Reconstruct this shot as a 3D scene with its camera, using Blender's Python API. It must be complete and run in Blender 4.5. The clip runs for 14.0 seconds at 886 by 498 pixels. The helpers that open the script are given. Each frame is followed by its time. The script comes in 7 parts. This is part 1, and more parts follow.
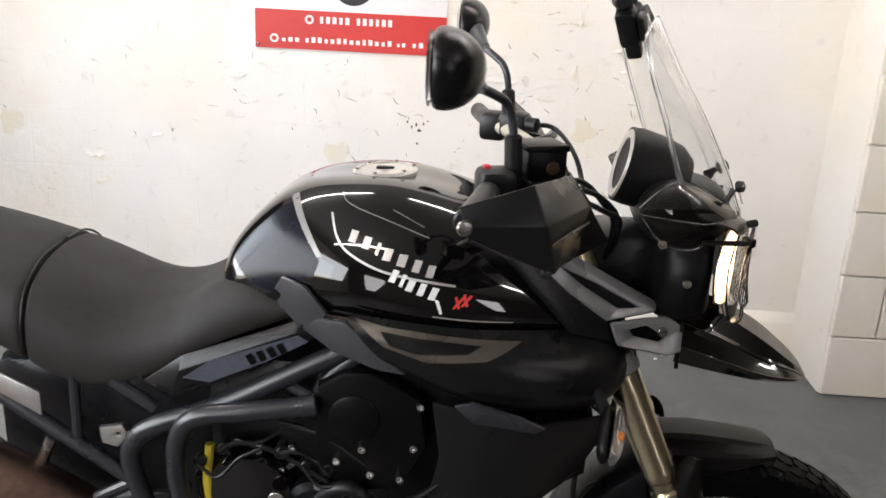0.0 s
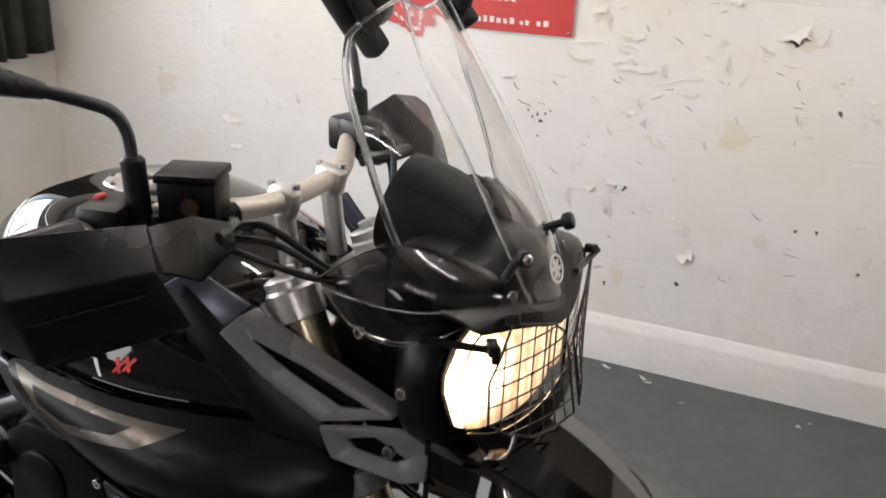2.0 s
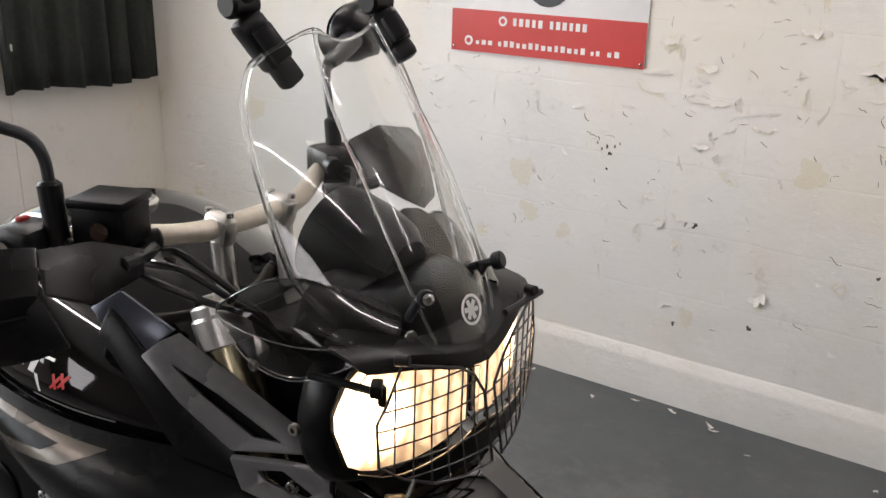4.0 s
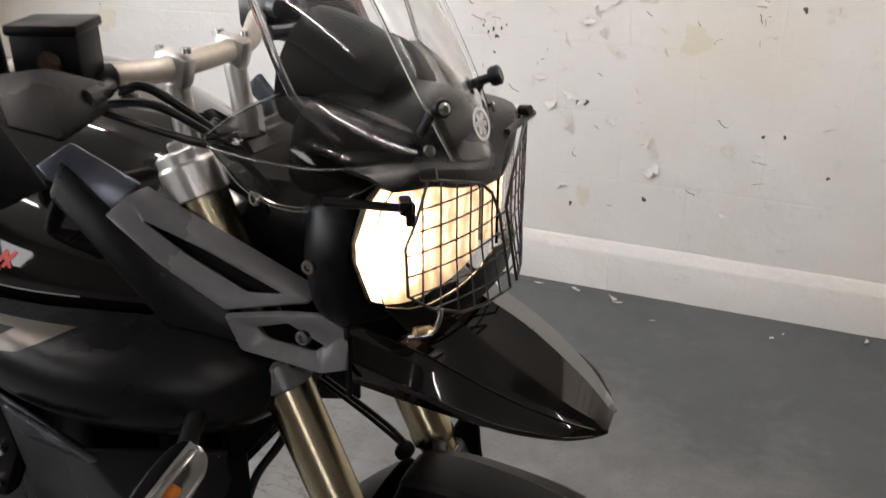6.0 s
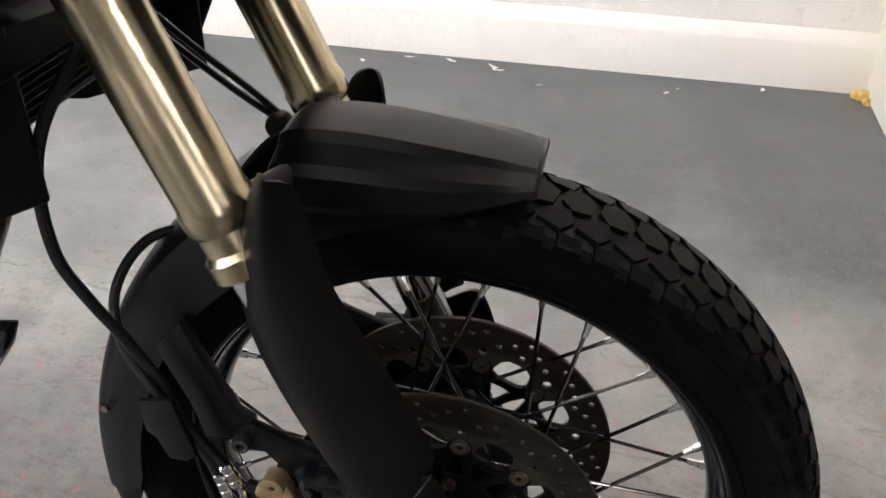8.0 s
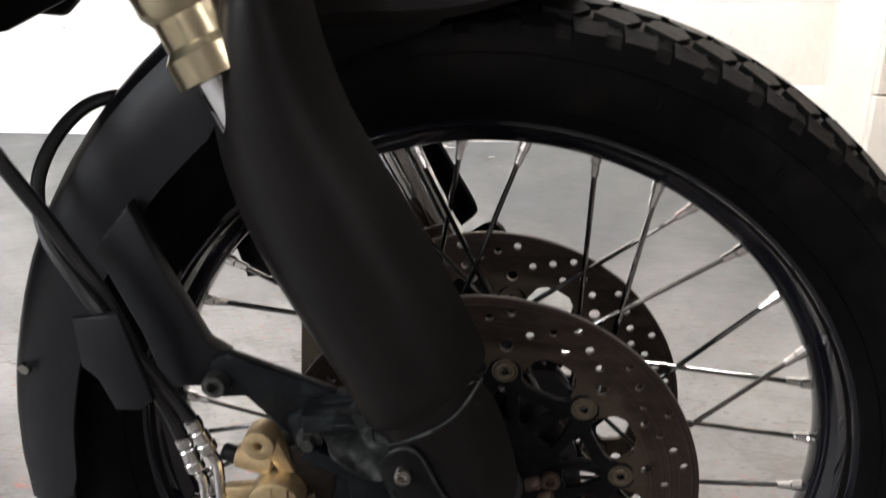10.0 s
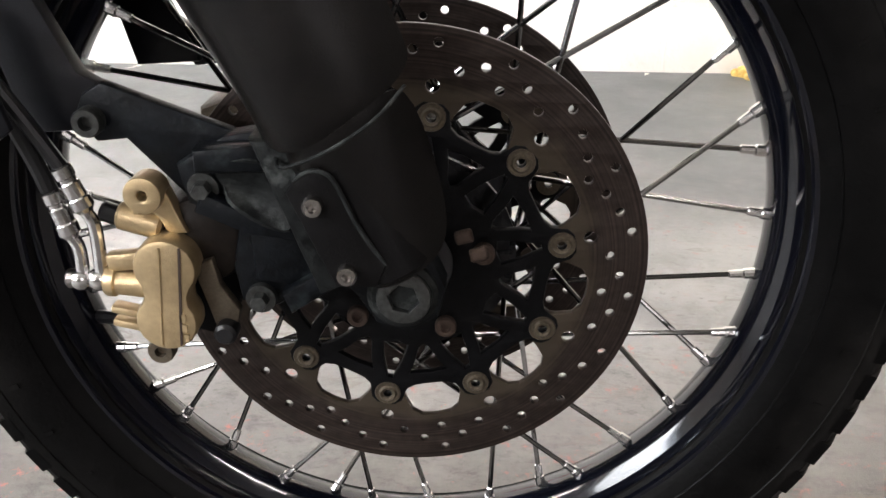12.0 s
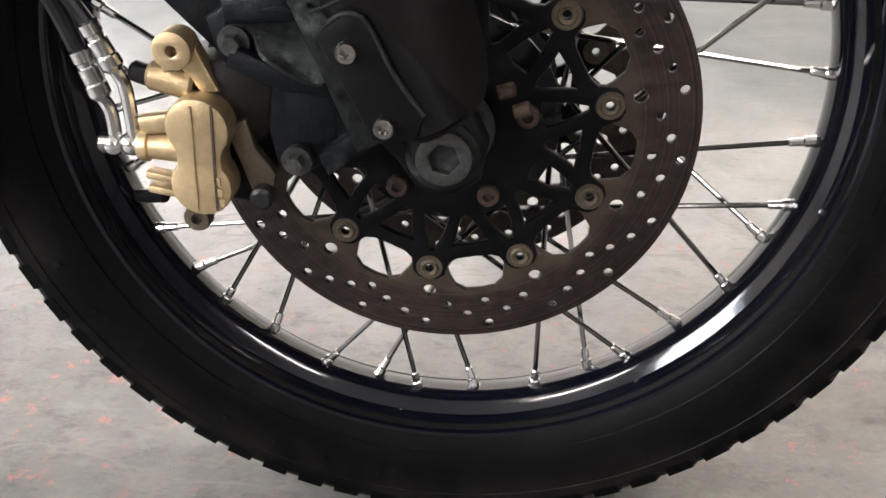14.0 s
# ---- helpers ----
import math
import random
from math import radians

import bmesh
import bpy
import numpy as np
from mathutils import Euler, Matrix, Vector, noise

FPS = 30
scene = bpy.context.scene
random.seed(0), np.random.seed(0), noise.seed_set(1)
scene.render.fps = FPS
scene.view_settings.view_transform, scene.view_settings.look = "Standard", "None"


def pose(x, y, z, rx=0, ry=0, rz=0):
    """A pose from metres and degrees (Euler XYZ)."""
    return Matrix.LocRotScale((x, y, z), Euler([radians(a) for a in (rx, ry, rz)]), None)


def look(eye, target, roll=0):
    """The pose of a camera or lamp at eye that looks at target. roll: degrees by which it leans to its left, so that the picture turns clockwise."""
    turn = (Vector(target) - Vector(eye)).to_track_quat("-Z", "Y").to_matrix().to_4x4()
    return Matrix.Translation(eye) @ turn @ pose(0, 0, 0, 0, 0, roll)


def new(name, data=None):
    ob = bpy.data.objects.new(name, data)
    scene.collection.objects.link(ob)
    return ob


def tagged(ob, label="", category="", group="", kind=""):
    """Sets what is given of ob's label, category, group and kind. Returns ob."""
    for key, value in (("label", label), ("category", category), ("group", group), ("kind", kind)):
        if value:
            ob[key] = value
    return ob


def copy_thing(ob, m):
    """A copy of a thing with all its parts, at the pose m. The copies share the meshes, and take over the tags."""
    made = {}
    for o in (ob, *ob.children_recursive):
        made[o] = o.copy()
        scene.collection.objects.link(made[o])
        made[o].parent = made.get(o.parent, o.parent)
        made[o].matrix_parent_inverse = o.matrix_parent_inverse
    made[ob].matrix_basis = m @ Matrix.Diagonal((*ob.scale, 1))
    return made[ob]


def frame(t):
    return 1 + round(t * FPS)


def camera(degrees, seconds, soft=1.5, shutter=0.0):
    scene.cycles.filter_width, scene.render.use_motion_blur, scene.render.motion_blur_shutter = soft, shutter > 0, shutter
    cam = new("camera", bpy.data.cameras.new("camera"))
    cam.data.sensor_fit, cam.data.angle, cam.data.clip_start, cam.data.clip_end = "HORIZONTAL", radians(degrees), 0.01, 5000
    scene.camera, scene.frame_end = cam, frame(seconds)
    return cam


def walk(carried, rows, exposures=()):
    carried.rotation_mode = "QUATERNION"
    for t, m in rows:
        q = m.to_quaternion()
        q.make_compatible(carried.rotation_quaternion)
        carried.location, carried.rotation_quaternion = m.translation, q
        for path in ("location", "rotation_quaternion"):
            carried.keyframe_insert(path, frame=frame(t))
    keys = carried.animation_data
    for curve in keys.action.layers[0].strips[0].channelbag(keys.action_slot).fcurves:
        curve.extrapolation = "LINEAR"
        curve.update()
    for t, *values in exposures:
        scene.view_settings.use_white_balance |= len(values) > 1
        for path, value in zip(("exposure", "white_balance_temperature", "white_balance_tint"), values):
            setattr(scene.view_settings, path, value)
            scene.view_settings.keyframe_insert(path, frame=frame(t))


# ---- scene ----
cam = camera(53.9, 14.0, shutter=0.3)
PATH = [
    (0.0, -0.4812, -1.4039, 1.4950, 71.720, -2.683, 3.212),
    (0.5, -0.3014, -1.2511, 1.4916, 71.200, -1.721, 7.665),
    (1.0, -0.0383, -1.1440, 1.5088, 69.712, -2.243, 14.639),
    (1.5, 0.0742, -0.9974, 1.4902, 68.309, -2.068, 18.856),
    (2.0, 0.1793, -0.8607, 1.5117, 68.983, -2.347, 24.648),
    (2.2, 0.2370, -0.8117, 1.5227, 69.554, -3.135, 28.182),
    (4.3, 0.3654, -0.7278, 1.5190, 70.371, -1.722, 33.374),
    (4.5, 0.3368, -0.7532, 1.5054, 69.396, -1.512, 31.046),
    (5.0, 0.2685, -0.8056, 1.4628, 67.608, -0.782, 26.000),
    (5.5, 0.2323, -0.8364, 1.4374, 67.611, -0.559, 22.893),
    (6.0, 0.2152, -0.7775, 1.3906, 65.916, -0.300, 22.370),
    (6.5, 0.1981, -0.6899, 1.3133, 62.282, -0.096, 23.231),
    (7.0, 0.1550, -0.6435, 1.1934, 58.416, -0.299, 16.677),
    (7.5, 0.1269, -0.6194, 1.0917, 56.738, -0.313, 12.384),
    (7.7, 0.1180, -0.6155, 1.0641, 56.449, -0.637, 12.120),
    (9.8, 0.0432, -0.5611, 0.7847, 64.547, 0.063, 7.847),
    (10.0, 0.0337, -0.5774, 0.7566, 66.680, 0.741, 6.346),
    (10.3, 0.0169, -0.5924, 0.7143, 66.540, 0.404, 5.730),
    (10.5, 0.0127, -0.5961, 0.7037, 66.508, 0.319, 5.574),
    (11.0, 0.0100, -0.5899, 0.6443, 64.806, 0.524, 3.386),
    (11.5, 0.0262, -0.5815, 0.6067, 65.916, 0.402, 3.664),
    (12.0, 0.0370, -0.5684, 0.5879, 65.423, -0.541, 1.859),
    (12.5, 0.0427, -0.5653, 0.5883, 65.537, -0.223, 1.377),
    (13.0, 0.0377, -0.5667, 0.5678, 63.792, 0.067, 2.317),
    (13.5, 0.0394, -0.5685, 0.5458, 61.419, 0.659, 2.744),
    (14.0, 0.0395, -0.5680, 0.5420, 60.933, 1.262, 4.329),
]
walk(cam, [(r[0], pose(*r[1:])) for r in PATH],
     exposures=[(0.0, 0.82), (0.5, 0.72), (1.2, 0.54), (2.0, 0.46), (2.2, 0.42), (4.3, 0.26), (5.0, 0.35), (5.5, 0.40), (6.0, 0.46), (6.5, 0.50), (7.0, 0.44), (7.3, 0.78), (7.7, 1.20),
                (9.8, 1.80), (10.4, 1.78), (11.0, 1.65), (11.5, 2.08), (12.0, 2.08), (12.5, 2.06), (13.2, 2.15), (14.0, 2.36)])

# ---- light ----
world = bpy.data.worlds.new("sky")
scene.world = world
world.use_nodes = True
sky = world.node_tree.nodes.new("ShaderNodeTexSky")
sky.sky_type, sky.sun_disc = "NISHITA", False
sky.sun_elevation, sky.sun_rotation = radians(35), radians(250)
world.node_tree.nodes["Background"].inputs[1].default_value = 0.15
world.node_tree.links.new(sky.outputs[0], world.node_tree.nodes["Background"].inputs[0])


def area(name, eye, target, sx, sy, watts, color):
    data = bpy.data.lights.new(name, "AREA")
    data.shape, data.size, data.size_y, data.energy, data.color = "RECTANGLE", sx, sy, watts, color
    ob = new(name, data)
    ob.matrix_world = look(eye, target)
    return ob


area("window_daylight", (-2.95, -0.98, 1.66), (0, -0.4, 1.0), 4.2, 1.0, 70, (0.92, 0.95, 1.0))

# added lamps before the blank front wall, for fill and highlight lines
area("front_glow", (-1.9, -3.93, 1.55), (-0.3, 0, 0.9), 0.7, 1.3, 11, (1.0, 0.955, 0.98))
area("front_glow", (1.9, -3.93, 1.55), (0.2, 0, 0.9), 0.7, 1.3, 11, (1.0, 0.955, 0.98))

# ---- materials ----


def mat(name, color, rough=0.5, metal=0.0, vary=0.15, scale=40.0, bump=0.0, bump_scale=None, coat=0.0, spec=0.5):
    """A surface whose colour and gloss vary at two scales, with fine relief."""
    m = bpy.data.materials.new(name)
    m.use_nodes = True
    nt = m.node_tree
    n, link = nt.nodes, nt.links.new
    p = n["Principled BSDF"]
    tc = n.new("ShaderNodeTexCoord")
    big, fine = n.new("ShaderNodeTexNoise"), n.new("ShaderNodeTexNoise")
    big.inputs["Scale"].default_value, fine.inputs["Scale"].default_value = scale * 0.2, scale * 3
    big.inputs["Detail"].default_value, fine.inputs["Detail"].default_value = 5, 6
    link(tc.outputs["Object"], big.inputs["Vector"]), link(tc.outputs["Object"], fine.inputs["Vector"])
    add = n.new("ShaderNodeMath")
    add.operation = "ADD"
    link(big.outputs[0], add.inputs[0]), link(fine.outputs[0], add.inputs[1])
    ramp = n.new("ShaderNodeMapRange")
    ramp.inputs[1].default_value, ramp.inputs[2].default_value = 0.65, 1.35
    ramp.inputs[3].default_value, ramp.inputs[4].default_value = 1 - vary, 1 + vary
    link(add.outputs[0], ramp.inputs[0])
    mul = n.new("ShaderNodeVectorMath")
    mul.operation = "SCALE"
    mul.inputs[0].default_value = color
    link(ramp.outputs[0], mul.inputs["Scale"])
    link(mul.outputs[0], p.inputs["Base Color"])
    rr = n.new("ShaderNodeMapRange")
    rr.inputs[1].default_value, rr.inputs[2].default_value = 0.3, 0.7
    rr.inputs[3].default_value, rr.inputs[4].default_value = rough * 0.82, min(1.0, rough * 1.2)
    link(big.outputs[0], rr.inputs[0])
    link(rr.outputs[0], p.inputs["Roughness"])
    p.inputs["Metallic"].default_value = metal
    p.inputs["Coat Weight"].default_value = coat
    p.inputs["Coat Roughness"].default_value = 0.04
    p.inputs["Specular IOR Level"].default_value = spec
    if bump:
        b = n.new("ShaderNodeBump")
        bn = n.new("ShaderNodeTexNoise")
        bn.inputs["Scale"].default_value, bn.inputs["Detail"].default_value = bump_scale or scale * 8, 4
        link(tc.outputs["Object"], bn.inputs["Vector"])
        b.inputs["Strength"].default_value, b.inputs["Distance"].default_value = bump, 0.001
        link(bn.outputs[0], b.inputs["Height"])
        link(b.outputs[0], p.inputs["Normal"])
    return m


def glow(name, color, strength):
    m = bpy.data.materials.new(name)
    m.use_nodes = True
    p = m.node_tree.nodes["Principled BSDF"]
    p.inputs["Base Color"].default_value = (*color, 1)
    p.inputs["Emission Color"].default_value = (*color, 1)
    p.inputs["Emission Strength"].default_value = strength
    return m


def clear(name, color, rough=0.02, ior=1.45):
    m = bpy.data.materials.new(name)
    m.use_nodes = True
    p = m.node_tree.nodes["Principled BSDF"]
    p.inputs["Base Color"].default_value = (*color, 1)
    p.inputs["Roughness"].default_value = rough
    p.inputs["Transmission Weight"].default_value = 1.0
    p.inputs["IOR"].default_value = ior
    return m


gloss_black = mat("gloss_black_paint", (0.003, 0.0025, 0.0025), 0.045, 0.0, 0.3, 20, coat=0.5, spec=0.4)
matte_black = mat("matte_black_plastic", (0.0030, 0.0028, 0.0029), 0.34, 0.0, 0.4, 30, bump=0.25, bump_scale=900, spec=0.13)
satin_black = mat("satin_black_plastic", (0.0055, 0.0053, 0.0055), 0.27, 0.0, 0.3, 30, bump=0.2, bump_scale=900, spec=0.26)
guard_black = mat("worn_black_plastic", (0.00348, 0.003, 0.00276), 0.36, 0.0, 0.5, 30, bump=0.25, bump_scale=900, spec=0.16)
blue_black = mat("blue_black_plastic", (0.00372, 0.00408, 0.0054), 0.33, 0.0, 0.3, 30, bump=0.2, bump_scale=900, spec=0.22)
dash_grey = mat("faded_black_plastic", (0.0065, 0.0062, 0.0062), 0.45, 0.0, 0.5, 40, bump=0.4, bump_scale=500, spec=0.14)
dull_black = mat("worn_black_casting", (0.0022, 0.0028, 0.0036), 0.40, 0.0, 0.95, 45, bump=0.5, bump_scale=300, spec=0.12)
tube_black = mat("satin_black_steel", (0.0170, 0.0178, 0.0215), 0.30, 0.0, 0.25, 40, bump=0.12, bump_scale=600, spec=0.5)
engine_black = mat("engine_black", (0.0085, 0.0085, 0.0098), 0.28, 0.0, 0.4, 50, bump=0.4, bump_scale=400, spec=0.4)
trim_grey = mat("dark_grey_plastic", (0.050, 0.050, 0.054), 0.30, 0.25, 0.12, 30, bump=0.12, bump_scale=900, spec=0.45)
wing_grey = mat("graphite_grey_plastic", (0.165, 0.162, 0.165), 0.27, 0.25, 0.12, 30, bump=0.12, bump_scale=900, spec=0.55)
silver_panel = mat("champagne_grey_panel", (0.11, 0.095, 0.08), 0.30, 0.6, 0.12, 30)
slate = mat("slate_blue_panel", (0.090, 0.097, 0.125), 0.24, 0.4, 0.2, 30)
vinyl = mat("black_vinyl", (0.0135, 0.0112, 0.0100), 0.62, 0.0, 0.25, 30, bump=0.6, bump_scale=700, spec=0.32)
knee_black = mat("satin_knee_panel", (0.005, 0.006, 0.011), 0.17, 0.0, 0.2, 30, spec=0.18)
rubber = mat("tyre_rubber", (0.00167, 0.00157, 0.00152), 0.46, 0.0, 0.6, 30, bump=0.5, bump_scale=250, spec=0.054)
hose_rubber = mat("hose_rubber", (0.0045, 0.0045, 0.005), 0.36, 0.0, 0.2, 60, spec=0.32)
rim_black = mat("rim_black_anodised", (0.00175, 0.0021, 0.0042), 0.13, 0.0, 0.4, 40, coat=0.5, spec=0.28)
fork_gold = mat("champagne_anodised_tube", (0.45, 0.39, 0.265), 0.24, 1.0, 0.10, 25, bump=0.05, bump_scale=500)
caliper_gold = mat("gold_anodised_caliper", (0.4292, 0.3256, 0.185), 0.38, 0.8, 0.18, 60, bump=0.3, bump_scale=900)
hard_chrome = mat("hard_chrome", (0.55, 0.55, 0.55), 0.06, 1.0, 0.1, 30)
chrome = mat("bright_steel", (0.62, 0.61, 0.60), 0.2, 1.0, 0.2, 60)
spoke_steel = mat("spoke_steel", (0.168, 0.1645, 0.161), 0.14, 1.0, 0.25, 80)
carrier_black = mat("carrier_black", (0.00252, 0.00252, 0.0028), 0.38, 0.0, 0.6, 60, bump=0.3, bump_scale=400, spec=0.09)
dust_black = mat("dusty_casting_edge", (0.00945, 0.01036, 0.01015), 0.55, 0.0, 0.95, 60, bump=0.6, bump_scale=400, spec=0.084)
bolt_steel = mat("zinc_steel", (0.27, 0.255, 0.24), 0.26, 1.0, 0.5, 120)
raw_alu = mat("raw_aluminium", (0.62, 0.60, 0.57), 0.33, 1.0, 0.1, 40, bump=0.1, bump_scale=500)
bar_alu = mat("bead_blasted_bar", (0.56, 0.51, 0.43), 0.45, 0.55, 0.1, 40)
disc_steel = mat("used_disc_steel", (0.0195, 0.0143, 0.0121), 0.40, 0.3, 0.35, 60, bump=0.08, bump_scale=900, spec=0.14)


def worn_disc(m):
    """Fine turned rings on the swept band, and olive dirt towards the carrier."""
    nt = m.node_tree
    n, link = nt.nodes, nt.links.new
    p = n["Principled BSDF"]
    base = p.inputs["Base Color"].links[0].from_socket
    tc, sep, com, far = n.new("ShaderNodeTexCoord"), n.new("ShaderNodeSeparateXYZ"), n.new("ShaderNodeCombineXYZ"), n.new("ShaderNodeVectorMath")
    link(tc.outputs["Object"], sep.inputs[0])
    link(sep.outputs[0], com.inputs[0]), link(sep.outputs[2], com.inputs[1])
    far.operation = "LENGTH"
    link(com.outputs[0], far.inputs[0])
    ring = n.new("ShaderNodeTexNoise")
    ring.noise_dimensions = "1D"
    ring.inputs["Scale"].default_value, ring.inputs["Detail"].default_value = 600, 3
    link(far.outputs["Value"], ring.inputs["W"])
    lum = n.new("ShaderNodeMapRange")
    lum.inputs[1].default_value, lum.inputs[2].default_value, lum.inputs[3].default_value, lum.inputs[4].default_value = 0.3, 0.7, 0.6, 1.5
    link(ring.outputs[0], lum.inputs[0])
    mul = n.new("ShaderNodeVectorMath")
    mul.operation = "SCALE"
    link(base, mul.inputs[0]), link(lum.outputs[0], mul.inputs["Scale"])
    dirt, wide = n.new("ShaderNodeTexNoise"), n.new("ShaderNodeMath")
    dirt.inputs["Scale"].default_value, dirt.inputs["Detail"].default_value = 70, 6
    link(tc.outputs["Object"], dirt.inputs["Vector"])
    wide.operation = "MULTIPLY_ADD"
    link(dirt.outputs[0], wide.inputs[0])
    wide.inputs[1].default_value = 0.022
    link(far.outputs["Value"], wide.inputs[2])
    band = n.new("ShaderNodeMapRange")
    band.inputs[1].default_value, band.inputs[2].default_value = 0.137, 0.126
    link(wide.outputs[0], band.inputs[0])
    x = n.new("ShaderNodeMix")
    x.data_type = "RGBA"
    link(band.outputs[0], x.inputs[0]), link(mul.outputs[0], x.inputs[6])
    x.inputs[7].default_value = (0.038, 0.030, 0.022, 1)
    link(x.outputs[2], p.inputs["Base Color"])


worn_disc(disc_steel)


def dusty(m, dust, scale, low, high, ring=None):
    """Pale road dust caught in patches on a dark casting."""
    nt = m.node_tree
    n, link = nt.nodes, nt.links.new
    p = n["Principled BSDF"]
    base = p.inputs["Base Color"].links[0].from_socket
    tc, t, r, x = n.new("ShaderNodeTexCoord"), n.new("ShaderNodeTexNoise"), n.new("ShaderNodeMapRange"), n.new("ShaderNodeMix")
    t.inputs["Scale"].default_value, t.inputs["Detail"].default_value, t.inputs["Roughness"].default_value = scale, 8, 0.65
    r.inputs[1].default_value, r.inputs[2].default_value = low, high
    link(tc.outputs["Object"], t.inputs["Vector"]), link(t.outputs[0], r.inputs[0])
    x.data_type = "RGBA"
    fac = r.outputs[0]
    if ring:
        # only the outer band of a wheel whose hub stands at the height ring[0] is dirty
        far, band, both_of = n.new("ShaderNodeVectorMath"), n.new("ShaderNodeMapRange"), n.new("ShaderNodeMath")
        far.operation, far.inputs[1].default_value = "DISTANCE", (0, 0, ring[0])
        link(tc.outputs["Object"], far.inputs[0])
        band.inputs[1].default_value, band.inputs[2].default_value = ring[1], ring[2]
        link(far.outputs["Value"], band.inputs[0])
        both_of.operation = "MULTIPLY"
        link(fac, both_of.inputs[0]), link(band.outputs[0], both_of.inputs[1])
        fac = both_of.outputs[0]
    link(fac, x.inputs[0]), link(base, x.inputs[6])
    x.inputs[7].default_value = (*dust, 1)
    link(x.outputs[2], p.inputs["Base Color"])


dusty(dust_black, (0.058, 0.063, 0.060), 60, 0.52, 0.76)
dusty(dull_black, (0.024, 0.030, 0.031), 40, 0.58, 0.80)
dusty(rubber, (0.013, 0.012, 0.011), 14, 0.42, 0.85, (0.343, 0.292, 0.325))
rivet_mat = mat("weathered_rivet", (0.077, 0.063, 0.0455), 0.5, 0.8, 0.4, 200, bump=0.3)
axle_steel = mat("dirty_axle_steel", (0.0476, 0.0493, 0.047), 0.36, 0.7, 0.6, 120, bump=0.3)
rust = mat("rusty_bolt", (0.0315, 0.0182, 0.0119), 0.7, 0.3, 0.5, 200, bump=0.6)
exhaust = mat("heat_tinted_steel", (0.20, 0.13, 0.10), 0.35, 1.0, 0.3, 30)
decal_silver = mat("silver_decal", (0.55, 0.53, 0.50), 0.35, 0.7, 0.1, 50)
decal_grey = mat("grey_decal", (0.22, 0.21, 0.20), 0.35, 0.6, 0.1, 50)
decal_white = mat("white_decal", (0.75, 0.74, 0.72), 0.45, 0.0, 0.06, 50)
decal_red = mat("red_decal", (0.55, 0.03, 0.025), 0.4, 0.0, 0.1, 50)
amber = mat("amber_bulb", (0.65, 0.17, 0.02), 0.25, 0.0, 0.1, 50)
reflector_silver = mat("lamp_reflector", (0.8, 0.78, 0.74), 0.12, 1.0, 0.05, 50)
screen_clear = clear("clear_acrylic", (0.975, 0.985, 0.98))
screen_smoke = clear("smoked_acrylic", (0.25, 0.24, 0.23))
edge_clear = clear("polished_acrylic_edge", (0.93, 0.95, 0.94), 0.18)
lens_milky = clear("scratched_lens", (0.95, 0.95, 0.93), 0.16)
lens_clear = clear("clear_lens", (0.98, 0.98, 0.97), 0.03)


def lit_reflector():
    """A lit lamp reflector, its glow painted in: brightest round the bulb, warm towards its rim, dimmer low down, with
    vertical flutes.
    """
    m = glow("lit_headlamp", (1.0, 0.68, 0.40), 6.0)
    nt = m.node_tree
    n, link = nt.nodes, nt.links.new
    tc, sep, ab = n.new("ShaderNodeTexCoord"), n.new("ShaderNodeSeparateXYZ"), n.new("ShaderNodeMath")
    ab.operation = "ABSOLUTE"
    link(tc.outputs["Object"], sep.inputs[0])
    link(sep.outputs[1], ab.inputs[0])
    com = n.new("ShaderNodeCombineXYZ")
    link(ab.outputs[0], com.inputs[1])
    link(sep.outputs[2], com.inputs[2])
    far = n.new("ShaderNodeVectorMath")
    far.operation = "DISTANCE"
    link(com.outputs[0], far.inputs[0])
    far.inputs[1].default_value = (0, 0.142, 1.072)
    fall = n.new("ShaderNodeMapRange")
    fall.inputs[1].default_value, fall.inputs[2].default_value, fall.inputs[3].default_value, fall.inputs[4].default_value = 0.012, 0.058, 16.0, 1.15
    link(far.outputs["Value"], fall.inputs[0])
    wave = n.new("ShaderNodeTexWave")
    wave.bands_direction = "Y"
    wave.inputs["Scale"].default_value, wave.inputs["Distortion"].default_value, wave.inputs["Detail Scale"].default_value = 16, 7, 2.5
    link(tc.outputs["Object"], wave.inputs["Vector"])
    flute = n.new("ShaderNodeMapRange")
    flute.inputs[3].default_value, flute.inputs[4].default_value = 0.50, 1.35
    link(wave.outputs[1], flute.inputs[0])
    mul = n.new("ShaderNodeMath")
    mul.operation = "MULTIPLY"
    link(fall.outputs[0], mul.inputs[0]), link(flute.outputs[0], mul.inputs[1])
    # lower edge dimmed by height, painted into the emission
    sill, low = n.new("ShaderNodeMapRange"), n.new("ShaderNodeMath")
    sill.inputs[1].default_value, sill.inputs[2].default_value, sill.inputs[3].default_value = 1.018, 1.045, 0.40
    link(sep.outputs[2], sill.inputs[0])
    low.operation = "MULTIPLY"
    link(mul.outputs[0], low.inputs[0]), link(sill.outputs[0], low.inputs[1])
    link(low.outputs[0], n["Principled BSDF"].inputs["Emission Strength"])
    return m


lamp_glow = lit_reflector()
soot_brown = mat("sooty_brown_casting", (0.007, 0.0049, 0.0035), 0.5, 0.0, 0.6, 60, bump=0.4, bump_scale=300, spec=0.14)
brown_shell = mat("dark_bronze_shell", (0.05, 0.03, 0.02), 0.3, 0.3, 0.2, 20)

# ---- mesh helpers ----


def smooth_edges(bm, angle=32):
    for f in bm.faces:
        f.smooth = True
    for e in bm.edges:
        if len(e.link_faces) == 2 and e.calc_face_angle(0) > radians(angle):
            e.smooth = False


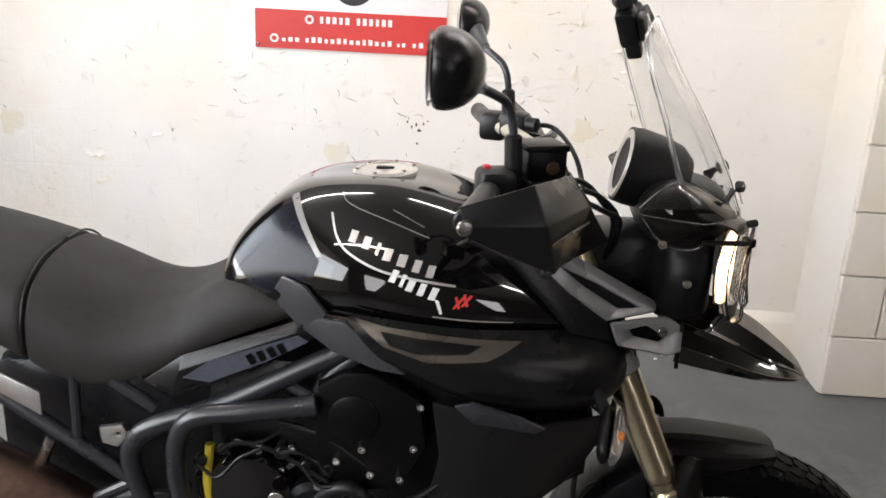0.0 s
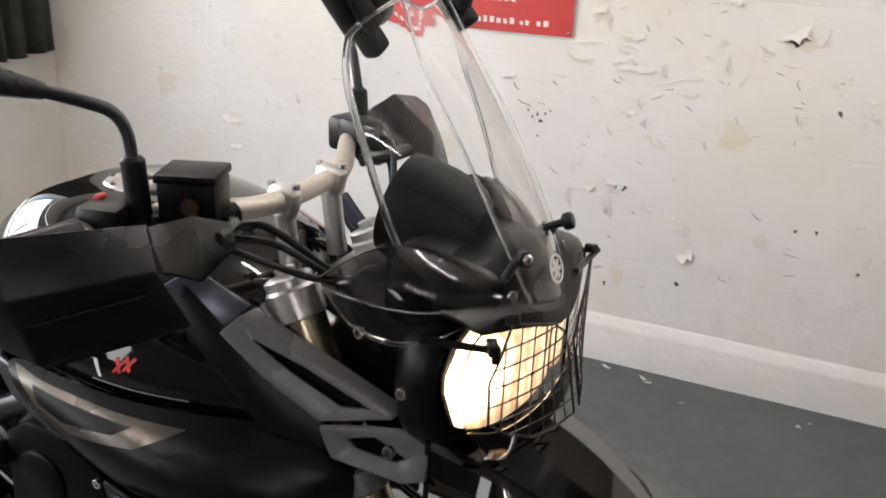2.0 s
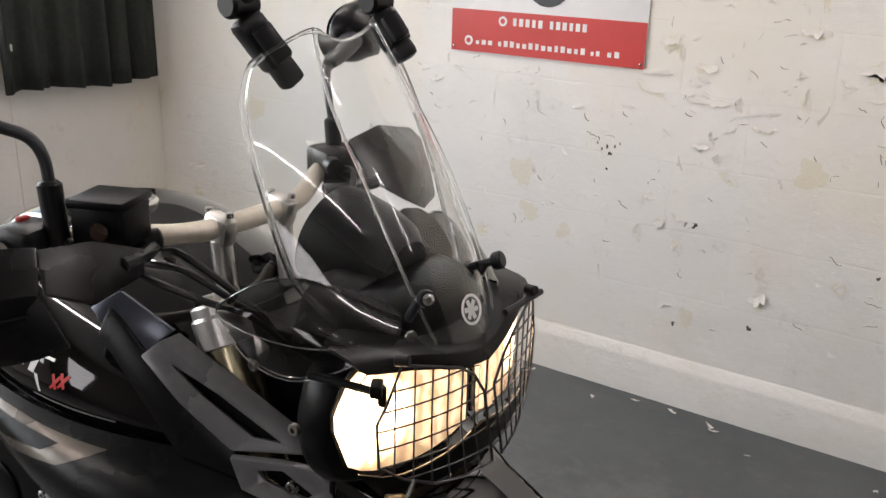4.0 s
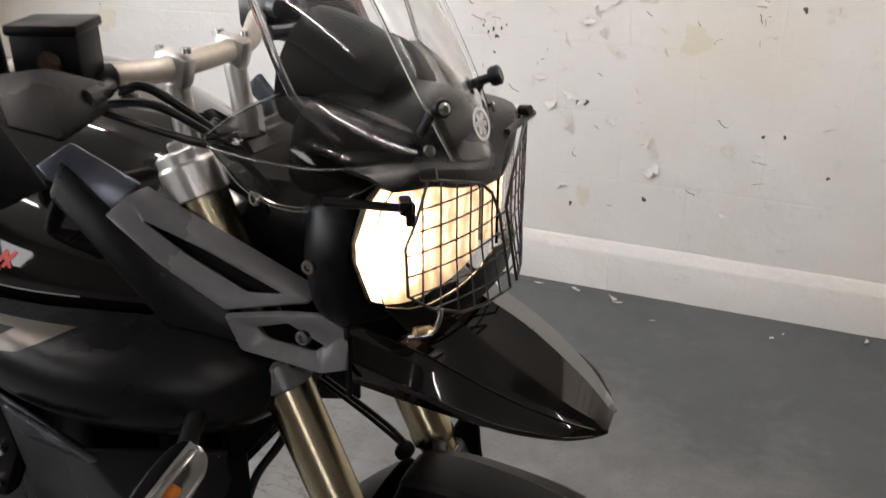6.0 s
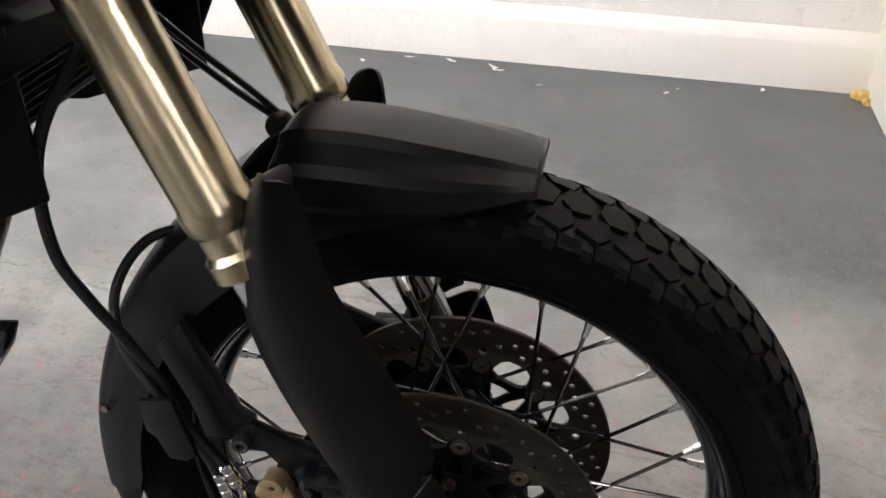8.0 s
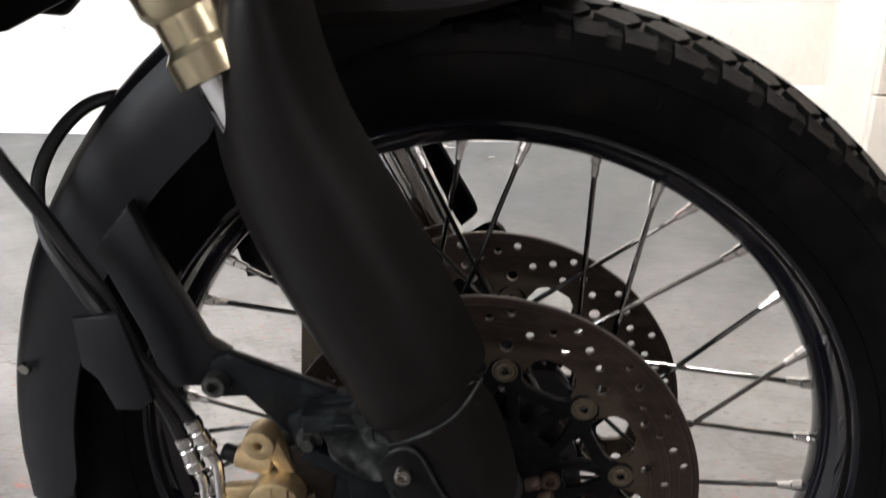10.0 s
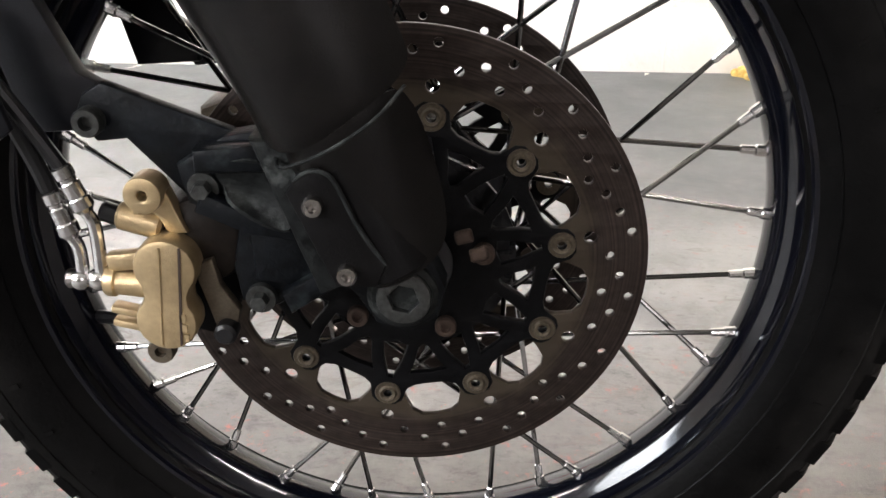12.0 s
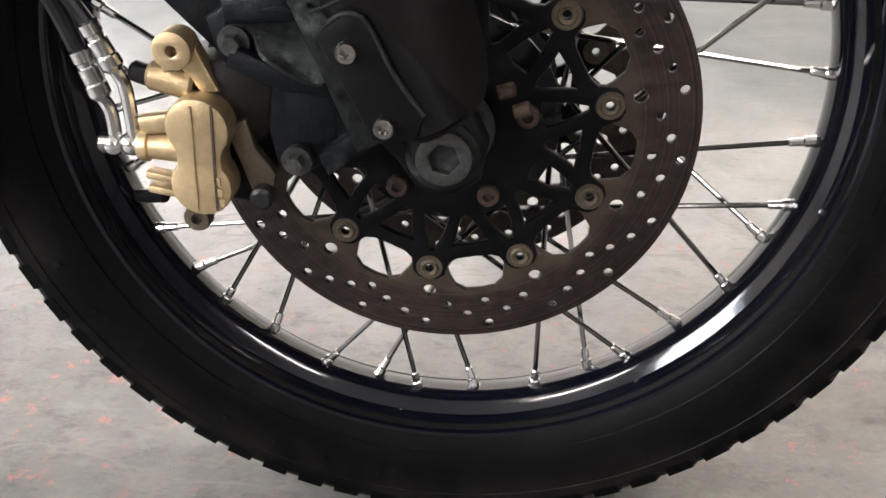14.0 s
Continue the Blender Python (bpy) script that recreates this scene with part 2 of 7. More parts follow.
def part(name, bm, material, parent=None, label="", angle=32):
    """Links a bmesh as one mesh object under a thing or a part."""
    bmesh.ops.recalc_face_normals(bm, faces=bm.faces)
    smooth_edges(bm, angle)
    me = bpy.data.meshes.new(name)
    bm.to_mesh(me)
    bm.free()
    me.materials.append(material)
    ob = new(name, me)
    if parent:
        ob.parent = parent
        ob.matrix_parent_inverse = parent.matrix_world.inverted() if parent.type == "EMPTY" else Matrix()
    if label:
        tagged(ob, label)
    return ob


def piece(name, me, parent, m, material=None):
    """An object on shared mesh data."""
    ob = new(name, me)
    ob.matrix_basis = m
    ob.parent = parent
    return ob


def mesh_of(bm, material, name, angle=32):
    bmesh.ops.recalc_face_normals(bm, faces=bm.faces)
    smooth_edges(bm, angle)
    me = bpy.data.meshes.new(name)
    bm.to_mesh(me)
    bm.free()
    me.materials.append(material)
    return me


def join(*bms):
    """Several bmeshes of one part in one."""
    out = bms[0]
    for b in bms[1:]:
        me = bpy.data.meshes.new("tmp")
        b.to_mesh(me)
        b.free()
        out.from_mesh(me)
        bpy.data.meshes.remove(me)
    return out


def moved(bm, m):
    bmesh.ops.transform(bm, matrix=m, verts=bm.verts)
    return bm


def mirrored(bm):
    b = bm.copy()
    bmesh.ops.scale(b, vec=(1, -1, 1), verts=b.verts)
    bmesh.ops.reverse_faces(b, faces=b.faces)
    return b


def box(sx, sy, sz, at=(0, 0, 0), bevel=0.0, segs=2):
    bm = bmesh.new()
    bmesh.ops.create_cube(bm, size=1)
    bmesh.ops.scale(bm, vec=(sx, sy, sz), verts=bm.verts)
    if bevel:
        bmesh.ops.bevel(bm, geom=bm.edges[:], offset=bevel, segments=segs, affect="EDGES", profile=0.5)
    bmesh.ops.translate(bm, vec=at, verts=bm.verts)
    return bm


def lathe(profile, segs=32, axis="y", at=(0, 0, 0), closed=False):
    """Turns a profile of (radius, height) about an axis."""
    bm = bmesh.new()
    rings = []
    for r, h in profile:
        ring = []
        for k in range(segs):
            a = 2 * math.pi * k / segs
            ring.append(bm.verts.new((r * math.cos(a), h, r * math.sin(a))))
        rings.append(ring)
    pairs = list(zip(rings, rings[1:])) + ([(rings[-1], rings[0])] if closed else [])
    for a, b in pairs:
        for k in range(segs):
            bm.faces.new((a[k], a[(k + 1) % segs], b[(k + 1) % segs], b[k]))
    if not closed:
        bm.faces.new(rings[0]), bm.faces.new(rings[-1])
    if axis == "z":
        moved(bm, pose(0, 0, 0, 90))
    elif axis == "x":
        moved(bm, pose(0, 0, 0, 0, 0, -90))
    bmesh.ops.translate(bm, vec=at, verts=bm.verts)
    return bm


def along(bm, a, b):
    """Moves a mesh that stands along y at the origin so that its y runs from a towards b."""
    d = (Vector(b) - Vector(a)).normalized()
    return moved(bm, Matrix.Translation(a) @ Vector((0, 1, 0)).rotation_difference(d).to_matrix().to_4x4())


def rod(a, b, r, segs=12, bevel=0.0):
    n = (Vector(b) - Vector(a)).length
    prof = [(r, 0), (r, n)] if not bevel else [(r - bevel, 0), (r, bevel), (r, n - bevel), (r - bevel, n)]
    return along(lathe(prof, segs), a, b)


def curve_points(pts, steps=6):
    """A smooth line through points."""
    p = [Vector(q) for q in pts]
    p = [2 * p[0] - p[1]] + p + [2 * p[-1] - p[-2]]
    out = []
    for i in range(1, len(p) - 2):
        for s in range(steps):
            t = s / steps
            a, b, c, d = p[i - 1], p[i], p[i + 1], p[i + 2]
            out.append(0.5 * (2 * b + (c - a) * t + (2 * a - 5 * b + 4 * c - d) * t * t + (3 * b - a - 3 * c + d) * t ** 3))
    return out + [p[-2]]


def tube(pts, r, segs=10, steps=6, smooth=True):
    """A round tube along a line; r is a number or one for each end."""
    line = curve_points(pts, steps) if smooth else [Vector(q) for q in pts]
    r0, r1 = r if isinstance(r, tuple) else (r, r)
    bm = bmesh.new()
    up = Vector((0.3, 0.2, 0.93)).normalized()
    rings = []
    for i, p in enumerate(line):
        d = (line[min(i + 1, len(line) - 1)] - line[max(i - 1, 0)]).normalized()
        u = (up - d * up.dot(d)).normalized()
        up = u
        v = d.cross(u)
        rad = r0 + (r1 - r0) * i / (len(line) - 1)
        rings.append([bm.verts.new(p + rad * (math.cos(a) * u + math.sin(a) * v)) for a in (2 * math.pi * k / segs for k in range(segs))])
    for a, b in zip(rings, rings[1:]):
        for k in range(segs):
            bm.faces.new((a[k], a[(k + 1) % segs], b[(k + 1) % segs], b[k]))
    bm.faces.new(rings[0]), bm.faces.new(rings[-1])
    return bm


def refine(bm, level):
    """Subdivision surface, worked out at once."""
    if not level:
        return bm
    me = bpy.data.meshes.new("tmp")
    bm.to_mesh(me)
    bm.free()
    ob = new("tmp", me)
    mod = ob.modifiers.new("s", "SUBSURF")
    mod.levels = mod.render_levels = level
    out = bmesh.new()
    out.from_mesh(ob.evaluated_get(bpy.context.evaluated_depsgraph_get()).to_mesh())
    bpy.data.objects.remove(ob)
    bpy.data.meshes.remove(me)
    return out


def loft(rings, level=2, caps=True):
    bm = bmesh.new()
    rs = [[bm.verts.new(p) for p in ring] for ring in rings]
    n = len(rs[0])
    for a, b in zip(rs, rs[1:]):
        for k in range(n):
            bm.faces.new((a[k], a[(k + 1) % n], b[(k + 1) % n], b[k]))
    if caps:
        bm.faces.new(rs[0]), bm.faces.new(rs[-1])
    bmesh.ops.recalc_face_normals(bm, faces=bm.faces)
    return refine(bm, level)


def sym_loft(stations, level=2, crisp=False):
    """A body symmetric about y = 0: each station (x, [(half width, z), ...]) from the top middle down to the bottom."""
    rings = []
    if crisp:
        (xa, ha), (xb, hb) = stations[0], stations[-1]
        stations = [(xa, ha), (xa + 0.02 * (stations[1][0] - xa), ha)] + list(stations[1:-1]) + [(xb + 0.02 * (stations[-2][0] - xb), hb), (xb, hb)]
    for x, half in stations:
        pts = [(q[2] if len(q) > 2 else x, q[0], q[1]) for q in half]
        if crisp:
            bx, by, bz = pts[-1]
            pts += [(bx, by * 0.985, bz - 0.001), (bx, by * 0.7, bz - 0.001)]
        rings.append(pts + [(px, -py, pz) for px, py, pz in reversed(pts) if py > 1e-6])
    return loft(rings, level)


def sheet(rows, thick, level=2, crease=0.0):
    """A shell over a grid of points, thickened inwards."""
    bm = bmesh.new()
    vs = [[bm.verts.new(p) for p in row] for row in rows]
    for a, b in zip(vs, vs[1:]):
        for k in range(len(a) - 1):
            bm.faces.new((a[k], a[k + 1], b[k + 1], b[k]))
    bmesh.ops.recalc_face_normals(bm, faces=bm.faces)
    bm = refine(bm, level)
    bmesh.ops.solidify(bm, geom=bm.faces[:], thickness=thick)
    return bm


def ribbed(rows, thick, steps=5):
    """A shell that runs smoothly from row to row and keeps the creases between its columns."""
    cols = [curve_points(c, steps) for c in zip(*rows)]
    bm = bmesh.new()
    vs = [[bm.verts.new(p) for p in c] for c in cols]
    for a, b in zip(vs, vs[1:]):
        for k in range(len(a) - 1):
            bm.faces.new((a[k], a[k + 1], b[k + 1], b[k]))
    bmesh.ops.recalc_face_normals(bm, faces=bm.faces)
    bmesh.ops.solidify(bm, geom=bm.faces[:], thickness=thick)
    return bm


def facets(verts, faces, thick, bevel=0.0015):
    """A panel of flat facets with rounded edges, thickened."""
    bm = bmesh.new()
    vs = [bm.verts.new(v) for v in verts]
    for f in faces:
        bm.faces.new([vs[i] for i in f])
    bmesh.ops.recalc_face_normals(bm, faces=bm.faces)
    bmesh.ops.solidify(bm, geom=bm.faces[:], thickness=thick)
    if bevel:
        sharp = [e for e in bm.edges if len(e.link_faces) == 2 and e.calc_face_angle(0) > radians(12)]
        bmesh.ops.bevel(bm, geom=sharp, offset=bevel, segments=2, affect="EDGES", profile=0.5, clamp_overlap=True)
    return bm


def plate(outline, holes, thick, bevel=0.0):
    """A flat plate in the xz plane with round-edged holes through it; y is its thickness, centred."""
    cu = bpy.data.curves.new("tmp", "CURVE")
    cu.dimensions, cu.fill_mode = "2D", "BOTH"
    cu.extrude = thick / 2 - bevel
    cu.bevel_depth, cu.bevel_resolution = bevel, 1
    for pts in [outline] + holes:
        sp = cu.splines.new("POLY")
        sp.points.add(len(pts) - 1)
        for q, (x, z) in zip(sp.points, pts):
            q.co = (x, z, 0, 1)
        sp.use_cyclic_u = True
    ob = new("tmp", cu)
    bm = bmesh.new()
    bm.from_mesh(ob.evaluated_get(bpy.context.evaluated_depsgraph_get()).to_mesh())
    bpy.data.objects.remove(ob)
    bpy.data.curves.remove(cu)
    bmesh.ops.remove_doubles(bm, verts=bm.verts, dist=1e-6)
    return moved(bm, pose(0, 0, 0, 90))


def circle(r, n=24, cx=0.0, cz=0.0, start=0.0):
    return [(cx + r * math.cos(start + 2 * math.pi * k / n), cz + r * math.sin(start + 2 * math.pi * k / n)) for k in range(n)]


def hex_bolt(r=0.007, h=0.006, socket=True):
    """A socket-head or hex-head bolt along -y, its seat at the origin."""
    if socket:
        prof = [(0.45 * r, -h * 0.4), (0.5 * r, -h), (0.9 * r, -h), (r, -h * 0.85), (r, 0)]
        return lathe(prof, 16)
    b = lathe([(0.9 * r, -h), (r, -h * 0.85), (r, -0.0016)], 6)
    return join(b, lathe([(1.35 * r, -0.0018), (1.35 * r, 0)], 18))


def empty(name, at=(0, 0, 0)):
    ob = new(name)
    ob.location = at
    ob.empty_display_size = 0.1
    bpy.context.view_layer.update()
    return ob
# ---- the room ----
BACK, LEFT, NIB, BLOCK = 2.02, -3.03, 0.845, 1.645


def wall_paint(name, base, stain, joints=True):
    """Old white paint on masonry: faint joints, dirt, bare cream patches and flaking."""
    m = bpy.data.materials.new(name)
    m.use_nodes = True
    nt = m.node_tree
    n, link = nt.nodes, nt.links.new
    p = n["Principled BSDF"]
    tc = n.new("ShaderNodeTexCoord")

    def noise_tex(scale, detail=6, rough=0.6, distort=0.0):
        t = n.new("ShaderNodeTexNoise")
        t.inputs["Scale"].default_value, t.inputs["Detail"].default_value = scale, detail
        t.inputs["Roughness"].default_value, t.inputs["Distortion"].default_value = rough, distort
        link(tc.outputs["Object"], t.inputs["Vector"])
        return t.outputs[0]

    def ramp(src, a, b):
        r = n.new("ShaderNodeMapRange")
        r.inputs[1].default_value, r.inputs[2].default_value = a, b
        link(src, r.inputs[0])
        return r.outputs[0]

    def mix(fac, a, b):
        x = n.new("ShaderNodeMix")
        x.data_type = "RGBA"
        link(fac, x.inputs[0])
        if isinstance(a, tuple):
            x.inputs[6].default_value = (*a, 1)
        else:
            link(a, x.inputs[6])
        x.inputs[7].default_value = (*b, 1)
        return x.outputs[2]

    patches = ramp(noise_tex(2.3, 7, 0.62, 0.6), 0.655, 0.69)
    dirt = ramp(noise_tex(1.1, 6), 0.35, 0.75)
    grime = ramp(noise_tex(9.0, 8, 0.75), 0.60, 0.86)
    mottle = ramp(noise_tex(4.5, 8, 0.7, 0.4), 0.40, 0.68)
    c = mix(dirt, base, tuple(v * 0.88 for v in base))
    c = mix(mottle, c, tuple(v * 0.93 for v in base))
    c = mix(ramp(noise_tex(1.7, 5, 0.55, 0.3), 0.48, 0.78), c, (base[0] * 0.93, base[1] * 0.89, base[2] * 0.80))
    c = mix(patches, c, stain)
    c = mix(grime, c, (0.46, 0.43, 0.39))
    link(c, p.inputs["Base Color"])
    p.inputs["Roughness"].default_value = 0.62
    h = n.new("ShaderNodeMath")
    h.operation = "MULTIPLY_ADD"
    link(patches, h.inputs[0])
    h.inputs[1].default_value = -1.0
    link(noise_tex(28, 6), h.inputs[2])
    if joints:
        turn, wob, brick = n.new("ShaderNodeMapping"), n.new("ShaderNodeVectorMath"), n.new("ShaderNodeTexBrick")
        turn.inputs["Rotation"].default_value = (-math.pi / 2, 0, 0)
        turn.inputs["Location"].default_value = (0.06, 0.035, 0)
        waver = n.new("ShaderNodeTexNoise")
        waver.inputs["Scale"].default_value = 5
        wob.operation = "MULTIPLY_ADD"
        link(tc.outputs["Object"], waver.inputs["Vector"])
        link(waver.outputs["Color"], wob.inputs[0])
        wob.inputs[1].default_value = (0.02, 0.02, 0.02)
        link(tc.outputs["Object"], wob.inputs[2])
        link(wob.outputs[0], turn.inputs[0])
        link(turn.outputs[0], brick.inputs["Vector"])
        brick.inputs["Scale"].default_value, brick.inputs["Mortar Size"].default_value, brick.inputs["Mortar Smooth"].default_value = 1.0, 0.006, 1.0
        brick.inputs["Brick Width"].default_value, brick.inputs["Row Height"].default_value = 0.45, 0.225
        sunk = n.new("ShaderNodeMath")
        sunk.operation = "MULTIPLY_ADD"
        link(brick.outputs["Fac"], sunk.inputs[0])
        sunk.inputs[1].default_value = -0.17
        link(h.outputs[0], sunk.inputs[2])
        h = sunk
    b = n.new("ShaderNodeBump")
    b.inputs["Strength"].default_value, b.inputs["Distance"].default_value = 0.5, 0.007
    link(h.outputs[0], b.inputs["Height"])
    link(b.outputs[0], p.inputs["Normal"])
    return m


white_wall = wall_paint("flaking_white_paint", (0.80, 0.772, 0.728), (0.71, 0.64, 0.50))
block_paint = wall_paint("painted_block", (0.74, 0.69, 0.61), (0.70, 0.64, 0.53), False)
# ceiling out of view, kept dark to send less light back
ceiling_mat = mat("ceiling_paint", (0.38, 0.37, 0.35), 0.8, 0, 0.06, 5)


def floor_paint():
    m = bpy.data.materials.new("worn_grey_floor_paint")
    m.use_nodes = True
    nt = m.node_tree
    n, link = nt.nodes, nt.links.new
    p = n["Principled BSDF"]
    tc = n.new("ShaderNodeTexCoord")

    def tex(scale, detail=7, rough=0.6, stretch=None):
        t = n.new("ShaderNodeTexNoise")
        t.inputs["Scale"].default_value, t.inputs["Detail"].default_value, t.inputs["Roughness"].default_value = scale, detail, rough
        if stretch:
            mp = n.new("ShaderNodeMapping")
            mp.inputs["Scale"].default_value = stretch
            link(tc.outputs["Object"], mp.inputs[0])
            link(mp.outputs[0], t.inputs["Vector"])
        else:
            link(tc.outputs["Object"], t.inputs["Vector"])
        return t.outputs[0]

    def ramp(src, a, b):
        r = n.new("ShaderNodeMapRange")
        r.inputs[1].default_value, r.inputs[2].default_value = a, b
        link(src, r.inputs[0])
        return r.outputs[0]

    def mix(fac, a, b):
        x = n.new("ShaderNodeMix")
        x.data_type = "RGBA"
        link(fac, x.inputs[0])
        if isinstance(a, tuple):
            x.inputs[6].default_value = (*a, 1)
        else:
            link(a, x.inputs[6])
        x.inputs[7].default_value = (*b, 1)
        return x.outputs[2]

    c = mix(ramp(tex(1.6), 0.35, 0.7), (0.066, 0.073, 0.075), (0.096, 0.103, 0.104))
    # bare, trodden concrete towards the middle of the room
    sep = n.new("ShaderNodeSeparateXYZ")
    link(tc.outputs["Object"], sep.inputs[0])
    worn = n.new("ShaderNodeMath")
    worn.operation = "MULTIPLY_ADD"
    link(tex(2.2, 8, 0.7), worn.inputs[0])
    worn.inputs[1].default_value = 2.6
    slant = n.new("ShaderNodeMath")
    slant.operation = "MULTIPLY_ADD"
    link(sep.outputs[0], slant.inputs[0])
    slant.inputs[1].default_value = 0.25
    link(sep.outputs[1], slant.inputs[2])
    link(slant.outputs[0], worn.inputs[2])
    bare = ramp(worn.outputs[0], 2.70, 1.50)
    c = mix(bare, c, (0.245, 0.242, 0.234))
    c = mix(ramp(tex(7, 8, 0.75), 0.64, 0.84), c, (0.19, 0.185, 0.172))
    stain = n.new("ShaderNodeMath")
    stain.operation = "MULTIPLY"
    link(ramp(tex(4.5, 9, 0.75), 0.50, 0.72), stain.inputs[0]), link(bare, stain.inputs[1])
    c = mix(stain.outputs[0], c, (0.135, 0.132, 0.125))
    red = n.new("ShaderNodeMath")
    red.operation = "MULTIPLY"
    link(ramp(tex(30, 9, 0.82), 0.572, 0.620), red.inputs[0])
    link(ramp(tex(2.6, 5), 0.34, 0.52), red.inputs[1])
    # near floor darkened: shade put into the colour, with broken concrete in it
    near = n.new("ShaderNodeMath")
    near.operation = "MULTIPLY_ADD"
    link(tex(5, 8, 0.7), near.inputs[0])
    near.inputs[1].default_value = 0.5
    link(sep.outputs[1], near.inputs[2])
    near_shade_worn = ramp(near.outputs[0], 0.82, 0.36)
    c = mix(near_shade_worn, c, (0.082, 0.079, 0.073))
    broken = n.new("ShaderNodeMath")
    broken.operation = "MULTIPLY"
    link(ramp(tex(22, 10, 0.85, (1, 1.6, 1)), 0.50, 0.62), broken.inputs[0]), link(near_shade_worn, broken.inputs[1])
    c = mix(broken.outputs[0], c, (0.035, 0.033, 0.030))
    streak = n.new("ShaderNodeMath")
    streak.operation = "MULTIPLY"
    link(ramp(tex(14, 9, 0.8, (1, 1.7, 1)), 0.50, 0.74), streak.inputs[0]), link(bare, streak.inputs[1])
    c = mix(streak.outputs[0], c, (0.150, 0.144, 0.132))
    only = n.new("ShaderNodeMath")
    only.operation = "MULTIPLY"
    link(red.outputs[0], only.inputs[0]), link(bare, only.inputs[1])
    c = mix(only.outputs[0], c, (0.27, 0.085, 0.068))
    c = mix(ramp(tex(75, 6, 0.75), 0.575, 0.68), c, (0.075, 0.072, 0.066))
    c = mix(ramp(tex(9, 9, 0.8), 0.52, 0.72), c, (0.115, 0.113, 0.107))
    # hairline cracks in the screed
    gap, off, crack = n.new("ShaderNodeMath"), n.new("ShaderNodeMath"), n.new("ShaderNodeMath")
    off.operation, off.inputs[1].default_value = "SUBTRACT", 0.5
    link(tex(2.1, 7, 0.55, (0.5, 1.4, 1)), off.inputs[0])
    gap.operation = "ABSOLUTE"
    link(off.outputs[0], gap.inputs[0])
    crack.operation = "MULTIPLY"
    link(ramp(gap.outputs[0], 0.0055, 0.001), crack.inputs[0]), link(bare, crack.inputs[1])
    c = mix(crack.outputs[0], c, (0.11, 0.10, 0.09))
    link(c, p.inputs["Base Color"])
    r = ramp(tex(5, 6), 0.3, 0.7)
    rr = n.new("ShaderNodeMapRange")
    rr.inputs[3].default_value, rr.inputs[4].default_value = 0.36, 0.50
    link(r, rr.inputs[0])
    link(rr.outputs[0], p.inputs["Roughness"])
    b = n.new("ShaderNodeBump")
    b.inputs["Strength"].default_value, b.inputs["Distance"].default_value = 0.4, 0.003
    link(tex(38, 9, 0.75), b.inputs["Height"])
    link(b.outputs[0], p.inputs["Normal"])
    return m


floor_mat = floor_paint()

H = 2.75
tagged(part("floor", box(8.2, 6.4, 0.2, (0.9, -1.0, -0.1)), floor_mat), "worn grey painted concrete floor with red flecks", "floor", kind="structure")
tagged(part("ceiling", box(8.2, 6.6, 0.15, (0.9, -1.0, H + 0.075)), ceiling_mat), "plain painted ceiling", "ceiling", kind="structure")
back = tagged(part("wall_back", box(NIB - LEFT + 0.2, 0.2, H, ((NIB + LEFT) / 2, BACK + 0.1, H / 2)), white_wall), "white wall with old flaking paint", "wall", kind="structure")
# low plinth with a sloping top along the back wall
bm = bmesh.new()
prof = [(BACK, 0.0), (BACK - 0.020, 0.0), (BACK - 0.022, 0.136), (BACK - 0.019, 0.146), (BACK, 0.182)]
n_len = 60
rings = [[bm.verts.new((LEFT + (NIB - LEFT) * i / n_len, y + (0.0025 * noise.noise((i * 0.9, z * 20, 0)) if y < BACK else 0), z)) for y, z in prof] for i in range(n_len + 1)]
for a, b in zip(rings, rings[1:]):
    for k in range(len(prof) - 1):
        bm.faces.new((a[k], a[k + 1], b[k + 1], b[k]))
plinth = tagged(part("baseboard", bm, white_wall, angle=60), "low white painted masonry plinth along the wall", "plinth", kind="structure")
tagged(part("wall_nib", box(0.3, BACK + 0.2 - BLOCK - 0.021, H, (NIB + 0.15, (BACK + 0.2 + BLOCK + 0.021) / 2, H / 2), 0.006), white_wall), "smooth white painted wall return", "wall", kind="structure")
block_wall = tagged(part("wall_block", box(4.2, 0.2, H, (NIB + 2.1 + 0.003, BLOCK + 0.125, H / 2)), block_paint), "cream painted concrete block wall", "wall", kind="structure")
# left wall with its window opening
for nm, sy, sz, y, z in (("wall_left", 0.8, H, -3.60, H / 2), ("wall_left", 0.75, H, 1.645, H / 2), ("wall_left", 4.5, 1.05, -0.98, 0.525), ("wall_left", 4.5, H - 2.25, -0.98, (H + 2.25) / 2)):
    tagged(part(nm, box(0.2, sy - 0.002, sz, (LEFT - 0.1, y, z)), white_wall), "white painted side wall with a window opening", "wall", kind="structure")
# walls out of view, darkened to cut the light they bounce
unseen_dark = mat("unseen_dark_wall", (0.09, 0.08, 0.07), 0.8, 0, 0.3, 6, bump=0.5, bump_scale=60)
tagged(part("wall_right", box(0.2, 6.4, H, (4.95, -1.0, H / 2)), unseen_dark), "plain dark wall out of view", "wall", kind="structure")
tagged(part("wall_front", box(8.0, 0.2, H, (0.96, -4.1, H / 2)), unseen_dark), "plain dark wall out of view", "wall", kind="structure")

frame_white = mat("window_frame_paint", (0.75, 0.74, 0.71), 0.45, 0, 0.06, 20)
win = tagged(part("window_1", join(box(0.06, 4.5, 0.05, (LEFT - 0.12, -0.98, 1.078)), box(0.06, 4.5, 0.05, (LEFT - 0.12, -0.98, 2.222)),
                                   *[box(0.05, 0.05, 1.09, (LEFT - 0.12, y, 1.65)) for y in (-3.2, -2.1, -0.98, 0.12, 1.242)]), frame_white),
             "white framed window with daylight behind", "window", kind="structure")
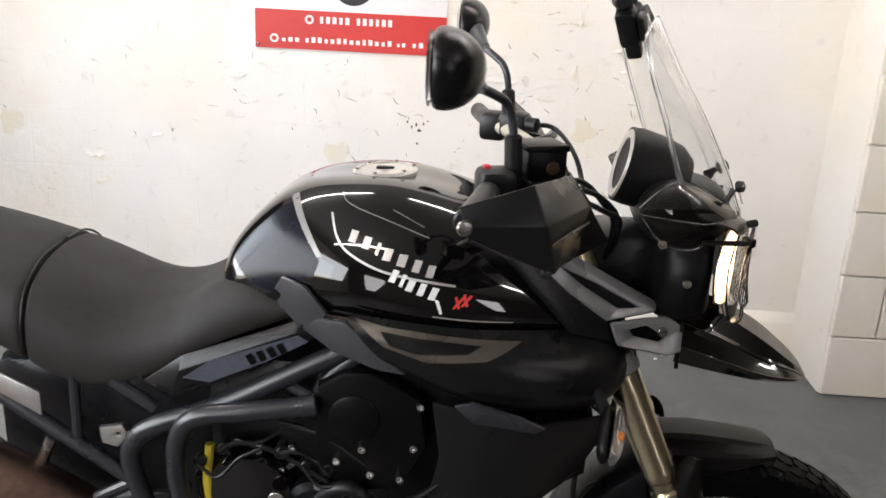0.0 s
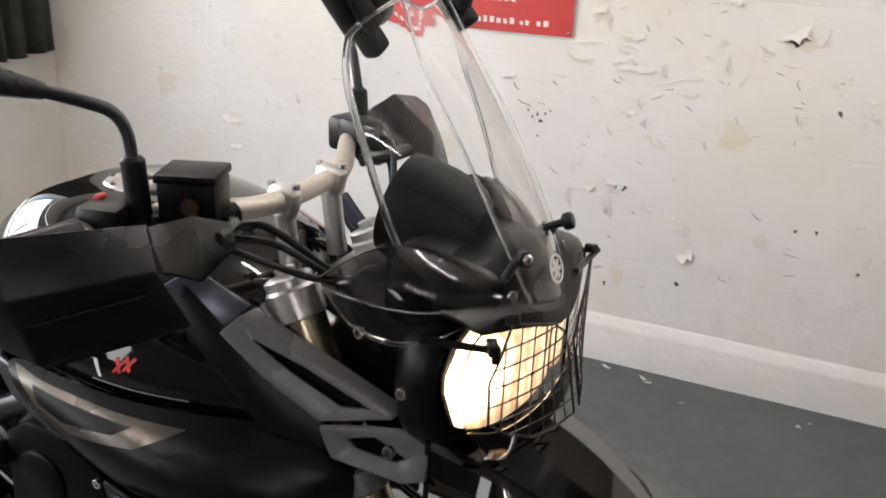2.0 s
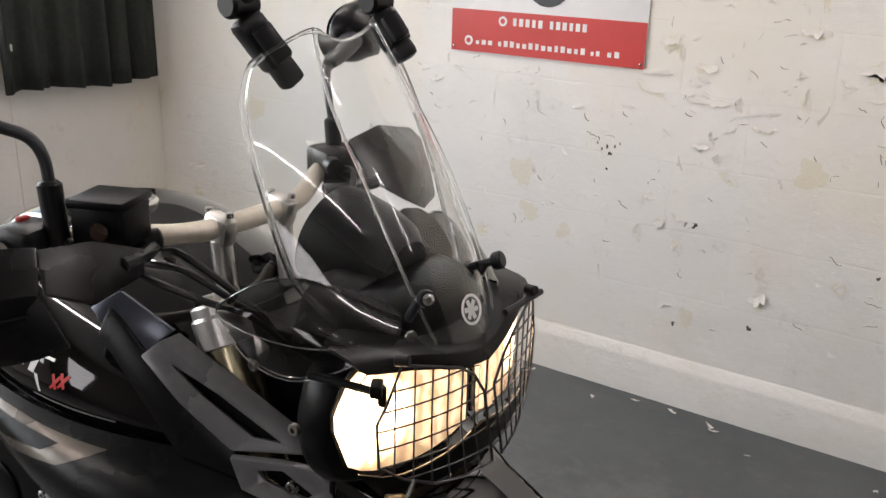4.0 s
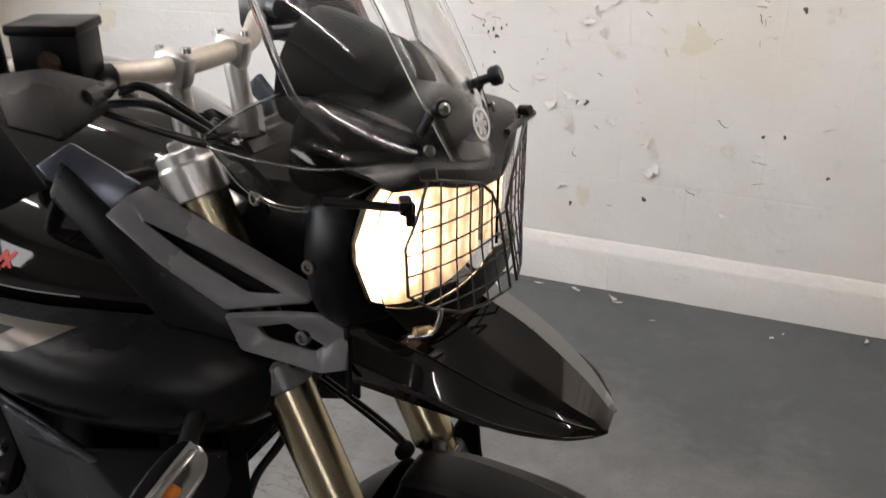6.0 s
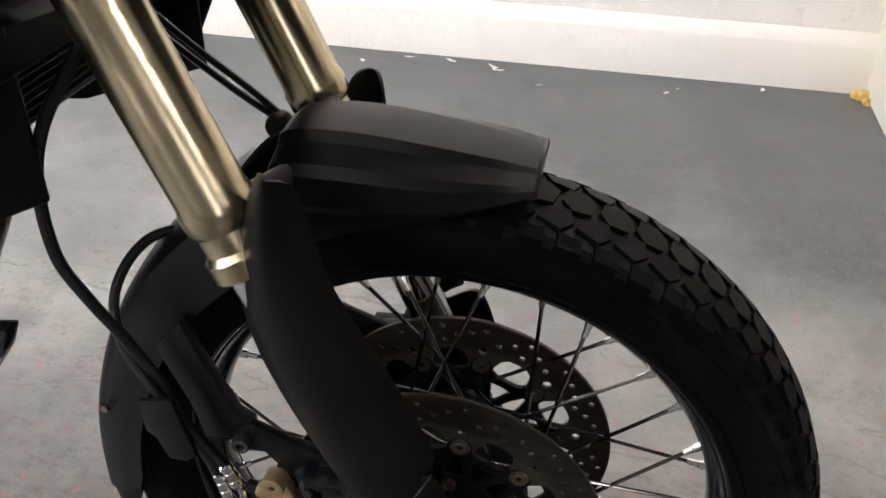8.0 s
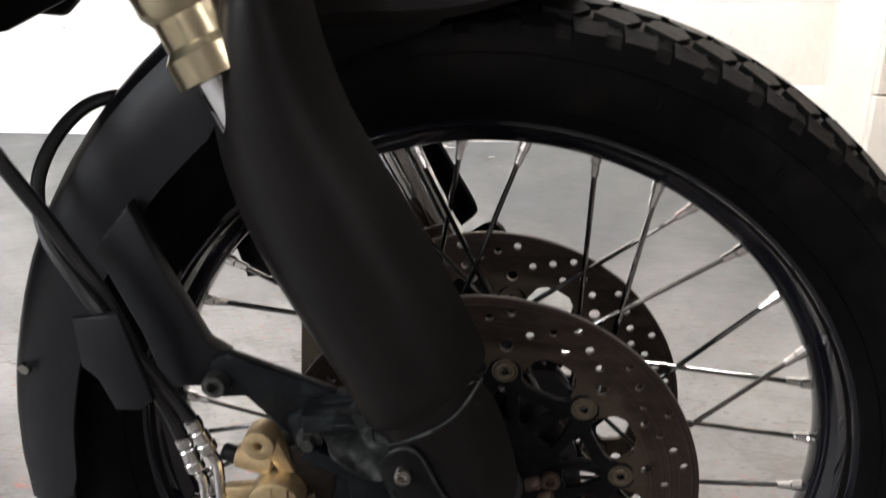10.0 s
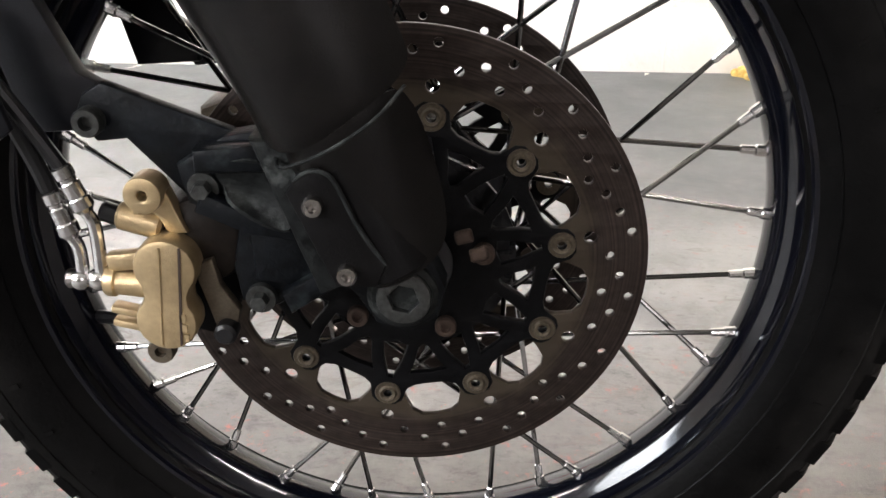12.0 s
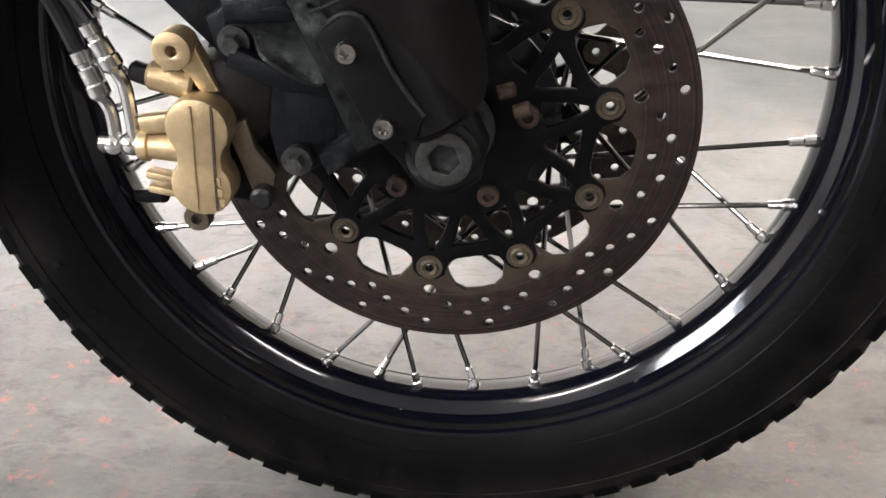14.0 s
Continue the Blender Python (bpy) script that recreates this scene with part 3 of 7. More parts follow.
part("window_sill", box(0.26, 4.49, 0.03, (LEFT - 0.05, -0.98, 1.07), 0.006), frame_white, win)

# painted blocks, joints recessed
bw, bh = 0.44, 0.24
bm = box(bw - 0.006, 0.026, bh - 0.006, (0, 0, 0), 0.003, 1)
block_mesh = mesh_of(bm, block_paint, "block")
for row in range(11):
    z = bh * (row + 0.5)
    x = NIB + 0.003 - (0.275 if row % 2 else 0.055)
    while x < 4.8:
        a, b = max(x, NIB + 0.003), x + bw
        me = block_mesh if a == x else mesh_of(box(b - a - 0.006, 0.026, bh - 0.006, (0, 0, 0), 0.003, 1), block_paint, "block")
        piece("block", me, block_wall, pose((a + b) / 2, BLOCK + 0.013, z))
        x = b


# flakes of paint curling off the back wall
flake_paint = wall_paint("lifted_paint", (0.76, 0.73, 0.685), (0.70, 0.665, 0.60), False)
bare_patch = wall_paint("bare_cream_plaster", (0.75, 0.705, 0.595), (0.66, 0.60, 0.47), False)


def flake(x, z, w, h, lift, turn, rng):
    """One curled flake of paint: a ragged sheet fixed along its top edge and lifted below."""
    bm = bmesh.new()
    nu, nv = 8, 3
    edge = [rng.uniform(0.45, 1.0) * math.sin(math.pi * (i + 0.35) / (nu + 0.7)) ** 0.7 for i in range(nu + 1)]
    side = [rng.uniform(-0.2, 0.2) for _ in range(nv + 1)]
    root = [rng.uniform(-0.10, 0.10) for _ in range(nu + 1)]
    sway = rng.uniform(0.5, 2.5)
    vs = []
    for i in range(nu + 1):
        col = []
        for j in range(nv + 1):
            u, v = i / nu - 0.5 + side[j] * (abs(i / nu - 0.5)), j / nv * edge[i]
            rise = lift * v ** 1.6 * (0.7 + 0.3 * math.sin(i * sway))
            col.append(bm.verts.new((u * w, -0.0015 - rise, -v * h + root[i] * h)))
        vs.append(col)
    for i in range(nu):
        for j in range(nv):
            bm.faces.new((vs[i][j], vs[i + 1][j], vs[i + 1][j + 1], vs[i][j + 1]))
    bmesh.ops.recalc_face_normals(bm, faces=bm.faces)
    bmesh.ops.solidify(bm, geom=bm.faces[:], thickness=0.0009)
    return moved(bm, pose(x, BACK, z, 0, turn, 0))


def blob(x, z, w, h, rng, y):
    """A flat ragged patch on the wall."""
    bm = bmesh.new()
    n = 22
    ph = [rng.uniform(0, 6.28) for _ in range(4)]
    vs = []
    for k in range(n):
        a = 2 * math.pi * k / n
        r = 1 + 0.25 * math.sin(2 * a + ph[0]) + 0.18 * math.sin(3 * a + ph[1]) + 0.12 * math.sin(7 * a + ph[2]) + 0.1 * rng.uniform(-1, 1)
        vs.append(bm.verts.new((x + w / 2 * r * math.cos(a), y, z + h / 2 * r * math.sin(a))))
    bm.faces.new(vs)
    return bm


rng = random.Random(7)
spots = [(-0.619, 1.097, 0.100, 0.030, 20), (-0.57, 1.253, 0.070, 0.040, -20), (-0.521, 1.212, 0.050, 0.028, 75), (-0.461, 1.178, 0.045, 0.024, 0),
         (-0.409, 1.074, 0.105, 0.022, 3), (-0.324, 1.071, 0.044, 0.02, 80), (-0.246, 1.013, 0.066, 0.027, 5), (-0.131, 1.105, 0.075, 0.020, 80),
         (-0.324, 0.840, 0.070, 0.028, 38), (-0.586, 0.738, 0.050, 0.022, 10), (-0.541, 0.652, 0.041, 0.028, -10), (-0.604, 0.598, 0.060, 0.022, 85),
         (-0.461, 0.680, 0.075, 0.020, 22), (-0.456, 0.578, 0.060, 0.028, 80), (-0.179, 0.54, 0.060, 0.026, 70), (-0.192, 0.464, 0.060, 0.044, -30)]
spots += [(-2.05, 0.70, 0.11, 0.035, 5), (-2.04, 0.585, 0.07, 0.025, -10), (-0.147, 1.31, 0.07, 0.03, 0), (0.06, 0.55, 0.06, 0.030, 80), (0.035, 1.225, 0.105, 0.040, -30), (0.085, 1.225, 0.050, 0.026, 65)]
for x, z, w, h, turn in spots:
    part("paint_patch", moved(blob(0, -h * 0.45, w * 0.85, h * 1.15, rng, -0.0008), pose(x, BACK, z, 0, turn, 0)), bare_patch, back)
    part("flake", flake(x, z, w, h, h * rng.uniform(0.55, 0.85), turn, rng), flake_paint, back)
bms = []
for _ in range(300):
    x, z = rng.triangular(LEFT + 0.2, NIB - 0.1, -0.45), rng.triangular(0.25, 2.3, 1.0)
    w = rng.choice((0.008, 0.010, 0.013, 0.017, 0.024, 0.034)) * rng.uniform(0.7, 1.2)
    bms.append(flake(x, z, w * 1.35, w * rng.uniform(0.25, 0.60), w * rng.uniform(0.2, 0.6), rng.choice((rng.uniform(-30, 40), rng.uniform(50, 95), rng.uniform(150, 210))), rng))
tagged(part("flakes", join(*bms), flake_paint, back), "small curled flakes of white paint", kind="stuff")


# hairline cracks where the paint has split
bms = []
for _ in range(80):
    x, z, a = rng.triangular(LEFT + 0.3, NIB - 0.1, -0.4), rng.triangular(0.25, 1.7, 0.95), rng.uniform(0, 6.28)
    w, pts = rng.uniform(0.0009, 0.0022), []
    for k in range(rng.randint(3, 6)):
        pts.append((x, z))
        a += rng.uniform(-0.9, 0.9)
        x, z = x + 0.010 * math.cos(a), z + 0.008 * math.sin(a)
    bm = bmesh.new()
    side = [[bm.verts.new((px + q * w * (0.4 + 0.6 * (0 < i < len(pts) - 1)) * 0.7, BACK - 0.0006, pz + q * w * 0.7)) for q in (-1, 1)] for i, (px, pz) in enumerate(pts)]
    for p, q in zip(side, side[1:]):
        bm.faces.new((p[0], p[1], q[1], q[0]))
    bms.append(bm)
pit_mat = mat("dark_pit", (0.09, 0.08, 0.07), 0.9, 0, 0.3, 200)
tagged(part("cracks", join(*bms), mat("crack_dirt", (0.24, 0.20, 0.155), 0.9, 0, 0.3, 200), back), "fine cracks in the old paint", kind="stuff")

for x, z, w, h in ((-1.069, 0.736, 0.075, 0.12), (-1.03, 0.595, 0.08, 0.06), (-0.887, 0.546, 0.06, 0.05), (-0.09, 0.887, 0.105, 0.075), (-2.4, 0.80, 0.08, 0.12), (-0.409, 0.335, 0.04, 0.08), (0.062, 1.198, 0.10, 0.05)):
    part("paint_patch", blob(x, z, w, h, rng, BACK - 0.0008), bare_patch, back)
for x, z, r in ((0.206, 0.997, 0.007), (0.145, 0.608, 0.005), (0.207, 0.614, 0.005), (-0.738, 0.853, 0.006), (-0.75, 0.876, 0.005), (-0.722, 0.880, 0.004), (-0.768, 0.866, 0.004), (-0.785, 0.885, 0.0035), (-0.705, 0.892, 0.003), (-0.745, 0.80, 0.004), (0.35, 0.50, 0.005), (-0.42, 0.66, 0.008), (-0.20, 0.35, 0.007), (-0.45, 0.30, 0.006)):
    part("pit", blob(x, z, 2 * r, 2.4 * r, rng, BACK - 0.0014), pit_mat, back)

# flakes fallen on the floor along the wall
for x, y, w in ((-0.237, 1.914, 0.035), (-0.53, 1.958, 0.032), (-0.667, 1.885, 0.028), (-0.402, 1.955, 0.025), (0.545, 1.953, 0.028), (-0.1, 1.83, 0.014), (0.269, 1.858, 0.014), (0.30, 1.90, 0.012), (-0.95, 1.93, 0.03)):
    bm = flake(0, 0, w, w * 0.5, 0.005, 0, rng)
    bmesh.ops.translate(bm, vec=(0, -BACK, 0), verts=bm.verts)
    tagged(part("paint_chip", moved(bm, pose(x, y, 0.004, -90, 0, rng.uniform(0, 180))), flake_paint), "small white chip of fallen paint on the floor", "paint chip", "fallen paint chips")

# yellowed sealant in the corner of the floor
foam_mat = mat("yellowed_foam", (0.62, 0.42, 0.12), 0.7, 0, 0.3, 60, bump=0.6, bump_scale=120)
bms = []
for x, y, z, r in ((NIB - 0.014, BACK - 0.055, 0.010, 0.020), (NIB - 0.008, BACK - 0.090, 0.006, 0.014), (NIB - 0.034, BACK - 0.048, 0.006, 0.014)):
    bm = bmesh.new()
    bmesh.ops.create_icosphere(bm, subdivisions=3, radius=r)
    for v in bm.verts:
        v.co *= 1 + 0.35 * noise.noise(v.co * 90 + Vector((x, y, z)) * 7)
    bms.append(moved(bm, pose(x, y, z)))
tagged(part("sealant", join(*bms), foam_mat), "lump of yellowed sealant foam in the floor corner", "sealant")

# the sign
sign_white = mat("sign_white", (0.80, 0.79, 0.78), 0.3, 0, 0.03, 10)
sign_red = mat("sign_red", (0.50, 0.035, 0.03), 0.35, 0, 0.06, 10)
sign_black = mat("sign_black", (0.015, 0.015, 0.017), 0.3, 0, 0.1, 10)
sx0, sx1, sz0, szr, sz1 = -1.386, -0.648, 1.146, 1.292, 1.66
sign = tagged(part("wall_sign", box(sx1 - sx0, 0.006, sz1 - sz0, ((sx0 + sx1) / 2, BACK - 0.005, (sz0 + sz1) / 2), 0.001), sign_white), "white sign board with a red band and white bars", "sign")
part("red_band", box(sx1 - sx0 - 0.001, 0.002, szr - sz0, ((sx0 + sx1) / 2, BACK - 0.0095, (sz0 + szr) / 2)), sign_red, sign, "red lower band")
part("roundel", moved(lathe([(0.085, -0.0012), (0.085, 0)], 40), pose(-1.007, BACK - 0.009, 1.402)), sign_black, sign, "black round emblem")
part("roundel_ring", moved(lathe([(0.05, -0.001), (0.05, 0)], 40), pose(-1.007, BACK - 0.0105, 1.402)), sign_white, sign)
ty = BACK - 0.0112
for x0, x1, count, z, h in ((-1.140, -1.016, 5, 1.259, 0.026), (-0.998, -0.852, 6, 1.259, 0.026), (-1.288, -1.210, 3, 1.181, 0.016), (-1.196, -0.852, 14, 1.183, 0.021), (-0.840, -0.800, 2, 1.181, 0.016), (-0.782, -0.730, 2, 1.183, 0.020)):
    step = (x1 - x0) / count
    for k in range(count):
        tall = h * (1.0 if count in (5, 6) or k % 4 in (1, 2) else 0.78)
        part("text_bar", box(step * (0.62 if k % 3 else 0.50), 0.001, tall, (x0 + step * (k + 0.5), ty, z - (h - tall) / 2)), decal_white, sign)
for x, z in ((-1.175, 1.259), (-1.312, 1.184)):
    part("symbol", moved(lathe([(0.017, -0.001), (0.017, 0)], 24), pose(x, ty + 0.0005, z)), decal_white, sign)
    part("symbol_mark", moved(lathe([(0.009, -0.001), (0.009, 0)], 20), pose(x, ty - 0.0008, z)), sign_red, sign)
for x in (sx0 + 0.012, sx1 - 0.012):
    part("screw", moved(lathe([(0.002, -0.003), (0.005, -0.0015), (0.005, 0)], 12), pose(x, BACK - 0.0105, sz0 + 0.014)), chrome, sign)

# the curtain
curtain_mat = mat("grey_green_curtain", (0.055, 0.06, 0.052), 0.85, 0, 0.25, 20, bump=0.5, bump_scale=500)
bm = bmesh.new()
cols, rows = 90, 12
vs = []
for i in range(cols + 1):
    u = i / cols
    y = 1.20 + 0.74 * u
    col = []
    for j in range(rows + 1):
        v = j / rows
        fold = 0.032 * (0.45 + 0.55 * v) * math.sin(u * 34 + 1.3 * math.sin(u * 9)) + 0.012 * math.sin(u * 71 + v)
        zb = 0.905 + 0.02 * math.sin(u * 5 + 1) - 0.03 * (1 - u)
        col.append(bm.verts.new((LEFT + 0.085 + fold, y, 2.32 + (zb - 2.32) * v)))
    vs.append(col)
for a, b in zip(vs, vs[1:]):
    for j in range(rows):
        bm.faces.new((a[j], a[j + 1], b[j + 1], b[j]))
bmesh.ops.solidify(bm, geom=bm.faces[:], thickness=0.002)
cur = tagged(part("curtain", bm, curtain_mat, angle=80), "dark grey-green pleated curtain hanging beside the window", "curtain")
part("rail", rod((LEFT + 0.085, -3.3, 2.335), (LEFT + 0.085, 1.96, 2.335), 0.012), frame_white, cur)

# fluorescent battens under the ceiling
tube_glow = glow("fluorescent_tube", (1.0, 0.915, 0.90), 59.0)
batten_mat = mat("batten_enamel", (0.8, 0.8, 0.78), 0.4, 0, 0.04, 20)
first = None
for x, y in ((-1.7, 0.75), (0.3, 0.75), (2.2, 0.75), (-1.7, -1.9), (2.2, -1.9)):
    if first is None:
        first = tagged(empty("batten_light"), "white fluorescent batten light on the ceiling", "ceiling light", "ceiling batten lights")
        part("batten", box(1.55, 0.07, 0.05, (0, 0, -0.025), 0.006), batten_mat, first)
        part("lamp_tube", rod((-0.74, 0, -0.075), (0.74, 0, -0.075), 0.014), tube_glow, first)
        for sx in (-0.755, 0.755):
            part("lamp_holder", box(0.03, 0.04, 0.06, (sx, 0, -0.07), 0.004), batten_mat, first)
        first.location = (x, y, H)
    else:
        copy_thing(first, pose(x, y, H))
# ---- the motorcycle: front wheel ----
bike = tagged(empty("motorcycle"), "black adventure motorcycle parked with its headlamps lit", "motorcycle")
AX = Vector((0, 0, 0.343))
hubm = Matrix.Translation(AX)

prof = [(0.262, -0.030), (0.270, -0.037), (0.285, -0.0470), (0.305, -0.0520), (0.3265, -0.0515), (0.3335, -0.0465), (0.3400, -0.028), (0.3420, 0.0),
        (0.3400, 0.028), (0.3335, 0.0465), (0.3265, 0.0515), (0.305, 0.0520), (0.285, 0.0470), (0.270, 0.037), (0.262, 0.030)]
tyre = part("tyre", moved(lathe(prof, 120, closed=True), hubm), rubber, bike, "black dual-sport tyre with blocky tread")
for r, w in ((0.2800, 0.0440), (0.3150, 0.0516)):
    part("sidewall_ring", moved(lathe([(r - 0.0006, -w - 0.0002), (r, -w - 0.0010), (r + 0.0006, -w - 0.0002), (r, -w + 0.002)], 120, closed=True), hubm), rubber, tyre)
for k in range(44):
    if k % 11 in (0, 1, 2, 3, 5, 6, 7):
        a = radians(8.18 * k + 12)
        part("raised_mark", moved(box(0.0022 + 0.0009 * (k % 3), 0.0007, 0.0075, (0, 0, 0)), hubm @ Matrix.Rotation(a, 4, "Y") @ pose(0, -0.0522, 0.3035, -3)), rubber, tyre)
# tread blocks: a centre row and two shoulder rows


def block(pts, taper=0.96):
    """A tread block that follows the crown: pts are (arc, across) in metres."""
    bm = bmesh.new()
    lo, hi = [], []
    ca, cy = sum(p[0] for p in pts) / len(pts), sum(p[1] for p in pts) / len(pts)

    def put(a, y, dr):
        drop = 2.0 * y * y + 1150 * y ** 4
        r = 0.3455 - drop - dr
        return (r * math.sin(a / 0.345), y, r * math.cos(a / 0.345))

    pts = [(ca + (a - ca) * 1.05, cy + (y - cy) * 1.04) for a, y in pts]
    for a, y in pts:
        lo.append(bm.verts.new(put(a, y, 0.008)))
        hi.append(bm.verts.new(put(ca + (a - ca) * taper, cy + (y - cy) * taper, 0)))
    n = len(pts)
    bm.faces.new(hi)
    for k in range(n):
        bm.faces.new((lo[k], lo[(k + 1) % n], hi[(k + 1) % n], hi[k]))
    return mesh_of(bm, rubber, "tread_block", 25)


NB = 68
centre = block([(-0.0140, -0.0045), (-0.005, -0.0160), (0.0110, -0.0135), (0.0147, 0.0045), (0.006, 0.0160), (-0.0103, 0.0135)])
mid_r = block([(-0.0147, -0.0330), (-0.008, -0.0190), (0.0096, -0.0155), (0.0147, -0.0300), (0.005, -0.0395)])
mid_l = block([(-0.0147, 0.0330), (0.005, 0.0395), (0.0147, 0.0300), (0.0096, 0.0155), (-0.008, 0.0190)])
edge_r = block([(-0.0100, -0.0520), (-0.0120, -0.0410), (0.002, -0.0430), (0.0095, -0.0405), (0.0105, -0.0520)], 0.95)
edge_l = block([(-0.0100, 0.0520), (0.0105, 0.0520), (0.0095, 0.0405), (0.002, 0.0430), (-0.0120, 0.0410)], 0.95)
for k in range(NB):
    a = 2 * math.pi * k / NB
    for me, off in ((centre, 0), (mid_r, 0.5), (mid_l, 0.5), (edge_r, 0.0), (edge_l, 0.0)):
        piece("tread_block", me, tyre, hubm @ Matrix.Rotation(a + off * 2 * math.pi / NB, 4, "Y"))

edge = [(0.2475, -0.008), (0.2495, -0.0125), (0.2545, -0.0172), (0.2590, -0.0214), (0.2620, -0.0240), (0.2640, -0.0262), (0.2655, -0.0300), (0.2725, -0.0325), (0.2745, -0.0345), (0.2725, -0.0370), (0.266, -0.0350), (0.258, -0.020)]
prof = [(0.2465, 0.0)] + edge + [(0.256, 0.0)] + [(r, -y) for r, y in reversed(edge)]
rim = part("rim", moved(lathe(prof, 128, closed=True), hubm), rim_black, bike, "gloss black wheel rim", 40)

hub = part("hub", moved(join(lathe([(0.020, -0.060), (0.032, -0.058), (0.034, -0.043), (0.071, -0.040), (0.071, -0.035), (0.034, -0.030), (0.030, 0.0),
                                    (0.034, 0.030), (0.071, 0.035), (0.071, 0.040), (0.034, 0.043), (0.032, 0.058), (0.020, 0.060)], 40)), hubm), engine_black, bike)
# spokes: groups of four, laced forwards and backwards to either flange
nip = mesh_of(lathe([(0.0022, -0.022), (0.0030, -0.021), (0.0032, -0.012), (0.0042, -0.011), (0.0042, -0.004), (0.0052, -0.003), (0.0052, 0.004)], 10), chrome, "nipple")
for k in range(36):
    th = radians(14 - 10 * k + (0.2, 0.0, -0.8, -1.5)[k % 4])
    side, lead = ((1, 1), (-1, 1), (1, -1), (-1, -1))[k % 4]
    hubang = th + lead * radians(75)
    a = AX + Vector((0.065 * math.cos(hubang), side * 0.038, 0.065 * math.sin(hubang)))
    b = AX + Vector((0.2515 * math.cos(th), side * 0.003, 0.2515 * math.sin(th)))
    sp = part("spoke", rod(a, b, 0.0020, 8), spoke_steel, rim)
    d = (b - a).normalized()
    piece("nipple", nip, rim, Matrix.Translation(b) @ Vector((0, 1, 0)).rotation_difference(d).to_matrix().to_4x4())
part("valve", rod(AX + Vector((-0.236, -0.004, -0.075)), AX + Vector((-0.207, -0.022, -0.066)), 0.005, 10, 0.001), hose_rubber, rim, "black valve cap")

# brake discs
PH = 0.166


def rotor():
    inner = []
    for k in range(10):
        c = PH + radians(36 * k)
        for da, r in ((-17.0, 0.1185), (-13.0, 0.1180), (-9.5, 0.1135), (-7.2, 0.1040), (-5.6, 0.0930), (0, 0.0905), (5.6, 0.0930), (7.2, 0.1040), (9.5, 0.1135), (13.0, 0.1180), (17.0, 0.1185)):
            inner.append((r * math.cos(c + radians(da)), r * math.sin(c + radians(da))))
    holes = []
    for k in range(10):
        odd = ((7.0, 0.1300), (13.0, 0.1372), (24.5, 0.1375), (30.6, 0.1303)) if k % 2 else ((7.0, 0.1395), (13.0, 0.1342), (24.5, 0.1338), (30.6, 0.1395))
        for da, r in ((1.0, 0.1448), (18.8, 0.1458), (18.8, 0.1278)) + odd:
            c = PH + radians(36 * k + da)
            holes.append(circle(0.0036, 12, r * math.cos(c), r * math.sin(c)))
        c = PH + radians(36 * k + 1.0)
        holes.append(circle(0.0050, 14, 0.1188 * math.cos(c), 0.1188 * math.sin(c)))
    holes += [circle(0.0036, 12, 0.1 * math.cos(PH + radians(36 * k)), 0.1 * math.sin(PH + radians(36 * k))) for k in range(10)]
    return plate(circle(0.154, 120), [inner[::-1]] + holes, 0.005, 0.0006)


def carrier():
    outer = []
    for k in range(10):
        c = PH + radians(36 * k)
        for da, r in ((-18, 0.0905), (-11, 0.0915), (-7.4, 0.0950), (-5.4, 0.1050), (-3, 0.1083), (3, 0.1083), (5.4, 0.1050), (7.4, 0.0950), (11, 0.0915)):
            outer.append((r * math.cos(c + radians(da)), r * math.sin(c + radians(da))))
    holes = [circle(0.030, 40)]
    for k in range(10):
        c = PH + radians(36 * k)
        for pts in ([(-9.0, 0.0600), (-5.5, 0.0740), (-1.5, 0.0880), (1.5, 0.0880), (5.5, 0.0740), (9.0, 0.0600), (0, 0.0570)], [(8.0, 0.0835), (18, 0.0835), (28.0, 0.0835), (25.5, 0.0760), (21.5, 0.0620), (18, 0.0590), (14.5, 0.0620), (10.5, 0.0760)]):
            holes.append([(r * math.cos(c + radians(da)), r * math.sin(c + radians(da))) for da, r in pts])
    holes += [circle(0.0036, 12, 0.1 * math.cos(PH + radians(36 * k)), 0.1 * math.sin(PH + radians(36 * k))) for k in range(10)]
    return plate(outer, holes, 0.006, 0.0008)


rotor_me, carrier_me = mesh_of(rotor(), disc_steel, "brake_disc", 25), mesh_of(carrier(), carrier_black, "carrier", 25)
rivet_me = mesh_of(lathe([(0.0032, 0.0035), (0.0032, -0.0045), (0.0052, -0.0052), (0.0064, -0.0038), (0.0086, -0.0038), (0.0092, -0.0028), (0.0092, 0.0035)], 20, closed=True), rivet_mat, "rivet")
stud_me = mesh_of(lathe([(0.003, -0.002), (0.0036, -0.0055), (0.0062, -0.0055), (0.0072, -0.0045), (0.0072, 0.0)], 18), rust, "disc_bolt")
for y in (-0.0565, 0.0565):
    flip = Matrix.Scale(-1, 4, (0, 1, 0)) if y > 0 else Matrix()
    disc = piece("brake_disc", rotor_me, bike, Matrix.Translation(AX + Vector((0, y, 0))) @ flip)
    tagged(disc, "drilled brake disc, brown with use")
    disc_m = disc.matrix_basis.copy()
    disc_inv = disc_m.inverted()
    for nm, me, r, dy in (("rivet", rivet_me, 0.1, 0.0), ("disc_bolt", stud_me, 0.050, -0.003)):
        for k in range(10 if nm == "rivet" else 5):
            c = PH + radians(36 * k if nm == "rivet" else 72 * k + 2.5)
            piece(nm, me, disc, pose(r * math.cos(c), dy, r * math.sin(c)))
    piece("carrier", carrier_me, disc, pose(0, 0.0, 0))

# axle end and fork lowers


def leg_at(z, y=-1):
    half = (0.123 if y < 0 else 0.094) - (0.055 if y < 0 else 0.0) * max(0.0, z - 0.66)
    return Vector((-0.134 - 0.465 * (z - 0.66), math.copysign(half, y), z))


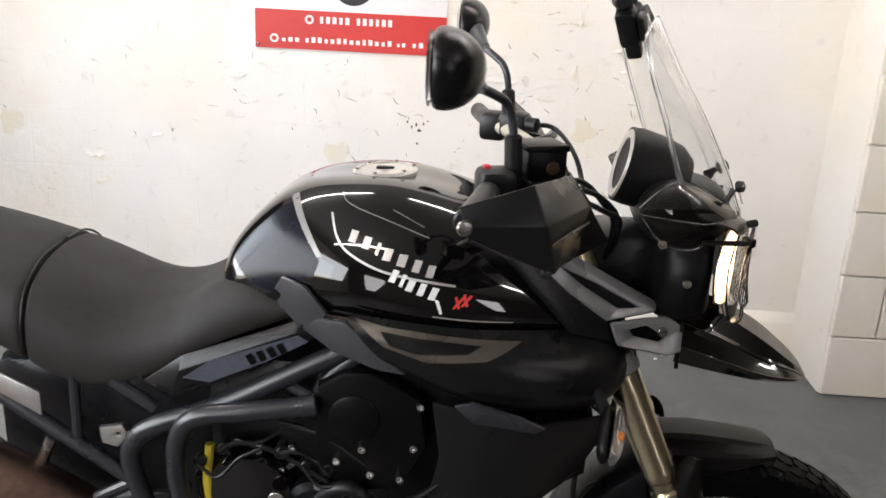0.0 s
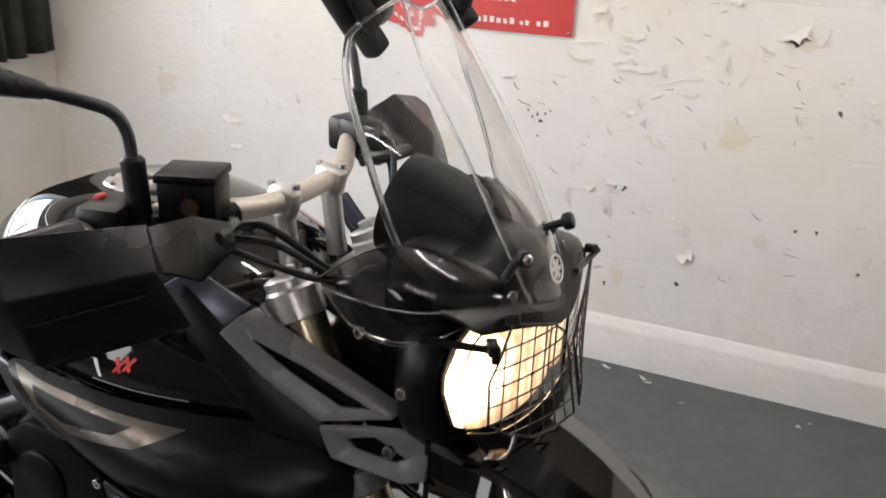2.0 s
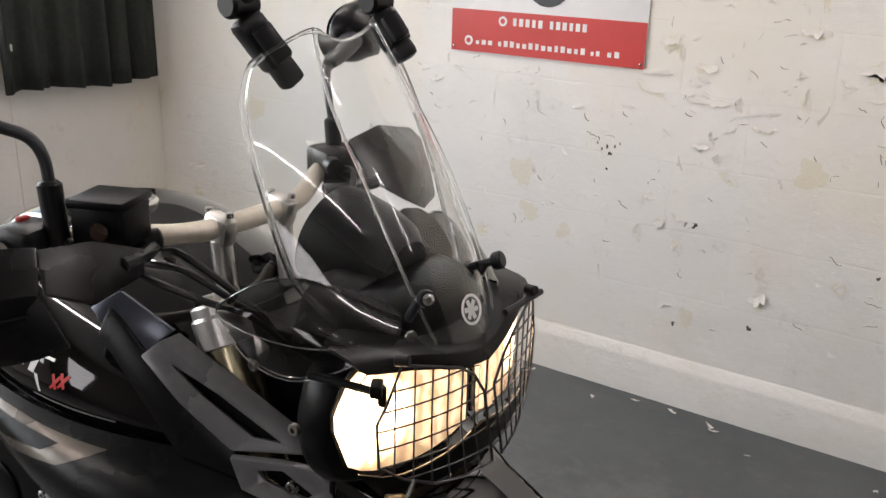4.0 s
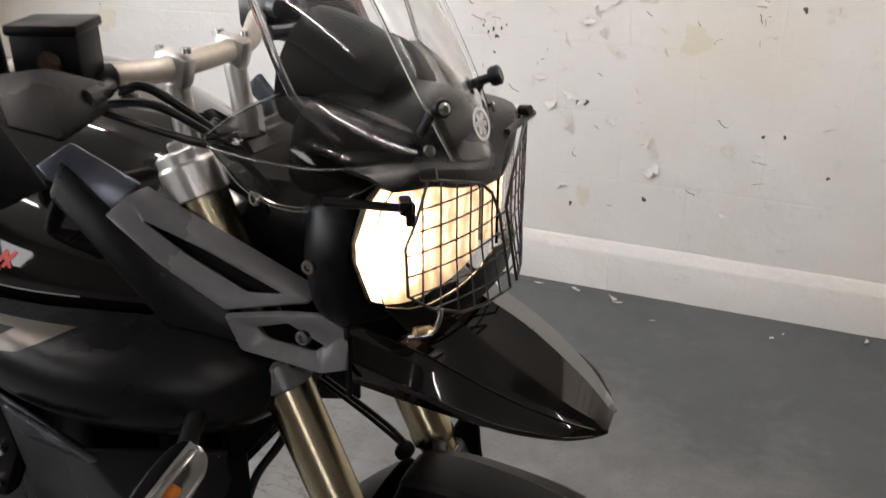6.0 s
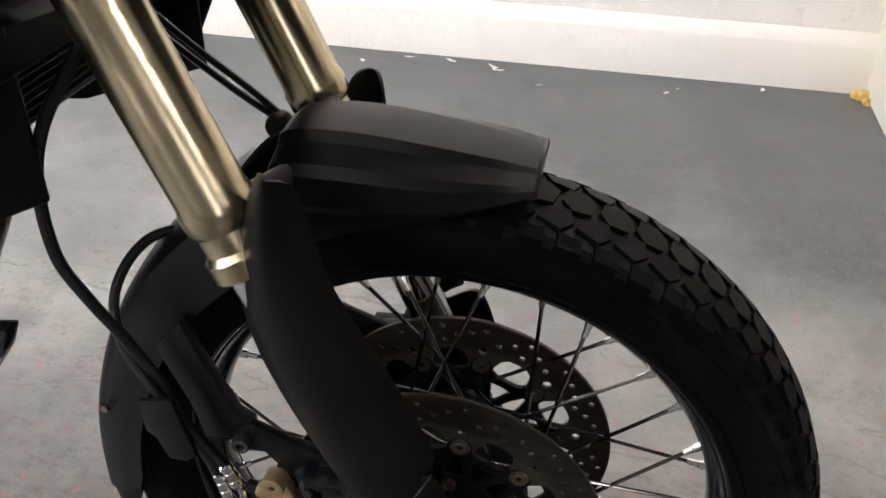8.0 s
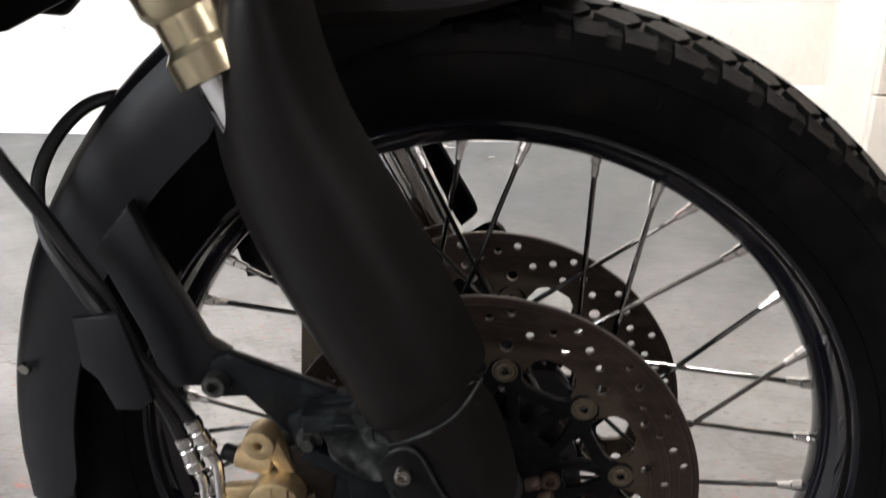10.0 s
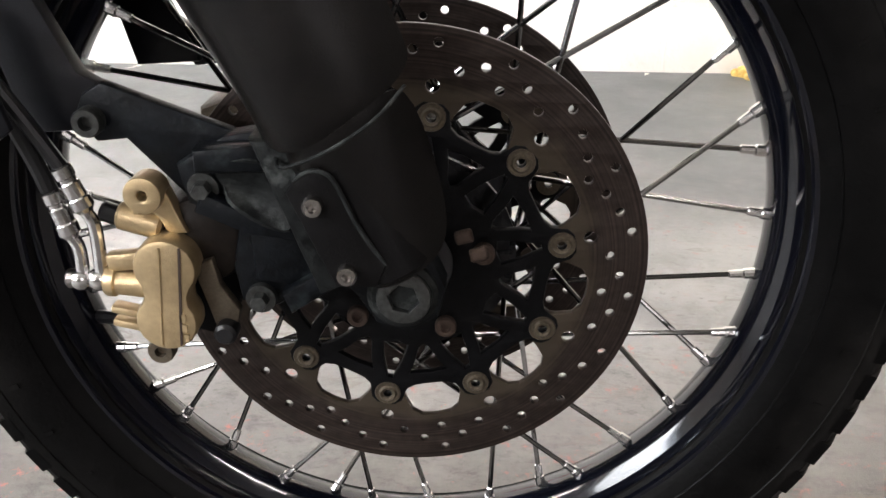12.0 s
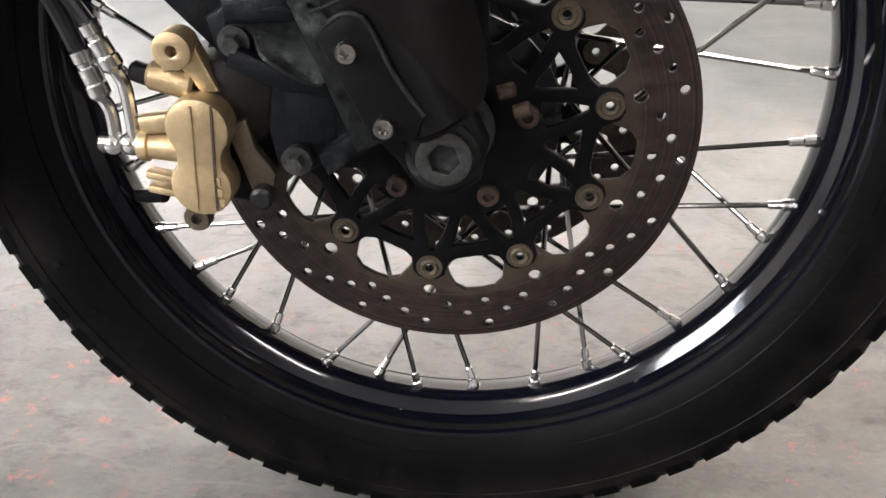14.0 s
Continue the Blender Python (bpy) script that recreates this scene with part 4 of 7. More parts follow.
for s in (-1, 1):
    y = s * 0.124
    part("fork_stanchion", rod(leg_at(0.45, y), leg_at(0.69, y), 0.0215, 24), hard_chrome, bike)
    part("fork_tube", along(lathe([(0.0255, 0.0), (0.0285, 0.001), (0.0285, 0.016), (0.0245, 0.021), (0.0245, 0.036), (0.0285, 0.042), (0.0290, 0.056), (0.0272, 0.062), (0.0275, 0.470)], 40), leg_at(0.660, y), leg_at(1.1, y)), fork_gold, bike, "champagne gold anodised upper fork tube")
    part("fork_collar", along(lathe([(0.030, 0.0), (0.034, 0.003), (0.034, 0.030), (0.031, 0.034)], 36), leg_at(0.880, y), leg_at(1.1, y)), wing_grey, bike)
    part("fork_cap", along(join(lathe([(0.0285, 0.0), (0.0315, 0.002), (0.0315, 0.034), (0.0285, 0.038), (0.0285, 0.048), (0.024, 0.051)], 36),
                                moved(lathe([(0.013, 0.0), (0.013, 0.009), (0.011, 0.011)], 6), pose(0, 0.050, 0))), leg_at(1.076, y), leg_at(1.2, y)), raw_alu, bike, "bare aluminium fork cap")
    # the lower casting: a ribbed web between the leg, the axle and the caliper
    def slab(outline, y0, y1, bevel=0.0025):
        return moved(plate(outline, [], abs(y1 - y0), bevel), pose(0, s * (y0 + y1) / 2, 0))

    web = [(-0.124, 0.424), (-0.098, 0.440), (-0.064, 0.446), (-0.052, 0.430), (-0.032, 0.364), (-0.046, 0.358), (-0.063, 0.347), (-0.082, 0.337), (-0.094, 0.342), (-0.097, 0.362), (-0.091, 0.392), (-0.120, 0.404)]
    part("fork_foot", slab(web, 0.090, 0.108, 0.003), dull_black, bike, "scuffed black cast fork foot")
    part("foot_spine", slab([(-0.074, 0.444), (-0.058, 0.444), (-0.031, 0.366), (-0.043, 0.361)], 0.100, 0.130, 0.004), dust_black, bike, "dusty cast rib")
    part("foot_rib", slab([(-0.110, 0.436), (-0.066, 0.440), (-0.064, 0.430), (-0.110, 0.428)], 0.100, 0.122, 0.003), dull_black, bike)
    part("foot_rib", slab([(-0.110, 0.409), (-0.086, 0.397), (-0.062, 0.394), (-0.060, 0.387), (-0.086, 0.390), (-0.113, 0.402)], 0.100, 0.118, 0.003), dull_black, bike)
    part("foot_rib", slab([(-0.066, 0.350), (-0.042, 0.366), (-0.036, 0.361), (-0.063, 0.343)], 0.100, 0.122, 0.003), dull_black, bike)
    scoop = [[(-0.104, s * 0.117, 0.430), (-0.090, s * 0.120, 0.436), (-0.072, s * 0.122, 0.437)],
             [(-0.101, s * 0.113, 0.420), (-0.085, s * 0.108, 0.418), (-0.067, s * 0.112, 0.420)],
             [(-0.098, s * 0.115, 0.412), (-0.080, s * 0.110, 0.401), (-0.060, s * 0.116, 0.402)],
             [(-0.097, s * 0.122, 0.408), (-0.078, s * 0.122, 0.3945), (-0.058, s * 0.125, 0.390)]]
    part("foot_scoop", sheet(scoop, 0.003, 2), dust_black, bike, "dusty scooped casting")
    part("foot_web", slab([(-0.086, 0.393), (-0.062, 0.388), (-0.043, 0.366), (-0.056, 0.353), (-0.084, 0.358)], 0.106, 0.112, 0.002), dull_black, bike)
    part("fork_shin", rod(leg_at(0.372, y), leg_at(0.44, y), 0.0220, 28, 0.003), matte_black, bike)
    part("axle_arm", slab([(-0.046, 0.362), (-0.034, 0.372), (-0.012, 0.374), (0.014, 0.366), (0.022, 0.348), (0.018, 0.330), (0.004, 0.321), (-0.014, 0.326), (-0.024, 0.342), (-0.034, 0.353)], 0.078, 0.102, 0.004), dull_black, bike)
    part("axle_boss", moved(lathe([(0.0215, 0.0), (0.0215, -0.014), (0.0185, -0.017)], 36), pose(0.0, -0.092, 0.345) if s < 0 else pose(0, 0.112, 0.345)), dust_black, bike)
part("axle_end", moved(join(lathe([(0.0165, -0.0105), (0.0165, 0.0)], 36), moved(plate(circle(0.0155, 36, 0, 0), [circle(0.0105, 6, 0, 0)], 0.006, 0.0008), pose(0, -0.0133, 0))), pose(0.001, -0.097, 0.346, 0, 12, 0)), axle_steel, bike, "dirty steel axle with a hex socket")
# near-black socket floor, the shade of the hole put into its colour
part("axle_socket", moved(lathe([(0.0112, -0.0108), (0.0112, -0.0100)], 6), pose(0.001, -0.097, 0.346, 0, 12, 0)), rubber, bike)
for x, y, z, r in ((-0.043, -0.146, 0.4185, 0.0056), (-0.0265, -0.146, 0.379, 0.0056)):
    part("bolt", moved(hex_bolt(r, 0.006), pose(x, y, z)), bolt_steel, bike)
for x, y, z, r in ((-0.112, -0.108, 0.413, 0.0072), (-0.084, -0.110, 0.344, 0.0072)):
    part("bolt", moved(join(hex_bolt(r * 0.75, 0.010, False), lathe([(r * 1.25, -0.003), (r * 1.25, 0.003)], 20)), pose(x, y, z)), axle_steel, bike)
for x, z in ((0.031, 0.383), (0.040, 0.372)):
    part("pinch_bolt", moved(rod((0, 0, 0), (0.010, 0.0, 0.003), 0.0042, 12, 0.001), pose(x, -0.106, z)), rust, bike)
# ---- the motorcycle: guards, headlamps, screen ----


def both(name, bm, material, parent, label=""):
    """A part and its mirror image on the other side."""
    other = mirrored(bm)
    return part(name, bm, material, parent, label), part(name, other, material, parent, label)


# fork protectors
rows = [[(-0.116, -0.128, 0.748), (-0.108, -0.152, 0.752), (-0.102, -0.154, 0.750), (-0.090, -0.130, 0.742)],
        [(-0.136, -0.126, 0.708), (-0.122, -0.156, 0.708), (-0.102, -0.157, 0.704), (-0.086, -0.126, 0.700)],
        [(-0.148, -0.124, 0.650), (-0.128, -0.155, 0.650), (-0.088, -0.152, 0.648), (-0.073, -0.122, 0.646)],
        [(-0.145, -0.123, 0.600), (-0.124, -0.153, 0.598), (-0.068, -0.152, 0.600), (-0.047, -0.122, 0.602)],
        [(-0.126, -0.122, 0.540), (-0.100, -0.151, 0.532), (-0.042, -0.152, 0.545), (-0.020, -0.122, 0.552)],
        [(-0.080, -0.124, 0.466), (-0.064, -0.150, 0.450), (-0.016, -0.151, 0.482), (0.004, -0.122, 0.500)],
        [(-0.075, -0.124, 0.452), (-0.059, -0.146, 0.438), (-0.012, -0.147, 0.470), (0.008, -0.122, 0.488)]]
part("fork_guard", sheet(rows, 0.003, 2), guard_black, bike, "matt black plastic fork protector")
part("fork_guard", mirrored(sheet([[(r[0][0] + 0.72 * (x - r[0][0]), y, z) for x, y, z in r] for r in rows[1:]], 0.003, 2)), guard_black, bike, "matt black plastic fork protector")
shin = [[(-0.066, -0.126, 0.456), (-0.052, -0.143, 0.442), (-0.014, -0.144, 0.470), (0.004, -0.122, 0.486)],
        [(-0.046, -0.126, 0.405), (-0.030, -0.142, 0.398), (0.004, -0.142, 0.418), (0.022, -0.120, 0.432)],
        [(-0.028, -0.122, 0.368), (-0.012, -0.136, 0.362), (0.014, -0.136, 0.376), (0.030, -0.116, 0.388)]]
shin = [[(x, y - 0.003, z) for x, y, z in r] for r in shin]
both("fork_boot", sheet(shin, 0.004, 2), guard_black, bike)
cover = [(-0.056, 0.424), (-0.050, 0.434), (-0.040, 0.4365), (-0.032, 0.431), (-0.020, 0.406), (-0.007, 0.384), (-0.012, 0.372), (-0.032, 0.372)]
part("bracket_cover", moved(plate(cover, [], 0.004, 0.0015), pose(0, -0.1445, 0)), matte_black, bike)
part("cover_lip", tube([(-0.053, -0.1455, 0.431), (-0.046, -0.1465, 0.4365), (-0.038, -0.147, 0.437), (-0.031, -0.147, 0.431), (-0.020, -0.147, 0.407), (-0.006, -0.145, 0.384)], 0.0013, 8), dust_black, bike)
part("guard_seam", tube([(-0.066, -0.128, 0.438), (-0.058, -0.146, 0.4385), (-0.034, -0.1535, 0.450), (-0.010, -0.1515, 0.466), (0.004, -0.128, 0.478)], 0.0011, 8), dust_black, bike)

# caliper bracket arm and mudguard strut
arm = [(-0.176, 0.462), (-0.182, 0.450), (-0.172, 0.438), (-0.155, 0.440), (-0.122, 0.404), (-0.098, 0.398), (-0.060, 0.385), (-0.045, 0.405), (-0.062, 0.440), (-0.090, 0.440), (-0.150, 0.462), (-0.166, 0.468)]
for s in (-1, 1):
    part("stay_arm", moved(plate(arm, [], 0.010, 0.002), pose(0, s * 0.096, 0)), dull_black, bike, "black caliper bracket arm")
part("bolt", moved(hex_bolt(0.0085, 0.009), pose(-0.174, -0.101, 0.449)), axle_steel, bike)
strut = [(-0.221, 0.565), (-0.207, 0.525), (-0.183, 0.472), (-0.170, 0.464), (-0.170, 0.444), (-0.212, 0.441), (-0.222, 0.480), (-0.233, 0.508), (-0.244, 0.536), (-0.239, 0.545)]
for s in (-1, 1):
    part("mudguard_strut", moved(plate(strut, [], 0.014, 0.003), pose(0, s * 0.088, 0)), blue_black, bike)
part("hose_guide", moved(plate([(-0.248, 0.506), (-0.231, 0.508), (-0.221, 0.510), (-0.208, 0.451), (-0.217, 0.444), (-0.231, 0.444), (-0.239, 0.466), (-0.248, 0.474)], [], 0.006, 0.002), pose(0, -0.127, 0)), blue_black, bike)

# front mudguard: rear apron and front fin
rows = []
for k in range(9):
    t = k / 8
    a = radians(118 + 66 * t)
    r = 0.358 + 0.025 * max(0.0, 1 - 66 * t / 42) ** 1.2
    w = 0.080
    drop = 0.066 - 0.012 * t
    c, sn = math.cos(a), math.sin(a)
    wid = [(-w, r - drop), (-w, r - 0.018), (-w * 0.86, r - 0.003), (-w * 0.4, r + 0.003), (0, r + 0.004), (w * 0.4, r + 0.003), (w * 0.86, r - 0.003), (w, r - 0.018), (w, r - drop)]
    rows.append([(rr * c, y, 0.343 + rr * sn) for y, rr in wid])
part("mudguard_rear", sheet(rows, 0.003, 1), blue_black, bike, "matt black rear mudguard apron")
flap = [[(-0.298, -0.0775, 0.425), (-0.338, -0.0775, 0.402), (-0.356, -0.052, 0.400), (-0.360, 0, 0.400), (-0.356, 0.052, 0.400), (-0.338, 0.0775, 0.402), (-0.298, 0.0775, 0.425)],
        [(-0.303, -0.0785, 0.370), (-0.349, -0.079, 0.345), (-0.367, -0.052, 0.342), (-0.371, 0, 0.340), (-0.367, 0.052, 0.342), (-0.349, 0.079, 0.345), (-0.303, 0.0785, 0.370)],
        [(-0.310, -0.076, 0.300), (-0.340, -0.076, 0.274), (-0.358, -0.045, 0.279), (-0.361, 0, 0.282), (-0.358, 0.045, 0.279), (-0.340, 0.076, 0.274), (-0.310, 0.076, 0.300)]]
part("mudguard_flap", sheet(flap, 0.004, 2), matte_black, bike)
part("rivet", moved(lathe([(0.004, -0.003), (0.005, -0.001), (0.005, 0)], 12), pose(-0.322, -0.082, 0.440)), bolt_steel, bike)
rows = []
for x, zt, w, zl in ((-0.150, 0.700, 0.052, 0.672), (-0.138, 0.722, 0.062, 0.672), (-0.085, 0.728, 0.068, 0.676), (-0.02, 0.723, 0.066, 0.680), (0.03, 0.716, 0.058, 0.692), (0.060, 0.710, 0.048, 0.699)):
    h = zt - zl
    half = [(0, zt + 0.003), (w * 0.42, zt + 0.001), (w * 0.52, zt - 0.13 * h), (w * 0.86, zt - 0.27 * h), (w * 0.97, zt - 0.42 * h), (w, zl + 0.14 * h), (w * 0.96, zl)]
    rows.append([(x, y, z) for y, z in reversed(half)] + [(x, -y, z) for y, z in half[1:]])
part("fin_nose", facets(rows[-1], [tuple(range(len(rows[-1])))], 0.003, 0), matte_black, bike)
part("mudguard_front", ribbed(rows, 0.004), guard_black, bike, "matt black front mudguard fin", 13)
rows = []
for k in range(6):
    a = radians(120 - 5.2 * k)
    r = 0.362
    rows.append([((rr) * math.cos(a), y, 0.343 + rr * math.sin(a)) for y, rr in ((-0.060, r - 0.050 + 0.004 * k), (-0.066, r - 0.02), (-0.058, r - 0.004), (0, r + 0.002), (0.058, r - 0.004), (0.066, r - 0.02), (0.060, r - 0.050 + 0.004 * k))])
part("mudguard_saddle", sheet(rows, 0.003, 1), matte_black, bike)
both("saddle_lug", rod((-0.125, -0.05, 0.70), (-0.150, -0.105, 0.70), 0.010, 12, 0.002), tube_black, bike)


# caliper
def calliper():
    ob = part("brake_caliper", moved(plate([(-0.152, 0.388), (-0.128, 0.392), (-0.100, 0.370), (-0.104, 0.338), (-0.120, 0.312), (-0.150, 0.316), (-0.152, 0.350)], [], 0.060, 0.006), pose(0, -0.062, 0)), carrier_black, bike, "gold four-piston brake caliper")
    face = []
    for cx, cz, r, a0, a1 in ((-0.1365, 0.3665, 0.0160, -44, 218), (-0.1392, 0.3315, 0.0158, 132, 400)):
        face += [(cx + r * math.cos(radians(a0 + (a1 - a0) * k / 16)), cz + r * math.sin(radians(a0 + (a1 - a0) * k / 16))) for k in range(17)]
        waist = 0.3490
        side = -1 if cz > waist else 1
        face.append((-0.1378 + side * 0.0103, waist))
    part("caliper_face", moved(plate(face, [], 0.020, 0.0025), pose(0, -0.113, 0)), caliper_gold, ob, "gold anodised caliper face")
    for dx, m_ in ((-0.0055, caliper_gold), (0.0065, rust)):
        part("groove", moved(box(0.0014, 0.0010, 0.064, (0, 0, 0)), pose(-0.135 + dx, -0.1235, 0.349, 0, 5, 0)), m_, ob)
    part("caliper_lug", moved(plate(circle(0.0098, 24, -0.1455, 0.4095), [circle(0.0042, 14, -0.1455, 0.4095)], 0.018, 0.0012), pose(0, -0.108, 0)), caliper_gold, ob)
    part("caliper_arm", moved(plate([(-0.1545, 0.406), (-0.1535, 0.397), (-0.145, 0.4005), (-0.139, 0.395), (-0.134, 0.385), (-0.127, 0.386), (-0.1355, 0.408)], [], 0.012, 0.002), pose(0, -0.104, 0)), caliper_gold, ob)
    part("slide_pin", rod((-0.166, -0.103, 0.393), (-0.140, -0.103, 0.386), 0.0088, 18, 0.002), caliper_gold, ob)
    part("banjo_boss", along(lathe([(0.0085, 0), (0.0095, 0.002), (0.0095, 0.006), (0.0080, 0.007), (0.0086, 0.024), (0.0086, 0.030)], 20), (-0.177, -0.108, 0.352), (-0.150, -0.108, 0.350)), caliper_gold, ob)
    part("bridge", moved(box(0.030, 0.010, 0.012, (0, 0, 0), 0.003), pose(-0.160, -0.107, 0.366, 0, -8, 0)), caliper_gold, ob)
    for x in (-0.1925, -0.1815):
        ball = bmesh.new()
        bmesh.ops.create_uvsphere(ball, u_segments=16, v_segments=10, radius=0.0072)
        part("banjo_end", moved(ball, pose(x, -0.108, 0.3525)), chrome, ob, "bright banjo hose end")
    part("banjo_bolt", rod((-0.201, -0.108, 0.353), (-0.194, -0.108, 0.353), 0.0062, 14, 0.0015), bolt_steel, ob)
    part("piston_body", moved(lathe([(0.018, -0.040), (0.026, -0.036), (0.029, -0.028), (0.029, 0.0)], 32), pose(-0.120, -0.066, 0.376)), soot_brown, ob, "dark brown piston housing")
    part("pad_arm", moved(plate([(-0.122, 0.362), (-0.113, 0.366), (-0.110, 0.350), (-0.100, 0.334), (-0.103, 0.322), (-0.112, 0.324), (-0.116, 0.340)], [], 0.008, 0.002), pose(0, -0.106, 0)), rivet_mat, ob)
    part("rubber_plug", rod((-0.176, -0.104, 0.396), (-0.164, -0.103, 0.391), 0.0062, 12, 0.002), hose_rubber, ob)
    for dz in (0.0, -0.009):
        part("lug_prong", moved(box(0.020, 0.010, 0.0050, (0, 0, 0), 0.0015), pose(-0.166, -0.108, 0.3325 + dz, 0, 12, 0)), caliper_gold, ob)
    part("caliper_pin", moved(lathe([(0.003, -0.004), (0.0035, -0.008), (0.0075, -0.008), (0.0085, -0.006), (0.0085, 0)], 16), pose(-0.148, -0.108, 0.307)), rivet_mat, ob)
    part("pin_cap", moved(lathe([(0.005, -0.012), (0.007, -0.010), (0.007, 0)], 14), pose(-0.106, -0.108, 0.322)), hose_rubber, ob)
    for k, r in enumerate(range(3)):
        part("raised_mark", moved(box(0.0030, 0.0008, 0.0050, (0, 0, 0)), pose(-0.1275 - 0.0004 * k, -0.1236, 0.322 + 0.0068 * k, 0, 5, 0)), caliper_gold, ob)
    return ob


calliper()
# the far caliper shows behind the spokes, its shade put into a darker colour
far = part("brake_caliper", moved(plate([(-0.155, 0.41), (-0.128, 0.42), (-0.100, 0.370), (-0.104, 0.338), (-0.120, 0.306), (-0.150, 0.312), (-0.160, 0.350)], [], 0.060, 0.006), pose(0, 0.078, 0)), rivet_mat, bike, "gold brake caliper on the far side, in a dimmer colour")
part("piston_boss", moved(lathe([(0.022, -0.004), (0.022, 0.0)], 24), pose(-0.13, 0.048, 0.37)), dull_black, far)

# brake hoses on the near side
part("brake_hose", tube([(-0.235, -0.100, 0.835), (-0.247, -0.118, 0.804), (-0.276, -0.125, 0.758), (-0.292, -0.127, 0.709), (-0.293, -0.127, 0.647), (-0.277, -0.124, 0.606), (-0.262, -0.118, 0.572), (-0.249, -0.115, 0.543), (-0.235, -0.113, 0.514), (-0.217, -0.112, 0.460), (-0.207, -0.109, 0.428), (-0.202, -0.108, 0.409)], 0.0050, 10), hose_rubber, bike, "black brake hose")
part("brake_hose", tube([(-0.195, -0.020, 0.622), (-0.244, -0.045, 0.626), (-0.268, -0.062, 0.613), (-0.280, -0.085, 0.585), (-0.271, -0.106, 0.556), (-0.250, -0.118, 0.530), (-0.231, -0.120, 0.500), (-0.205, -0.113, 0.450), (-0.192, -0.110, 0.424)], 0.0046, 10), hose_rubber, bike, "black brake hose")
for pts in ([(-0.2015, -0.108, 0.4085), (-0.194, -0.108, 0.381), (-0.1905, -0.108, 0.372), (-0.191, -0.108, 0.355)], [(-0.1925, -0.110, 0.4245), (-0.1825, -0.108, 0.396), (-0.179, -0.108, 0.386), (-0.1795, -0.108, 0.356)]):
    part("hose_end", join(tube(pts[1:], 0.0040, 10), along(lathe([(0.0046, 0), (0.0062, 0.001), (0.0062, 0.007), (0.0052, 0.008), (0.0052, 0.010), (0.0060, 0.011), (0.0060, 0.020), (0.0068, 0.021), (0.0068, 0.027), (0.0046, 0.030)], 12), pts[0], pts[1])), chrome, bike)
# clip and cables on the far leg
part("cable_clip", along(lathe([(0.031, 0), (0.033, 0.002), (0.033, 0.018), (0.031, 0.020)], 28), leg_at(0.660, 0.124), leg_at(1, 0.124)), hose_rubber, bike)
part("clip_knob", moved(lathe([(0.010, -0.012), (0.012, -0.008), (0.012, 0.006)], 14), pose(-0.190, 0.085, 0.672)), hose_rubber, bike)
for dx in (0.0, 0.018):
    part("cable", tube([(-0.30 + dx, 0.04, 0.79), (-0.275 + dx, 0.07, 0.745), (-0.235 + dx, 0.090, 0.700), (-0.192 + dx * 0.5, 0.086, 0.676)], 0.0035, 8), hose_rubber, bike)

# yokes
part("lower_yoke", box(0.085, 0.255, 0.040, (-0.258, 0, 0.905), 0.008), engine_black, bike)
part("upper_yoke", moved(box(0.075, 0.19, 0.022, (0, 0, 0), 0.006), pose(-0.335, 0, 1.068, 0, 20, 0)), raw_alu, bike, "bare aluminium top yoke")
part("steering_stem", rod((-0.275, 0, 0.90), (-0.365, 0, 1.09), 0.024, 20), engine_black, bike)

# beak
B = [(-0.155, [(0, 0.995), (0.05, 0.992), (0.100, 0.980), (0.114, 0.974), (0.121, 0.966), (0.124, 0.937), (0.122, 0.929), (0.112, 0.902)]),
     (-0.085, [(0, 0.980), (0.048, 0.971), (0.080, 0.945), (0.092, 0.941), (0.101, 0.933), (0.113, 0.911), (0.112, 0.904), (0.100, 0.884)]),
     (-0.010, [(0, 0.946), (0.051, 0.931), (0.066, 0.907), (0.073, 0.901), (0.081, 0.894), (0.099, 0.884), (0.098, 0.877), (0.084, 0.866)]),
     (0.050, [(0, 0.902), (0.043, 0.889), (0.051, 0.879), (0.058, 0.877), (0.066, 0.873), (0.074, 0.867), (0.072, 0.862), (0.060, 0.855)]),
     (0.080, [(0, 0.873), (0.028, 0.865), (0.033, 0.861), (0.036, 0.859), (0.038, 0.857), (0.041, 0.854), (0.039, 0.851), (0.032, 0.848)]),
     (0.092, [(0, 0.857), (0.017, 0.854), (0.020, 0.853), (0.022, 0.852), (0.023, 0.851), (0.024, 0.850), (0.023, 0.849), (0.018, 0.848)])]
rows = []
for x, half in B:
    rows.append([(x, y, z) for y, z in reversed(half)] + [(x, -y, z) for y, z in half[1:]])
beak = part("beak", ribbed(rows, 0.003), gloss_black, bike, "gloss black pointed beak mudguard", 15)
for row, r in ((3, 0.0014), (5, 0.0016)):
    both("beak_ridge", tube([(x, -half[row][0], half[row][1]) for x, half in B[:5]], r, 8), gloss_black, beak)
both("beak_clip", box(0.006, 0.004, 0.078, (-0.153, -0.124, 0.935), 0.001), matte_black, bike)
part("beak_underside", sheet([[(-0.155, -0.11, 0.90), (-0.155, 0, 0.93), (-0.155, 0.11, 0.90)], [(-0.02, -0.08, 0.873), (-0.02, 0, 0.888), (-0.02, 0.08, 0.873)], [(0.08, -0.030, 0.851), (0.08, 0, 0.857), (0.08, 0.030, 0.851)]], 0.003, 1), matte_black, bike)

# headlamps


def lamp_x(y):
    return -0.048 - (2.3 if y < 0 else 1.35) * y * y


